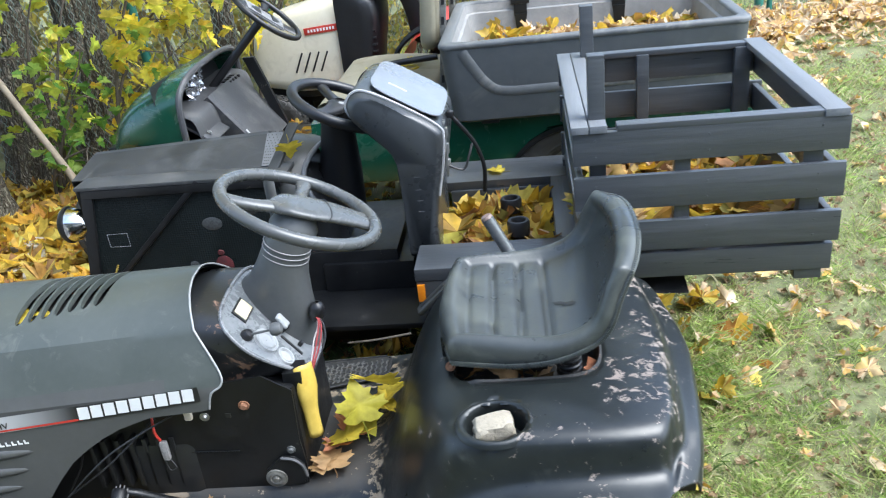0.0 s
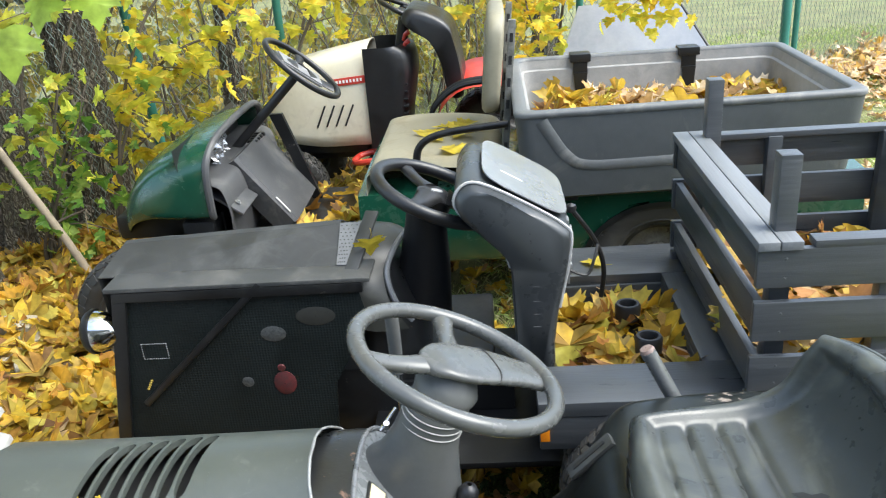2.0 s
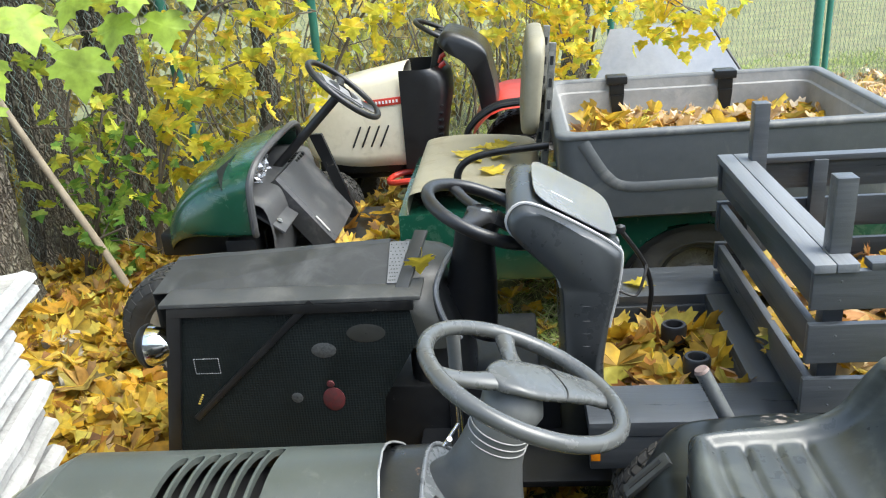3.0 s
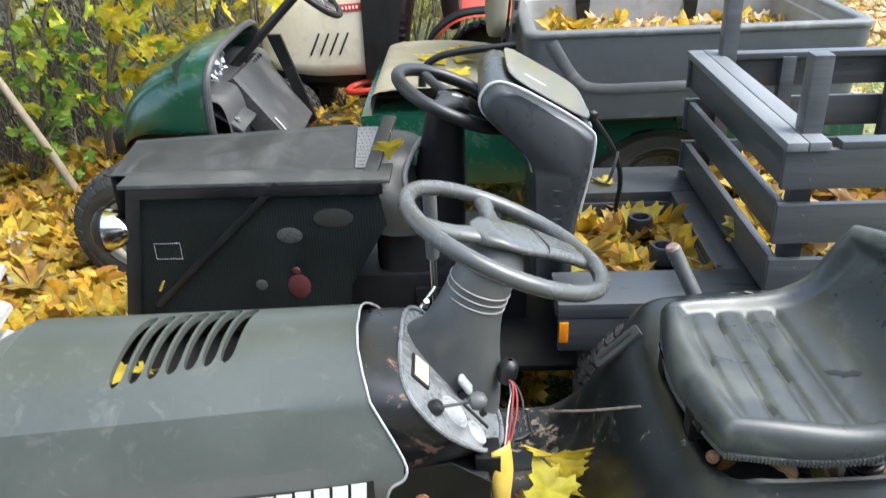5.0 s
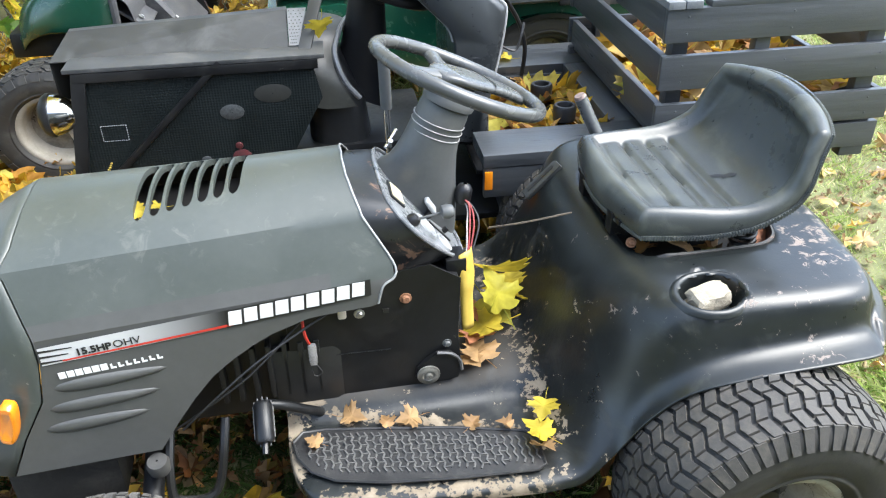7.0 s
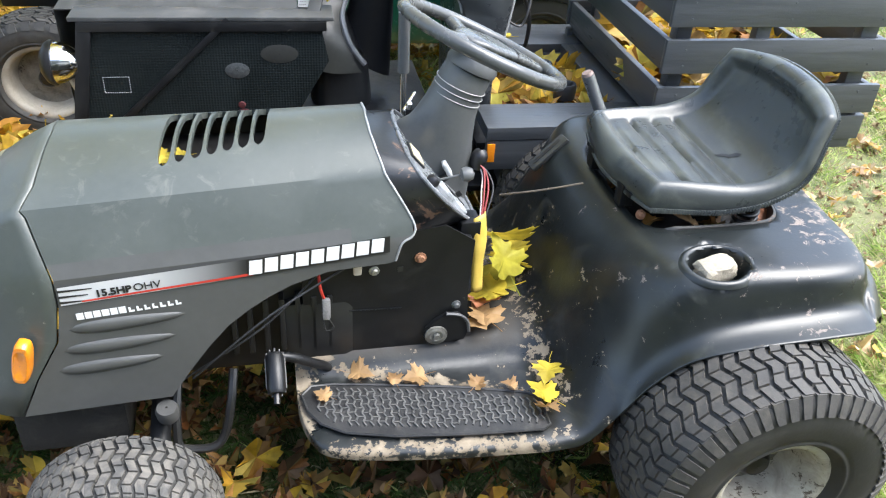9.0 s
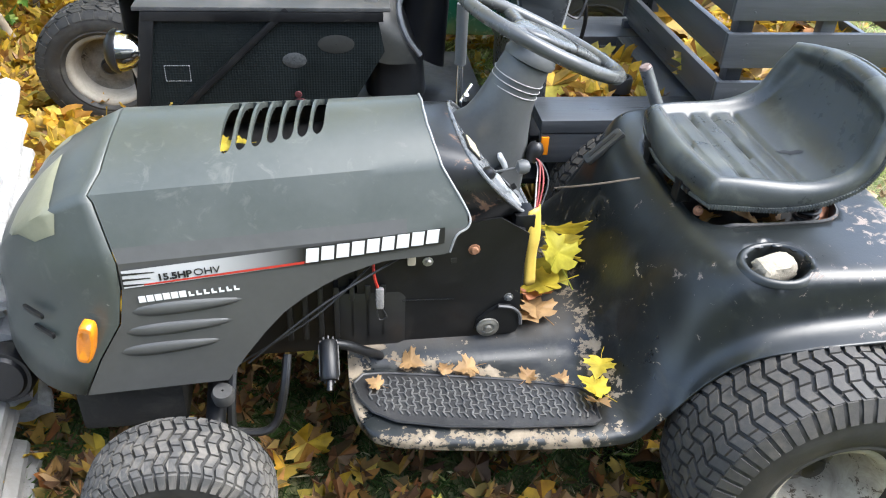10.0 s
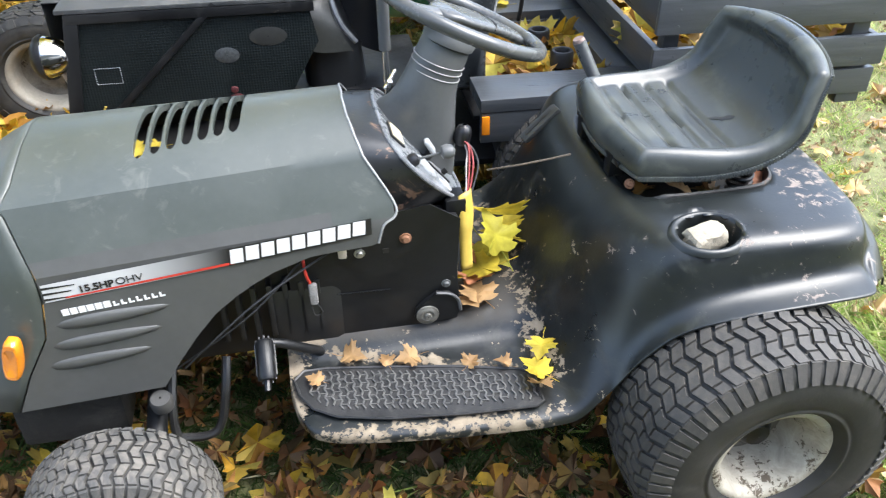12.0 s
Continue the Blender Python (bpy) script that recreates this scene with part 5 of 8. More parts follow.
_co, _mp, _vor, _bp = (_nt.nodes.new(k) for k in ("ShaderNodeTexCoord", "ShaderNodeMapping", "ShaderNodeTexVoronoi", "ShaderNodeBump"))
_vor.inputs["Scale"].default_value, _vor.inputs["Randomness"].default_value = 130, 0.0
_nt.links.new(_co.outputs["Object"], _mp.inputs[0])
_nt.links.new(_mp.outputs[0], _vor.inputs["Vector"])
_nt.links.new(_vor.outputs["Distance"], _bp.inputs["Height"])
_bp.inputs["Strength"].default_value, _bp.inputs["Distance"].default_value = 0.9, 0.003
_nt.links.new(_bp.outputs[0], _nt.nodes["Principled BSDF"].inputs["Normal"])
mesh_panel = part("mesh_panel", bm, mesh_m, flatbed, "black perforated metal side panel", smooth=0)
bm = bmesh.new()
box(bm, 0, 0, 0, 0.50, 0.010, 0.018, pose(-0.855, 0.264, 0.580, 0, -43.4, 0), bevel=0.002)
part("brace", bm, BLACK, flatbed)
part("top_ledge", boxes((-0.735, 0.322, 0.752, 0.68, 0.125, 0.012), bevel=0.003), surface("dusty_ledge", (0.026, 0.028, 0.028), (0.055, 0.056, 0.055), 10, (0.4, 0.6), dust=((0.13, 0.125, 0.115), 0.35, 12)), flatbed)
bm = bmesh.new()
skin(bm, [[(-1.125, 0.355, 0.752), (-1.09, 0.48, 0.800), (-1.09, 0.50, 0.802), (-1.09, 0.80, 0.70)], [(-0.49, 0.345, 0.756), (-0.49, 0.475, 0.828), (-0.49, 0.50, 0.831), (-0.49, 0.80, 0.70)]])
hood2 = part("hood", bm, SHEET, flatbed, "folded black sheet metal hood", smooth=0)
thicken(hood2, 0.004)
bm = bmesh.new()
skin(bm, [[(-1.125, 0.355, 0.752), (-1.09, 0.48, 0.800), (-1.09, 0.50, 0.802), (-1.09, 0.80, 0.70)], [(-1.115, 0.355, 0.30), (-1.11, 0.48, 0.30), (-1.11, 0.50, 0.30), (-1.11, 0.80, 0.30)]])
part("front_panel", bm, SHEET, flatbed, smooth=0)
PERF = surface("punched_strip", (0.10, 0.105, 0.11), (0.18, 0.185, 0.19), 14, (0.4, 0.6), metal=0.3, bump=0)
bm = bmesh.new()
prism(bm, [(-0.014, -0.075), (0.012, -0.075), (0.040, 0.070), (-0.014, 0.070)], pose(-0.474, 0.410, 0.795, 29, 0, 0), 0.004)
strip2 = part("punched_strip", bm, PERF, flatbed, "grey punched metal strip across the hood's end")
for i in range(7):
    for j in range(12):
        bm = bmesh.new()
        lathe(bm, [(0.0022, 0.0026), (0.0001, 0.0027)], 6, pose(-0.474, 0.410, 0.795, 29, 0, 0) @ Matrix.Translation((-0.009 + 0.0072 * i * (0.35 + 0.65 * j / 11), -0.066 + 0.0125 * j, 0.0022)))
        if (i + j) % 2 == 0:
            part("punched_hole", bm, INK, strip2, smooth=0)
        else:
            bm.free()
bm = bmesh.new()
box(bm, 0, 0, 0, 0.036, 0.225, 0.010, Matrix.Translation((-0.428, 0.400, 0.797)) @ Euler((radians(28), 0, radians(-14))).to_matrix().to_4x4(), bevel=0.002)
part("hood_cross_bar", bm, SHEET, flatbed)
# dusty cowl behind the hood, and the pale lip of the dash
bm = bmesh.new()
skin(bm, loft([[(-0.455, 0.30, 0.60), (-0.455, 0.31, 0.69), (-0.46, 0.35, 0.745), (-0.46, 0.45, 0.79), (-0.46, 0.60, 0.79), (-0.46, 0.72, 0.70)], [(-0.40, 0.305, 0.58), (-0.40, 0.315, 0.67), (-0.40, 0.36, 0.73), (-0.385, 0.46, 0.778), (-0.37, 0.60, 0.778), (-0.38, 0.70, 0.70)], [(-0.315, 0.325, 0.575), (-0.36, 0.33, 0.655), (-0.372, 0.37, 0.722), (-0.352, 0.45, 0.765), (-0.325, 0.56, 0.770), (-0.33, 0.66, 0.70)]], 4, 3))
cowl2 = part("dash_cowl", bm, surface("dusty_olive_cowl", (0.016, 0.017, 0.015), (0.034, 0.035, 0.030), 9, (0.35, 0.5), bump=0.05, dust=((0.08, 0.078, 0.062), 0.3, 12)), flatbed, "dusty olive cowl between hood and dash", smooth=60)
bm = bmesh.new()
sweep(bm, arc([(-0.305, 0.325, 0.600), (-0.345, 0.33, 0.655), (-0.366, 0.37, 0.722), (-0.346, 0.45, 0.765), (-0.318, 0.56, 0.772), (-0.32, 0.64, 0.72)], 5), 0.008, 8)
part("dash_lip", bm, surface("scuffed_lip", (0.09, 0.095, 0.10), (0.18, 0.185, 0.19), 14, (0.25, 0.4), bump=0.05), cowl2, "pale scuffed lip of the dash")
part("engine", boxes((-0.75, 0.55, 0.56, 0.42, 0.30, 0.26), (-0.62, 0.44, 0.63, 0.16, 0.10, 0.06), bevel=0.02), BLACK, flatbed, "dark engine behind the mesh")
DOTS = surface("faded_dots", (0.28, 0.29, 0.29), (0.4, 0.41, 0.41), 30)
# pale dotted frame painted on the mesh, and pale spots of tin behind
for k in range(12):
    for z in (0.590, 0.545):
        part("dot", boxes((-1.012 + 0.0057 * k, 0.2705, z, 0.0030, 0.002, 0.0016), bevel=0), DOTS, mesh_panel, smooth=0)
for k in range(7):
    for x in (-1.015, -0.948):
        part("dot", boxes((x, 0.2705, 0.5475 + 0.0068 * k, 0.0016, 0.002, 0.0032), bevel=0), DOTS, mesh_panel, smooth=0)
bm = bmesh.new()
lathe(bm, [(0.001, 0.001), (0.022, 0.001), (0.024, 0.0)], 16, pose(-0.661, 0.2705, 0.605, 90, 0, 0) @ Matrix.Diagonal((1.4, 0.95, 1, 1)))
TIN = surface("dull_tin", (0.04, 0.044, 0.044), (0.13, 0.137, 0.137), 130, (0.4, 0.6), metal=0.5)
part("tin_plate", bm, TIN, mesh_panel)
# beige cover in near-black tones that stand for shade behind the mesh
bm = bmesh.new()
lathe(bm, [(0.001, 0.001), (0.026, 0.001), (0.030, 0.0)], 20, pose(-0.545, 0.2705, 0.652, 90, 0, 0) @ Matrix.Diagonal((1.7, 0.9, 1, 1)))
part("engine_cover", bm, surface("shaded_beige_cover", (0.012, 0.013, 0.011), (0.030, 0.030, 0.025), 60, (0.5, 0.7)), mesh_panel, "beige cover behind the mesh, darkened for shade")
bm = bmesh.new()
lathe(bm, [(0.001, 0.001), (0.014, 0.001), (0.016, 0.0)], 14, pose(-0.751, 0.2705, 0.462, 90, 0, 0))
part("tin_plate", bm, TIN, mesh_panel)
bm = bmesh.new()
lathe(bm, [(0.001, 0.004), (0.018, 0.003), (0.024, 0.0), (0.024, -0.004)], 20, pose(-0.652, 0.270, 0.455, 90, 0, 0) @ Matrix.Diagonal((1.25, 1.5, 1, 1)))
lathe(bm, [(0.001, 0.003), (0.009, 0.002), (0.012, -0.004)], 12, pose(-0.656, 0.270, 0.502, 90, 0, 0))
part("oil_filter", bm, surface("dark_red_filter", (0.05, 0.006, 0.007), (0.11, 0.010, 0.011), 40, (0.6, 0.8), dust=((0.02, 0.02, 0.02), 0.6, 60)), mesh_panel, "dark red oil filter behind the mesh")
for k in range(5):
    part("reflector_dot", boxes((-1.024 + 0.0035 * k, 0.2700, 0.452 + 0.0065 * k, 0.006, 0.002, 0.004, pose(0, 0, 0)), bevel=0), YELLOW, mesh_panel, smooth=0)
# headlamp: chrome bowl behind a black rim
bm = bmesh.new()
lathe(bm, [(0.066, 0.0), (0.064, 0.02), (0.055, 0.05), (0.038, 0.072), (0.018, 0.083), (0.001, 0.086)], 32, pose(-1.135, 0.285, 0.628, 0, 90, 0) @ Matrix.Scale(0.86, 4))
lamp2 = part("headlamp", bm, CHROME, flatbed, "round chrome headlamp bowl", smooth=60)
bm = bmesh.new()
lathe(bm, [(0.001, -0.035), (0.04, -0.032), (0.062, -0.018), (0.071, -0.004), (0.071, 0.006), (0.064, 0.008)], 32, pose(-1.135, 0.285, 0.628, 0, 90, 0) @ Matrix.Scale(0.86, 4))
part("lamp_rim", bm, BLACK, lamp2, "black headlamp rim")
bm = bmesh.new()
sweep(bm, [(-1.10, 0.285, 0.60), (-1.09, 0.30, 0.55)], 0.012, 8)
part("lamp_bracket", bm, surface("pale_bracket", (0.4, 0.38, 0.33), (0.5, 0.47, 0.42), 12), lamp2)
# dash, column and wheel
bm = bmesh.new()
skin(bm, [[v + Vector((0, 0.5, 0)) for v in oval(a, b, w, z)] for a, b, w, z in ((-0.46, -0.27, 0.15, 0.42), (-0.46, -0.285, 0.15, 0.56), (-0.45, -0.315, 0.15, 0.62), (-0.44, -0.345, 0.14, 0.70), (-0.43, -0.36, 0.12, 0.735), (-0.42, -0.38, 0.06, 0.75))], closed=True, cap=True)
part("dash", bm, DASH, flatbed, "black dash cowl", smooth=60)
bm = bmesh.new()
skin(bm, [[v + Vector((0.29, 0.48, -0.025)) for v in tilted(c, a, b, 24, l)] for c, a, b, l in (((-0.585, 0.03, 0.575), 0.095, 0.065, 30), ((-0.576, 0.03, 0.64), 0.082, 0.060, 24), ((-0.562, 0.02, 0.74), 0.068, 0.055, 16), ((-0.554, 0.01, 0.82), 0.058, 0.052, 16), ((-0.548, 0, 0.885), 0.052, 0.05, 18))], closed=True, cap=True)
part("steering_column", bm, PLASTIC, flatbed, "black plastic steering column", smooth=60)
SW = Matrix.Translation((-0.228, 0.46, 0.905)) @ pose(0, 0, 0, 14, 20, 30)
bm = bmesh.new()
sweep(bm, [SW @ Vector((0.160 * math.cos(a), 0.160 * math.sin(a), 0)) for a in [k * math.tau / 56 for k in range(56)]], 0.0175, 14, closed=True)
wheel = part("steering_wheel", bm, PLASTIC, flatbed, "thick black steering wheel")
bm = bmesh.new()
lathe(bm, [(0.001, 0.006), (0.035, 0.006), (0.05, -0.004), (0.05, -0.05), (0.04, -0.06)], 28, SW)
part("hub", bm, PLASTIC, wheel)
spoke(-30, 0.045, 0.034, 0.014, PLASTIC)
spoke(100, 0.022, 0.016, 0.012, PLASTIC)
spoke(220, 0.03, 0.02, 0.012, PLASTIC)
bm = bmesh.new()
lathe(bm, [(0.001, 0.0085), (0.017, 0.0085), (0.018, 0.006)], 20, SW @ Matrix.Diagonal((1, 0.5, 1, 1)))
part("hub_badge", bm, surface("pale_badge", (0.3, 0.3, 0.3), (0.4, 0.4, 0.4), 20), wheel)
# folded-forward seat: a paler panel on its upper face carries the sky's sheen
bm = bmesh.new()
prof = [(-0.040, 0.50), (-0.042, 0.62), (-0.045, 0.75), (-0.055, 0.84), (-0.11, 0.905), (-0.165, 0.965), (-0.170, 1.005), (-0.140, 1.035), (-0.09, 1.025), (0.02, 0.962), (0.085, 0.915), (0.098, 0.885), (0.088, 0.80), (0.068, 0.70), (0.055, 0.60), (0.048, 0.50)]
line = arc([(x, 0, z) for x, z in prof + prof[:1]], 3)[:-1]
rings = []
for y, k in ((0.205, 0.80), (0.212, 0.93), (0.23, 0.985), (0.26, 1.0), (0.40, 1.0), (0.56, 1.0), (0.60, 0.985), (0.62, 0.93), (0.628, 0.80)):
    c = Vector((-0.02, 0, 0.80))
    dz = -0.035
    rings.append([Vector((c.x + (p.x - c.x) * k, y, c.z + dz + (p.z - c.z) * (k if k > 0.9 else 0.92))) for p in line])
skin(bm, rings, closed=True, cap=True)
seat2 = part("folded_seat", bm, surface("grey_vinyl", (0.024, 0.027, 0.029), (0.040, 0.044, 0.047), 5, (0.22, 0.36), bump=0.1, bump_scale=400), flatbed, "folded grey vinyl seat with pale piping", smooth=60)
bm = bmesh.new()
sweep(bm, [Vector((p.x, 0.232, p.z)) for p in rings[3][8:40]], 0.004, 6)
part("piping", bm, surface("pale_piping", (0.3, 0.3, 0.3), (0.42, 0.42, 0.42), 20), seat2)
for z in (0.74, 0.70, 0.665, 0.63):
    bm = bmesh.new()
    sweep(bm, [Vector((-0.043, 0.215, z)), Vector((0.01, 0.2045, z - 0.004)), Vector((0.055, 0.212, z - 0.004))], 0.0015, 5)
    part("seam", bm, surface("seam_line", (0.035, 0.036, 0.038), (0.05, 0.05, 0.052), 20), seat2)
# same vinyl as the seat, lightened to stand for reflected sky
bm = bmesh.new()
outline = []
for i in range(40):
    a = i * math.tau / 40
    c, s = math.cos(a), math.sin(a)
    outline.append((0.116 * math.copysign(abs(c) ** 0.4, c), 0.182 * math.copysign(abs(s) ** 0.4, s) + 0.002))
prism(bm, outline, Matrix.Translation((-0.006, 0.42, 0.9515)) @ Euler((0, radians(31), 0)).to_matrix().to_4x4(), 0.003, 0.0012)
seat_face = part("seat_sheen_panel", bm, surface("painted_seat_sheen", (0.120, 0.125, 0.132), (0.165, 0.171, 0.180), 4, (0.16, 0.26), bump=0.02, coat=0.4), seat2, "smooth panel on the seat's upper face, sky sheen painted pale")
part("worn_tag", boxes((0, 0, 0, 0.06, 0.012, 0.002, Matrix.Translation((-0.035, 0.36, 0.9715)) @ Euler((0, radians(31), 0)).to_matrix().to_4x4()), bevel=0.0005), surface("pale_tag", (0.3, 0.3, 0.3), (0.45, 0.45, 0.44), 60, (0.4, 0.5)), seat_face, "small pale worn tag")
bm = bmesh.new()
for dz in (0, 0.05, 0.1):
    box(bm, 0.098, 0.30, 0.84 - dz, 0.012, 0.02, 0.03, bevel=0.003)
box(bm, 0.094, 0.30, 0.79, 0.006, 0.035, 0.17, bevel=0.001)
part("hinge_plate", bm, STEEL, seat2)
bm = bmesh.new()
sweep(bm, arc([(0.110, 0.37, 0.872), (0.17, 0.40, 0.775), (0.195, 0.41, 0.69), (0.19, 0.42, 0.60)], 6), 0.0065, 8)
lever2 = part("seat_lever", bm, PLASTIC, flatbed, "thin bent black lever")
bm = bmesh.new()
lathe(bm, [(0.001, 0.014), (0.012, 0.008), (0.014, 0), (0.01, -0.01), (0.001, -0.013)], 14, pose(0.109, 0.37, 0.875))
part("knob", bm, PLASTIC, lever2)
bm = bmesh.new()
sweep(bm, arc([(0.095, 0.29, 0.74), (0.14, 0.30, 0.72), (0.16, 0.31, 0.76), (0.17, 0.33, 0.79)], 6), 0.004, 6)
part("cable", bm, WIRE, flatbed)
# hand lever beside the deck
bm = bmesh.new()
sweep(bm, [(0.298, -0.10, 0.560), (0.222, -0.10, 0.715)], 0.0165, 14)
lever3 = part("hand_lever", bm, surface("dull_lever_steel", (0.13, 0.14, 0.145), (0.22, 0.23, 0.235), 14, (0.22, 0.36), metal=0.5), flatbed, "stout grey steel lever grip")
bm = bmesh.new()
lathe(bm, [(0.001, 0.004), (0.013, 0.003), (0.0165, -0.004)], 14, Matrix.Translation((0.2195, -0.10, 0.720)) @ pose(0, 0, 0, 0, -26, 0))
part("grip_end", bm, surface("worn_grip", (0.14, 0.10, 0.085), (0.22, 0.16, 0.14), 40), lever3)
part("side_reflector", boxes((0.012, -0.004, 0.455, 0.022, 0.006, 0.055), bevel=0.002), AMBER, flatbed, "small amber reflector")
part("chassis", boxes((-0.36, 0.57, 0.28, 0.52, 0.46, 0.34), bevel=0.01), BLACK, flatbed, "black steel chassis under the dash")
part("floor_pan", boxes((-0.08, 0.45, 0.30, 0.70, 0.74, 0.02), (-0.2, 0.45, 0.36, 0.30, 0.25, 0.1), bevel=0.006), BLACK, flatbed)
bm = bmesh.new()
skin(bm, loft([[(0.06, -0.02, 0.30), (0.06, 0.2, 0.34), (0.06, 0.7, 0.34), (0.06, 0.92, 0.30)], [(0.12, -0.03, 0.40), (0.12, 0.2, 0.44), (0.12, 0.7, 0.44), (0.12, 0.93, 0.40)], [(0.30, -0.03, 0.44), (0.3, 0.2, 0.475), (0.3, 0.7, 0.475), (0.3, 0.93, 0.44)], [(0.75, -0.02, 0.42), (0.75, 0.2, 0.46), (0.75, 0.7, 0.46), (0.75, 0.92, 0.42)]], 3, 3))
part("fender", bm, BLACK, flatbed)
add_wheel(flatbed, (0.33, 0.08, 0.235), 0.235, 0.20, 0.11, -1, RUBBER, RUBBER, CREAM, 36, 4, 0.5, "rear_wheel")
add_wheel(flatbed, (0.33, 0.84, 0.235), 0.235, 0.20, 0.11, 1, RUBBER, RUBBER, CREAM, 36, 4, 0.5, "rear_wheel")
PALE_RIM = surface("dull_rim_paint", (0.22, 0.20, 0.165), (0.34, 0.315, 0.265), 14, (0.5, 0.7), dust=((0.2, 0.17, 0.13), 0.5, 20))
add_wheel(flatbed, (-0.80, 0.42, 0.19), 0.19, 0.15, 0.095, -1, RUBBER, RUBBER, PALE_RIM, 30, 0, 0.3, "front_wheel")
add_wheel(flatbed, (-0.80, 0.86, 0.19), 0.19, 0.15, 0.095, 1, RUBBER, RUBBER, PALE_RIM, 30, 0, 0.3, "front_wheel")

# ---- green utility vehicle behind ----
AT3 = pose(-0.01, 3.47, 0, 0, 0, -4.5) @ Matrix.Diagonal((1.075, 0.82, 1, 1))
GREEN = surface("dark_green_paint", (0.004, 0.040, 0.022), (0.010, 0.062, 0.036), 3, (0.16, 0.3), bump=0.02, coat=0.4, dust=((0.10, 0.13, 0.09), 0.25, 9))
BED = surface("grey_moulded_plastic", (0.050, 0.056, 0.059), (0.078, 0.084, 0.087), 3, (0.40, 0.55), bump=0.15, bump_scale=250, dust=((0.17, 0.17, 0.155), 0.25, 5))
BED_EDGE = surface("scuffed_moulded_edge", (0.072, 0.077, 0.079), (0.115, 0.12, 0.12), 5, (0.45, 0.6), bump=0.15, bump_scale=200, dust=((0.25, 0.24, 0.22), 0.35, 8))
BED_IN = surface("scuffed_bed_lining", (0.15, 0.15, 0.145), (0.26, 0.255, 0.245), 3, (0.55, 0.75), bump=0.2, bump_scale=120, dust=((0.34, 0.32, 0.29), 0.4, 7))
TAN = surface("tan_vinyl", (0.17, 0.155, 0.105), (0.25, 0.23, 0.165), 4, (0.45, 0.6), bump=0.08, bump_scale=300, dust=((0.16, 0.13, 0.08), 0.3, 6))
DASHGREY = surface("grey_dash_plastic", (0.032, 0.033, 0.035), (0.065, 0.066, 0.069), 4, (0.4, 0.6), bump=0.08, bump_scale=200, dust=((0.18, 0.175, 0.16), 0.35, 7))
utv = thing("utility_vehicle", AT3, "dark green utility vehicle with a grey plastic cargo bed of leaves", "utility vehicle")
L3, W3 = 1.13, 1.12
# bed: outer walls, inner lining, rim
def bed_side(x):
    """The near wall stands out a little more towards the cab."""
    return -0.035 - 0.065 * (1 - x / L3)


def bed_ring(o, z, r=0.055):
    """A rounded rectangle at height z, o inside the bed's outer edge."""
    ring = []
    for cx, cy, a0 in ((L3 - o - r, o + r, -90), (L3 - o - r, W3 - o - r, 0), (o + r, W3 - o - r, 90), (o + r, o + r, 180)):
        ring += [Vector((cx + r * math.cos(radians(a0 + 18 * q)), cy + r * math.sin(radians(a0 + 18 * q)), z)) for q in range(6)]
    return [p + Vector((0, bed_side(p.x) if p.y < W3 / 2 else 0.0, 0)) for p in ring]


bm = bmesh.new()
skin(bm, [bed_ring(o, z) for o, z in ((0.050, 0.568), (0.030, 0.580), (0.022, 0.66), (0.010, 0.76), (0.003, 0.880))], closed=True)
bed = part("cargo_bed", bm, BED, utv, "grey moulded plastic cargo bed", smooth=40)
bm = bmesh.new()
skin(bm, [bed_ring(o, z) for o, z in ((0.004, 0.878), (-0.002, 0.881), (-0.003, 0.893), (0.001, 0.900), (0.008, 0.903), (0.036, 0.903), (0.041, 0.900), (0.044, 0.890))], closed=True)
part("bed_rim", bm, BED_EDGE, bed, "paler scuffed rim of the bed", smooth=60)
bm = bmesh.new()
skin(bm, [bed_ring(o, z) for o, z in ((0.043, 0.892), (0.050, 0.852), (0.060, 0.846), (0.078, 0.67), (0.095, 0.66))], closed=True)
bm.faces.new([v for v in bm.verts if v.co.z < 0.665])
part("bed_lining", bm, BED_IN, bed, "scuffed pale grey bed lining", smooth=30)
# flat raised band that dips along the near wall
line = arc([(0.085, 0, 0.870), (0.115, 0, 0.815), (0.160, 0, 0.745), (0.225, 0, 0.700), (0.40, 0, 0.695), (0.75, 0, 0.700), (1.08, 0, 0.706)], 5)
bm = bmesh.new()
bands = []
for i, p in enumerate(line):
    d = (line[min(i + 1, len(line) - 1)] - line[max(i - 1, 0)]).normalized()
    n = Vector((-d.z, 0, d.x))
    wall = interp(p.z, [(0.66, 0.022), (0.76, 0.010), (0.865, 0.003)])
    bands.append([Vector((p.x, wall + bed_side(p.x) + dy, p.z)) + n * w for w, dy in ((0.022, 0.003), (0.017, -0.003), (0.0, -0.004), (-0.017, -0.003), (-0.022, 0.003))])
skin(bm, bands)
part("bed_rib", bm, BED_EDGE, bed, smooth=60)
for x in (0.30, 0.745):
    bm = bmesh.new()
    box(bm, x, W3 - 0.03, 0.895, 0.085, 0.10, 0.035, bevel=0.004)
    box(bm, x, W3 - 0.062, 0.855, 0.06, 0.012, 0.07, bevel=0.003)
    prism(bm, [(-0.028, 0), (0.028, 0), (0.016, -0.15), (-0.016, -0.15)], Matrix.Translation((x, W3 - 0.066, 0.83)) @ pose(0, 0, 0, 90, 0, 0), 0.014)
    part("bed_bracket", bm, BLACK, bed, "black steel bracket hooked over the bed wall")
bm = bmesh.new()
for z in (0.70, 0.745, 0.79, 0.835):
    box(bm, 0.062, 0.11, z, 0.016, 0.05, 0.02, bevel=0.004)
part("latch_slots", bm, BLACK, bed)
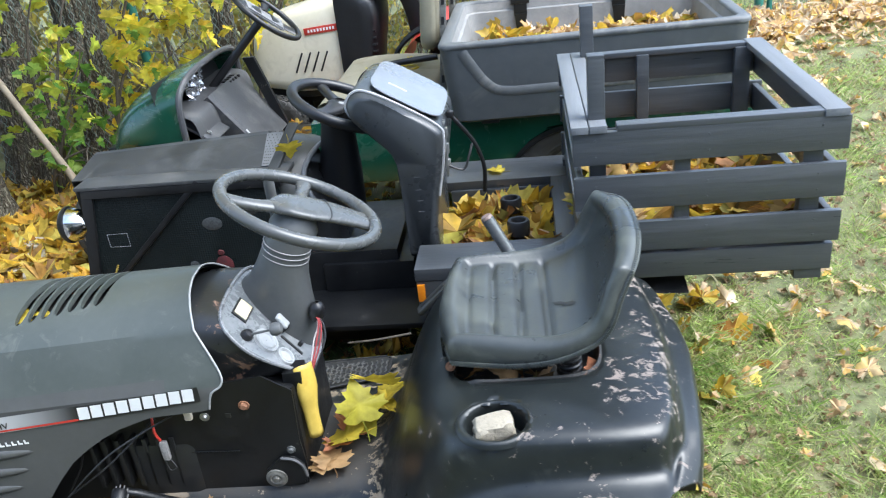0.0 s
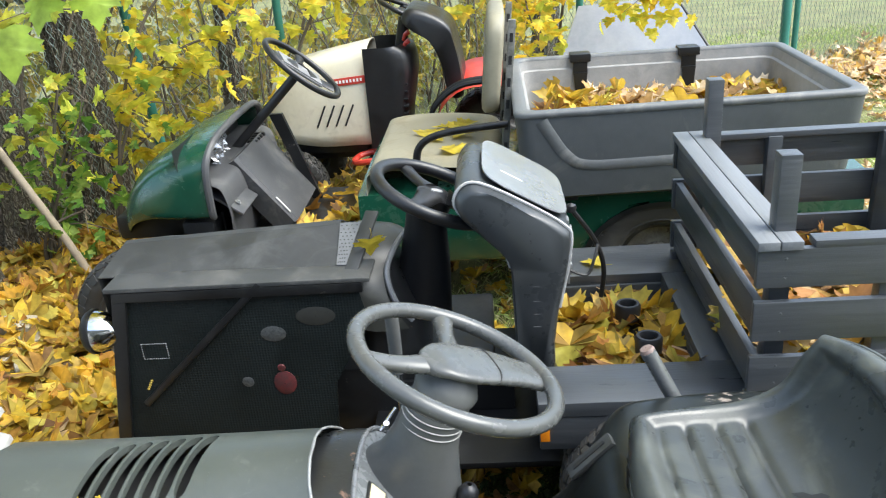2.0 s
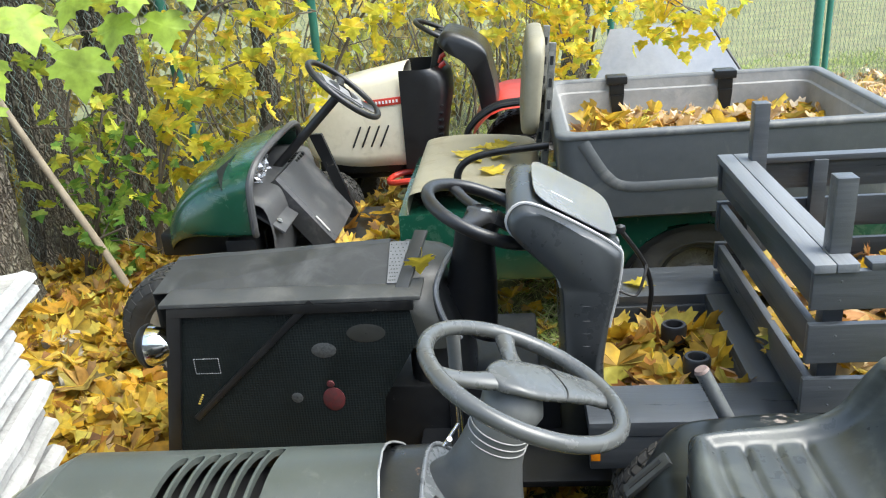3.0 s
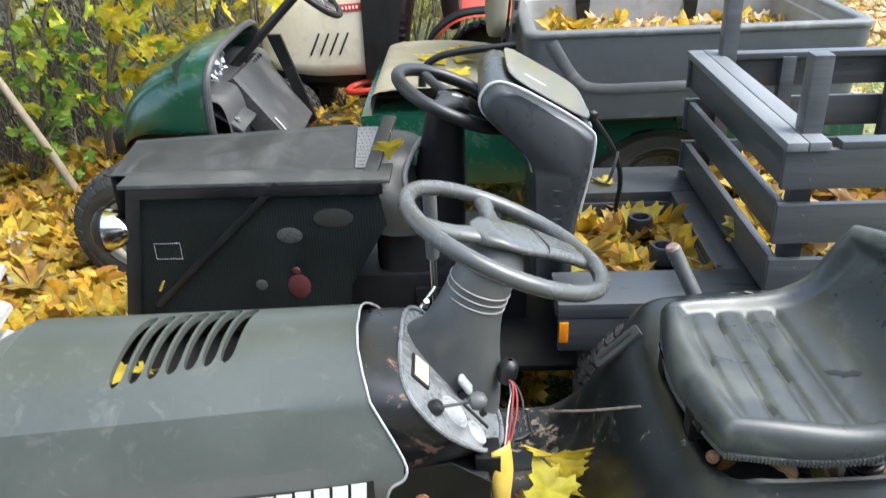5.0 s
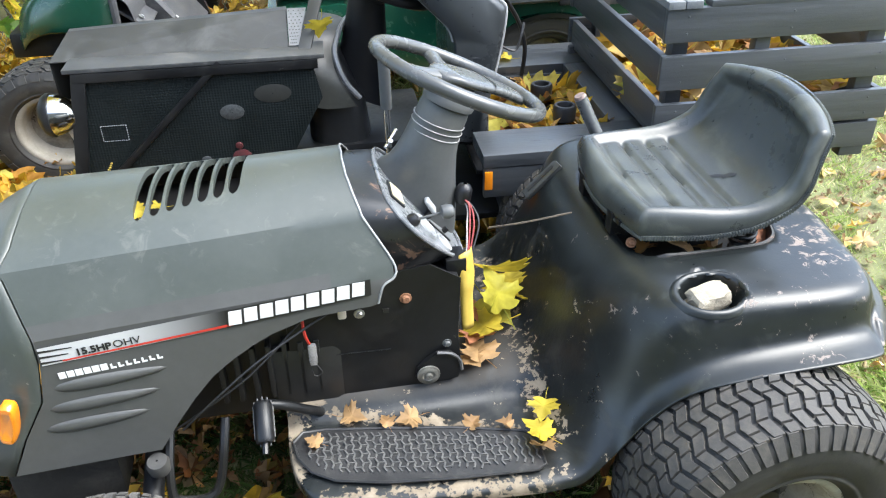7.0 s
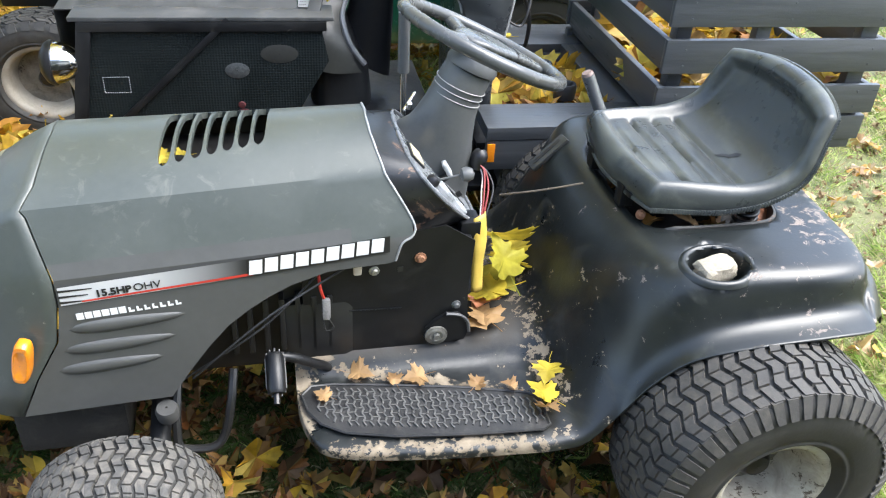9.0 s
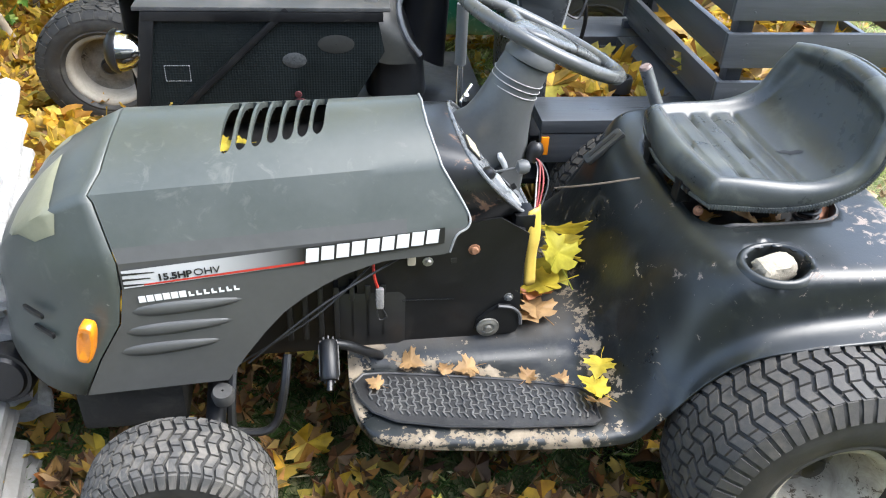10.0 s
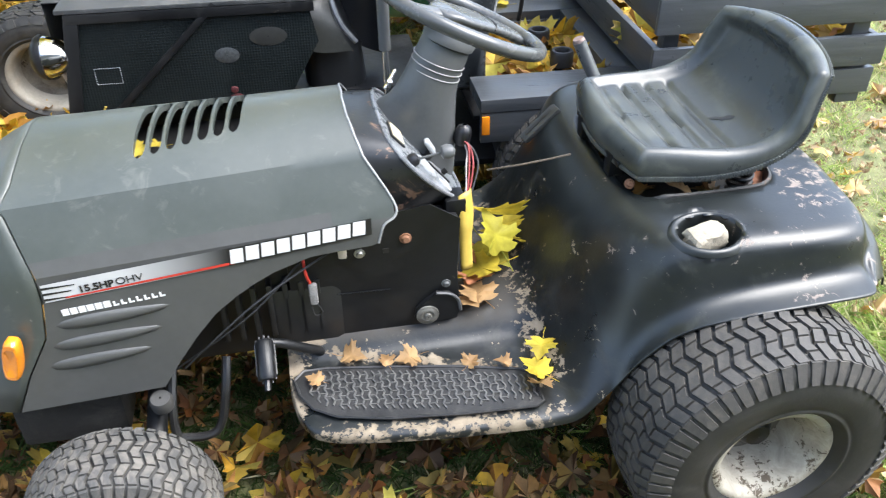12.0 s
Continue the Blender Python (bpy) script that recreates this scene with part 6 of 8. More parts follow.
for x in (0.17, 0.55, 0.95):
    part("bed_notch", boxes((x, -0.02, 0.566, 0.07, 0.05, 0.02), bevel=0.006), BLACK, bed)
# lower body
bm = bmesh.new()
rings = []
for k in range(25):
    x = -0.56 + 1.74 * k / 24
    low = 0.30
    r = 0.275
    d = abs(x - 0.50)
    if d < r:
        low = max(low, 0.24 + math.sqrt(r * r - d * d) * 0.93)
    rings.append([(x, 0.055, low), (x, 0.040, low + 0.02), (x, 0.045, 0.50), (x, 0.06, 0.585), (x, 0.56, 0.60), (x, 1.06, 0.585), (x, 1.075, 0.50), (x, 1.08, low + 0.02), (x, 1.065, low)])
skin(bm, rings)
part("lower_body", bm, GREEN, utv, "dark green lower body panel", smooth=40)
bm = bmesh.new()
skin(bm, [[(0.50 + r * math.cos(a), 0.045 + dy, 0.24 + 0.93 * r * math.sin(a)) for a in [math.pi * q / 18 for q in range(19)]] for r, dy in ((0.290, -0.012), (0.270, -0.014), (0.262, 0.01), (0.262, 0.25))])
part("arch_liner", bm, BLACK, utv)
add_wheel(utv, (0.50, 0.16, 0.27), 0.27, 0.22, 0.135, -1, RUBBER, RUBBER, BLACK, 30, 0, 0.4, "rear_wheel")
add_wheel(utv, (0.50, 0.96, 0.27), 0.27, 0.22, 0.135, 1, RUBBER, RUBBER, BLACK, 30, 0, 0.4, "rear_wheel")
add_wheel(utv, (-1.315, -0.16, 0.242), 0.242, 0.22, 0.134, -1, RUBBER, RUBBER, PALE_RIM, 30, 0, 0.4, "front_wheel")
add_wheel(utv, (-1.315, 1.06, 0.242), 0.242, 0.22, 0.134, 1, RUBBER, RUBBER, PALE_RIM, 30, 0, 0.4, "front_wheel")
# seat bench and back
bm = bmesh.new()
skin(bm, loft([[(-0.52, y, 0.52), (-0.525, y, 0.63), (-0.49, y, 0.675), (-0.30, y, 0.685), (-0.08, y, 0.66), (-0.04, y, 0.60)] for y in (0.06, 0.075, 0.15, 0.55, 0.95, 1.03, 1.045)], 4, 3))
bench = part("bench_seat", bm, TAN, utv, "tan vinyl bench seat with yellow leaves", smooth=60)
bm = bmesh.new()
rings = []
for t, k in ((-0.036, 0.040), (-0.033, 0.018), (-0.024, 0.004), (-0.010, 0.0), (0.012, 0.0), (0.024, 0.006), (0.030, 0.022)):
    ring = []
    for q in range(48):
        a = q * math.tau / 48
        c, d = math.cos(a), math.sin(a)
        y, z = (0.36 - k) * math.copysign(abs(c) ** 0.4, c), (0.20 - k) * math.copysign(abs(d) ** 0.4, d)
        ring.append(Vector((-0.060 + t + 0.10 * z, 0.685 + y, 0.992 + z)))
    rings.append(ring)
skin(bm, rings, closed=True, cap=True)
back_pad = part("seat_back", bm, TAN, utv, "padded tan vinyl seat back with rounded corners", smooth=60)
bm = bmesh.new()
sweep(bm, [(-0.094 + 0.01, 0.34, 1.085), (-0.088, 0.45, 1.087), (-0.088, 0.92, 1.087), (-0.084, 1.03, 1.085)], 0.0035, 6)
part("seam", bm, TAN, back_pad)
# slotted steel uprights behind the pad
for y in (0.375, 1.0):
    bm = bmesh.new()
    box(bm, 0, 0, 0, 0.026, 0.030, 0.56, pose(-0.012, y, 0.885, 0, 5, 0), bevel=0.003)
    post = part("back_post", bm, ZINC, utv, "slotted steel upright behind the seat")
    for k in range(6):
        bm = bmesh.new()
        box(bm, 0, -0.0145, -0.21 + 0.085 * k, 0.012, 0.004, 0.034, pose(-0.012, y, 0.885, 0, 5, 0))
        part("post_slot", bm, INK, post)
bm = bmesh.new()
sweep(bm, arc([(-0.345, 0.09, 0.66), (-0.335, 0.09, 0.745), (-0.29, 0.09, 0.790), (-0.20, 0.09, 0.812), (-0.02, 0.09, 0.828)], 6), 0.014, 10)
part("hip_rail", bm, BLACK, utv, "bent black hip rail")
part("floor_pan", boxes((-0.80, 0.56, 0.335, 0.62, 0.98, 0.03)), BLACK, utv)
part("front_frame", boxes((-1.30, 0.56, 0.46, 0.42, 0.72, 0.10), (-1.16, 0.56, 0.40, 0.12, 0.98, 0.22), bevel=0.015), BLACK, utv, "black steel front frame")
part("sill", boxes((-0.80, 0.075, 0.345, 0.60, 0.07, 0.06), bevel=0.01), GREEN, utv)
# cowl
COWL = [(-1.095, .05, 0.755, 0.815), (-1.15, .045, 0.745, 0.808), (-1.23, .05, 0.72, 0.785), (-1.33, .07, 0.675, 0.74), (-1.41, .11, 0.62, 0.685), (-1.46, .17, 0.57, 0.625), (-1.48, .24, 0.535, 0.57)]
bm = bmesh.new()
secs = []
for x, y0, zs, zt in COWL:
    y1 = 1.12 - y0
    zb = min(zs - 0.09, 0.56)
    secs.append([(x, y0 + 0.01, zb - 0.03), (x, y0, zb), (x, y0 + 0.012, zs - 0.05), (x + 0.01, y0 + 0.06, zs + 0.02), (x + 0.02, y0 + 0.2, zt), (x + 0.035, 0.56, zt + 0.02), (x + 0.02, y1 - 0.2, zt), (x + 0.01, y1 - 0.06, zs + 0.02), (x, y1 - 0.012, zs - 0.05), (x, y1, zb), (x, y1 - 0.01, zb - 0.03)])
crows = loft(secs, 3, 3)
skin(bm, crows)
cowl = part("cowl", bm, GREEN, utv, "rounded dark green front cowl", smooth=60)
thicken(cowl, 0.006)
bm = bmesh.new()
sweep(bm, [p + Vector((0.004, 0, 0.002)) for p in crows[0]], 0.014, 8)
part("cowl_trim", bm, DASHGREY, cowl, "grey rubber trim round the dash opening")
bm = bmesh.new()
ACROSS = (0.07, 0.35, 0.56, 0.8, 1.05)
skin(bm, [[(-1.20, y, 0.80) for y in ACROSS], [(-1.19, y, 0.66) for y in ACROSS]])
part("dash_recess", bm, PLASTIC, utv, "dark recess under the cowl", smooth=20)
bm = bmesh.new()
skin(bm, loft([[(x, y, z + (0.02 if y > 0.5 else 0.0)) for y in ACROSS] for x, z in ((-1.19, 0.665), (-1.12, 0.662), (-1.07, 0.650), (-1.045, 0.62), (-1.03, 0.52), (-1.04, 0.35))], 3, 3))
part("dash_panel", bm, DASHGREY, utv, "dusty grey dash panel", smooth=30)
# raised knee panel with a dark flank, and the shelf beside it
bm = bmesh.new()
rows = []
for f in (0.0, 0.12, 0.5, 0.88, 1.0):
    x, z = -1.055 + 0.20 * f, 0.685 - 0.285 * f
    rows.append([(x - 0.085, 0.40, z - 0.055), (x - 0.012, 0.385, z - 0.010), (x, 0.40, z), (x + 0.006, 0.62, z + 0.004), (x, 0.90, z), (x - 0.012, 0.915, z - 0.010), (x - 0.085, 0.90, z - 0.055)])
skin(bm, rows, closed=True, cap=True)
part("console", bm, DASHGREY, utv, "grey sloping knee panel", smooth=35)
bm = bmesh.new()
box(bm, 0, 0, 0, 0.17, 0.27, 0.012, pose(-1.06, 0.235, 0.575, 0, 38, 0), bevel=0.005)
part("dash_shelf", bm, DASHGREY, utv, "dusty grey side shelf of the dash")
part("label_plate", boxes((0, 0, 0, 0.085, 0.028, 0.004, pose(-0.905, 0.405, 0.468, 0, 55, 0)), bevel=0.001), surface("dull_label", (0.35, 0.35, 0.34), (0.5, 0.5, 0.48), 40), utv, "small pale label")
bolt(utv, pose(-1.02, 0.16, 0.56, 0, 38, 0), 0.008, STEEL)
for k in range(4):
    part("dash_slot", boxes((-1.065, 0.72 + 0.05 * k, 0.672, 0.05, 0.035, 0.02, pose(0, 0, 0)), bevel=0.006), BLACK, utv)
bm = bmesh.new()
rows = []
for i in range(15):
    rows.append([Vector((-1.15 + 0.035 * noise.noise(Vector((i * 0.55, j * 0.55, 3.0))) + 0.02 * (i % 2), 0.36 + 0.016 * i, 0.672 + 0.012 * j + 0.02 * noise.noise(Vector((i * 0.8, j * 0.8, 9.0))))) for j in range(10)])
skin(bm, rows)
foil = part("crumpled_foil", bm, surface("silver_foil", (0.30, 0.30, 0.31), (0.62, 0.62, 0.63), 30, (0.15, 0.35), metal=0.85, bump=0.3, bump_scale=80), utv, "crumpled silver foil behind the steering column", smooth=0)
thicken(foil, 0.002)
bm = bmesh.new()
prism(bm, [(-0.02, 0), (0.035, 0), (0.16, -0.42), (0.12, -0.42)], Matrix.Translation((-0.99, 0.90, 0.76)) @ pose(0, 0, 0, 90, 0, 0), 0.03)
part("dash_strut", bm, BLACK, utv)
bm = bmesh.new()
sweep(bm, [(-1.165, 0.62, 0.615), (-0.82, 0.62, 0.972)], 0.019, 12)
part("steering_column", bm, PLASTIC, utv, "slim black steering column")
SW = Matrix.Translation((-0.795, 0.62, 0.995)) @ pose(0, 0, 0, 0, 44, 0) @ pose(0, 0, 0, 0, 0, 25)
bm = bmesh.new()
sweep(bm, [SW @ Vector((0.172 * math.cos(a), 0.172 * math.sin(a), 0)) for a in [k * math.tau / 56 for k in range(56)]], 0.0125, 12, closed=True)
wheel = part("steering_wheel", bm, PLASTIC, utv, "large thin black steering wheel")
bm = bmesh.new()
prism(bm, [(-0.10, -0.05), (0.09, -0.06), (0.10, 0.05), (-0.11, 0.055)], SW @ Matrix.Translation((0, 0, -0.016)), 0.016, 0.006)
part("hub", bm, surface("dusty_hub", (0.14, 0.14, 0.145), (0.22, 0.22, 0.22), 12, (0.4, 0.55)), wheel, "dusty grey hub plate")
spoke(0, 0.04, 0.03, 0.008, PLASTIC)
spoke(180, 0.04, 0.03, 0.008, PLASTIC)
spoke(80, 0.02, 0.016, 0.008, PLASTIC)

# ---- beige tractor at the back ----
AT4 = pose(-0.14, 5.13, 0, 0, 0, -5.0) @ Matrix.Diagonal((0.94, 0.94, 1, 1))
old = thing("garden_tractor", AT4, "old beige garden tractor with black dash and red fenders", "garden tractor", "riding mowers")
bm = bmesh.new()
secs = []
for x, w, zt, zb in ((-0.50, 0.20, 0.915, 0.38), (-0.62, 0.20, 0.895, 0.38), (-0.80, 0.20, 0.865, 0.38), (-0.95, 0.195, 0.83, 0.40), (-1.05, 0.18, 0.78, 0.42), (-1.10, 0.15, 0.70, 0.46), (-1.12, 0.12, 0.60, 0.50)):
    secs.append([(x, -w, zb), (x, -w - 0.004, (zb + zt) / 2), (x, -w + 0.01, zt - 0.06), (x, -w + 0.06, zt - 0.012), (x, 0, zt), (x, w - 0.06, zt - 0.012), (x, w - 0.01, zt - 0.06), (x, w + 0.004, (zb + zt) / 2), (x, w, zb)])
skin(bm, loft(secs, 3, 3))
hood4 = part("hood", bm, BEIGE, old, "beige steel hood with dark slots", smooth=50)
thicken(hood4, 0.005)
for k in range(4):
    bm = bmesh.new()
    box(bm, 0, 0, 0, 0.010, 0.012, 0.13, pose(-0.80 + 0.055 * k, -0.205, 0.55, 0, 27, 0), bevel=0.003)
    part("hood_slot", bm, INK, hood4)
bm = bmesh.new()
box(bm, 0, 0, 0, 0.22, 0.004, 0.040, pose(-0.625, -0.2065, 0.735, 0, -4, 0), bevel=0.001)
part("side_badge", bm, RED, hood4, "red printed badge")
for k in range(9):
    part("badge_bar", boxes((-0.705 + 0.020 * k, -0.2092, 0.7295 + 0.0014 * k, 0.011, 0.002, 0.016), bevel=0), WHITE, hood4, smooth=0)
part("engine", boxes((-0.80, 0, 0.40, 0.5, 0.34, 0.14), bevel=0.02), BLACK, old)
bm = bmesh.new()
skin(bm, loft([[(-0.52, -0.22, z), (-0.36 + o, -0.22, z), (-0.30 + o, -0.10, z), (-0.30 + o, 0.10, z), (-0.36 + o, 0.22, z), (-0.52, 0.22, z)] for z, o in ((0.36, 0.0), (0.55, 0.02), (0.75, 0.06), (0.86, 0.05), (0.90, 0.0))], 3, 3))
part("dash_tower", bm, PLASTIC, old, "black plastic dash tower", smooth=50)
for k in range(8):
    part("tower_rib", boxes((-0.31 + 0.002 * k, -0.16, 0.42 + 0.04 * k, 0.03, 0.10, 0.012), bevel=0.004), PLASTIC, old)
bm = bmesh.new()
sweep(bm, [(-0.47 + 0.15 * math.copysign(abs(math.cos(a)) ** 0.7, math.cos(a)), -0.27 + 0.10 * math.copysign(abs(math.sin(a)) ** 0.7, math.sin(a)), 0.335 + 0.02 * math.cos(a)) for a in [k * math.tau / 40 for k in range(40)]], 0.017, 8, closed=True)
part("foot_hoop", bm, RED, old, "red footrest hoop")
for y, z in ((-0.09, 0.91), (-0.13, 0.87)):
    bm = bmesh.new()
    sweep(bm, [(-0.30, y, z), (-0.285, y, z + 0.03), (-0.26, y, z + 0.045)], [0.008, 0.012, 0.014], 8)
    part("red_knob", bm, RED, old, "red control knob")
bm = bmesh.new()
sweep(bm, [(-0.33, 0.0, 0.85), (-0.29, 0.0, 1.02)], 0.035, 12)
part("steering_column", bm, PLASTIC, old)
SW = Matrix.Translation((-0.285, 0.0, 1.06)) @ pose(0, 0, 0, 0, 25, 0)
bm = bmesh.new()
sweep(bm, [SW @ Vector((0.155 * math.cos(a), 0.155 * math.sin(a), 0)) for a in [k * math.tau / 40 for k in range(40)]], 0.014, 10, closed=True)
wheel = part("steering_wheel", bm, PLASTIC, old)
spoke(90, 0.03, 0.02, 0.01, PLASTIC)
spoke(-90, 0.03, 0.02, 0.01, PLASTIC)
bm = bmesh.new()
prof = [(-0.02, 0.60), (-0.06, 0.64), (-0.09, 0.80), (-0.15, 0.92), (-0.27, 1.00), (-0.29, 1.04), (-0.24, 1.085), (-0.12, 1.05), (-0.03, 0.99), (0.0, 0.90), (0.03, 0.75), (0.03, 0.62)]
line = arc([(x, 0, z) for x, z in prof + prof[:1]], 3)[:-1]
skin(bm, [[(c.x * k - 0.03 * (1 - k), y, 0.85 + (c.z - 0.85) * k) for c in line] for y, k in ((-0.22, 0.85), (-0.205, 0.97), (-0.17, 1.0), (0.17, 1.0), (0.205, 0.97), (0.22, 0.85))], closed=True, cap=True)
part("folded_seat", bm, PLASTIC, old, "folded black seat", smooth=60)
bm = bmesh.new()
skin(bm, loft([[(-0.14, y, 0.45), (-0.10, y, 0.58), (0.0, y, 0.68), (0.15, y, 0.71), (0.35, y, 0.68), (0.45, y, 0.55)] for y in (-0.42, -0.40, -0.33, 0.0, 0.33, 0.40, 0.42)], 3, 3))
part("fender", bm, RED, old, "red rear fender", smooth=60)
for y in (-0.44, -0.36):
    bm = bmesh.new()
    sweep(bm, arc([(-0.18, y, 0.46), (-0.12, y, 0.62), (0.02, y, 0.72), (0.2, y, 0.74)], 5), 0.014, 8)
    part("fender_rail", bm, BLACK, old)
part("floor_pan", boxes((-0.30, 0, 0.30, 0.5, 0.7, 0.02), (-0.5, 0, 0.33, 1.1, 0.24, 0.08), bevel=0.005), BLACK, old)
for s in (-1, 1):
    add_wheel(old, (0.18, 0.36 * s, 0.27), 0.27, 0.22, 0.12, s, RUBBER, RUBBER, CREAM, 28, 0, 0.4, "rear_wheel")
    add_wheel(old, (-0.98, 0.30 * s, 0.19), 0.19, 0.14, 0.085, s, RUBBER, RUBBER, CREAM, 28, 0, 0.4, "front_wheel")

# ---- stacked boards, fence, trees ----
STACK = surface("weathered_white_board", (0.26, 0.26, 0.25), (0.45, 0.45, 0.435), 9, (0.6, 0.8), bump=0.7, bump_scale=70, dust=((0.15, 0.145, 0.13), 0.45, 14), island=0.12)
STACK_LOW = surface("dirty_board", (0.13, 0.13, 0.125), (0.22, 0.22, 0.21), 6, (0.65, 0.85), bump=0.5, bump_scale=70, dust=((0.14, 0.13, 0.11), 0.45, 10))
def boards(stack, n, y_near, y_far, back_step, material, thick=0.042, far_step=0.0, z=0.0):
    for k in range(n):
        t = thick + 0.006 * rng.random()
        back = back_step * k + 0.045 * rng.random()
        y0, y1 = y_near + 0.05 * rng.random(), y_far - far_step * k + 0.05 * rng.random()
        bm = bmesh.new()
        m = 24
        wave = [(-1.0 + (1.0 - back) * i / m, 0.006 * math.sin(i * 1.9)) for i in range(m + 1)]
        lo = list(wave)
        hi = [(x, t * 0.90 + dz) for x, dz in wave]
        lo[-1], hi[-1] = (lo[-1][0] - 0.022, lo[-1][1] + 0.003), (hi[-1][0] - 0.022, hi[-1][1] - 0.003)
        mid = [(wave[-1][0] + 0.006, t * 0.3), (wave[-1][0] + 0.003, t * 0.65)]
        outline = lo + mid + hi[::-1]
        rows = []
        for j in range(9):
            y = y0 + (y1 - y0) * j / 8
            jig = 0.007 * rng.random()
            rows.append([(x + (jig if m - 2 < i < m + 6 else 0), y, z + dz + 0.003 * math.sin(y * 5 + k)) for i, (x, dz) in enumerate(outline)])
        skin(bm, rows, closed=True, cap=True)
        part("board", bm, material, stack, smooth=30)
        z += t
    return z


stack = thing("board_stack", pose(-1.415, 2.067, 0, 0, 0, 8), "tall stack of weathered white corrugated boards", "board stack", "stacked boards")
z = boards(stack, 17, -0.32, 0.375, 0.001, STACK, 0.042)
z = boards(stack, 2, -0.30, 0.56, 0.03, STACK, 0.034, 0.0, z)
pile = thing("board_stack", pose(-1.35, 1.40, 0, 0, 0, 4), "low stack of grey dirty boards beside the nose", "board stack", "stacked boards")
boards(pile, 5, -0.4, 0.24, 0.012, STACK_LOW, 0.036)
tin = thing("yellow_tin", pose(-1.715, 2.50, z + 0.003, 0, 0, 22), "rust-edged yellow tin on the board stack", "tin")
TIN_YELLOW = surface("faded_yellow_tin", (0.55, 0.34, 0.05), (0.74, 0.50, 0.12), 10, (0.35, 0.5), chips=((0.3, 0.12, 0.05), 0.45, 20, 0.8))
part("tin_body", boxes((0, 0, 0.078, 0.15, 0.13, 0.156), bevel=0.006), TIN_YELLOW, tin)
part("tin_lid", boxes((0, 0, 0.161, 0.156, 0.136, 0.010), bevel=0.003), surface("rusty_lid", (0.22, 0.09, 0.04), (0.36, 0.17, 0.08), 20, (0.6, 0.8)), tin, "rust-brown lid")
part("tin_label", boxes((-0.01, -0.066, 0.08, 0.11, 0.003, 0.12), bevel=0.001), surface("pale_tin_label", (0.62, 0.58, 0.46), (0.75, 0.72, 0.6), 20, (0.4, 0.6)), tin, "pale label panel")
part("tin_rib", boxes((0.0765, 0, 0.085, 0.003, 0.07, 0.11), bevel=0.001), TIN_YELLOW, tin)
engine = thing("old_engine", pose(-1.41, 1.70, 0.195, 0, 0, -35), "dark dismantled small engine with a round flywheel", "engine")
bm = bmesh.new()
lathe(bm, [(0.001, 0.03), (0.045, 0.03), (0.05, 0.022), (0.058, 0.022), (0.062, 0.012), (0.062, -0.02), (0.04, -0.03)], 30, pose(0.03, -0.02, 0.075, 80, 0, 30))
part("flywheel", bm, PLASTIC, engine, "round black flywheel")
part("crankcase", boxes((-0.04, 0.03, 0.045, 0.10, 0.09, 0.09), bevel=0.012), BLACK, engine)
can = thing("fuel_can", pose(-1.375, 1.93, 0, 0, 0, 20), "dull red metal fuel can by the tractor's nose", "fuel can")
CAN = surface("dull_red_can", (0.20, 0.018, 0.018), (0.30, 0.03, 0.028), 8, (0.4, 0.6), dust=((0.2, 0.1, 0.08), 0.3, 12))
part("can_body", boxes((0, 0, 0.09, 0.07, 0.10, 0.18), bevel=0.016), CAN, can)
bm = bmesh.new()
sweep(bm, arc([(0, -0.03, 0.178), (0, -0.025, 0.20), (0, 0.025, 0.20), (0, 0.03, 0.178)], 4), 0.006, 8)
part("handle", bm, CAN, can)

# grey sheet leaning beyond the utility vehicle
BLADE = pose(1.08, 5.80, 0.22, 62, 0, -8)
blade = thing("steel_blade", BLADE, "grey-blue steel blade panel leaning behind the vehicle", "blade")
bm = bmesh.new()
prism(bm, [(-0.50, 0.0), (0.62, 0.0), (0.20, 0.75), (-0.42, 0.72), (-0.55, 0.35)], Matrix.Identity(4), 0.02, 0.004)
part("panel", bm, surface("grey_blue_steel", (0.20, 0.215, 0.25), (0.30, 0.315, 0.35), 3, (0.35, 0.5), metal=0.2, bump=0.08, bump_scale=60), blade)
bm = bmesh.new()
sweep(bm, [(0.625, 0.0, 0.008), (0.205, 0.752, 0.008)], 0.013, 8)
part("edge_bar", bm, BLACK, blade, "dark bar along the panel's edge")

# chain-link fence
def yard(x, y):
    """A place along the overgrown fence, in the plan of the yard."""
    return 0.926 * x + 0.004 * y - 0.15, 0.043 * x + 0.85 * y + 0.508


POSTGREEN = surface("green_post_paint", (0.02, 0.13, 0.10), (0.05, 0.20, 0.16), 6, (0.35, 0.5), bump=0.05)
GALV = surface("galvanised_wire", (0.10, 0.14, 0.12), (0.2, 0.24, 0.21), 20, (0.45, 0.6), metal=0.3, bump=0)
fence = thing("chain_link_fence", Matrix.Identity(4), "green-posted chain-link fence along the yard", "fence")
FLINE = [Vector((*yard(x, y), 0)) for x, y in ((-4.6, 3.9), (-1.79, 5.42), (-1.10, 5.80), (2.96, 7.95), (7.5, 10.2))]


def fence_at(d):
    for a, b in zip(FLINE, FLINE[1:]):
        l = (b - a).length
        if d <= l:
            return a.lerp(b, d / l)
        d -= l
    return FLINE[-1]


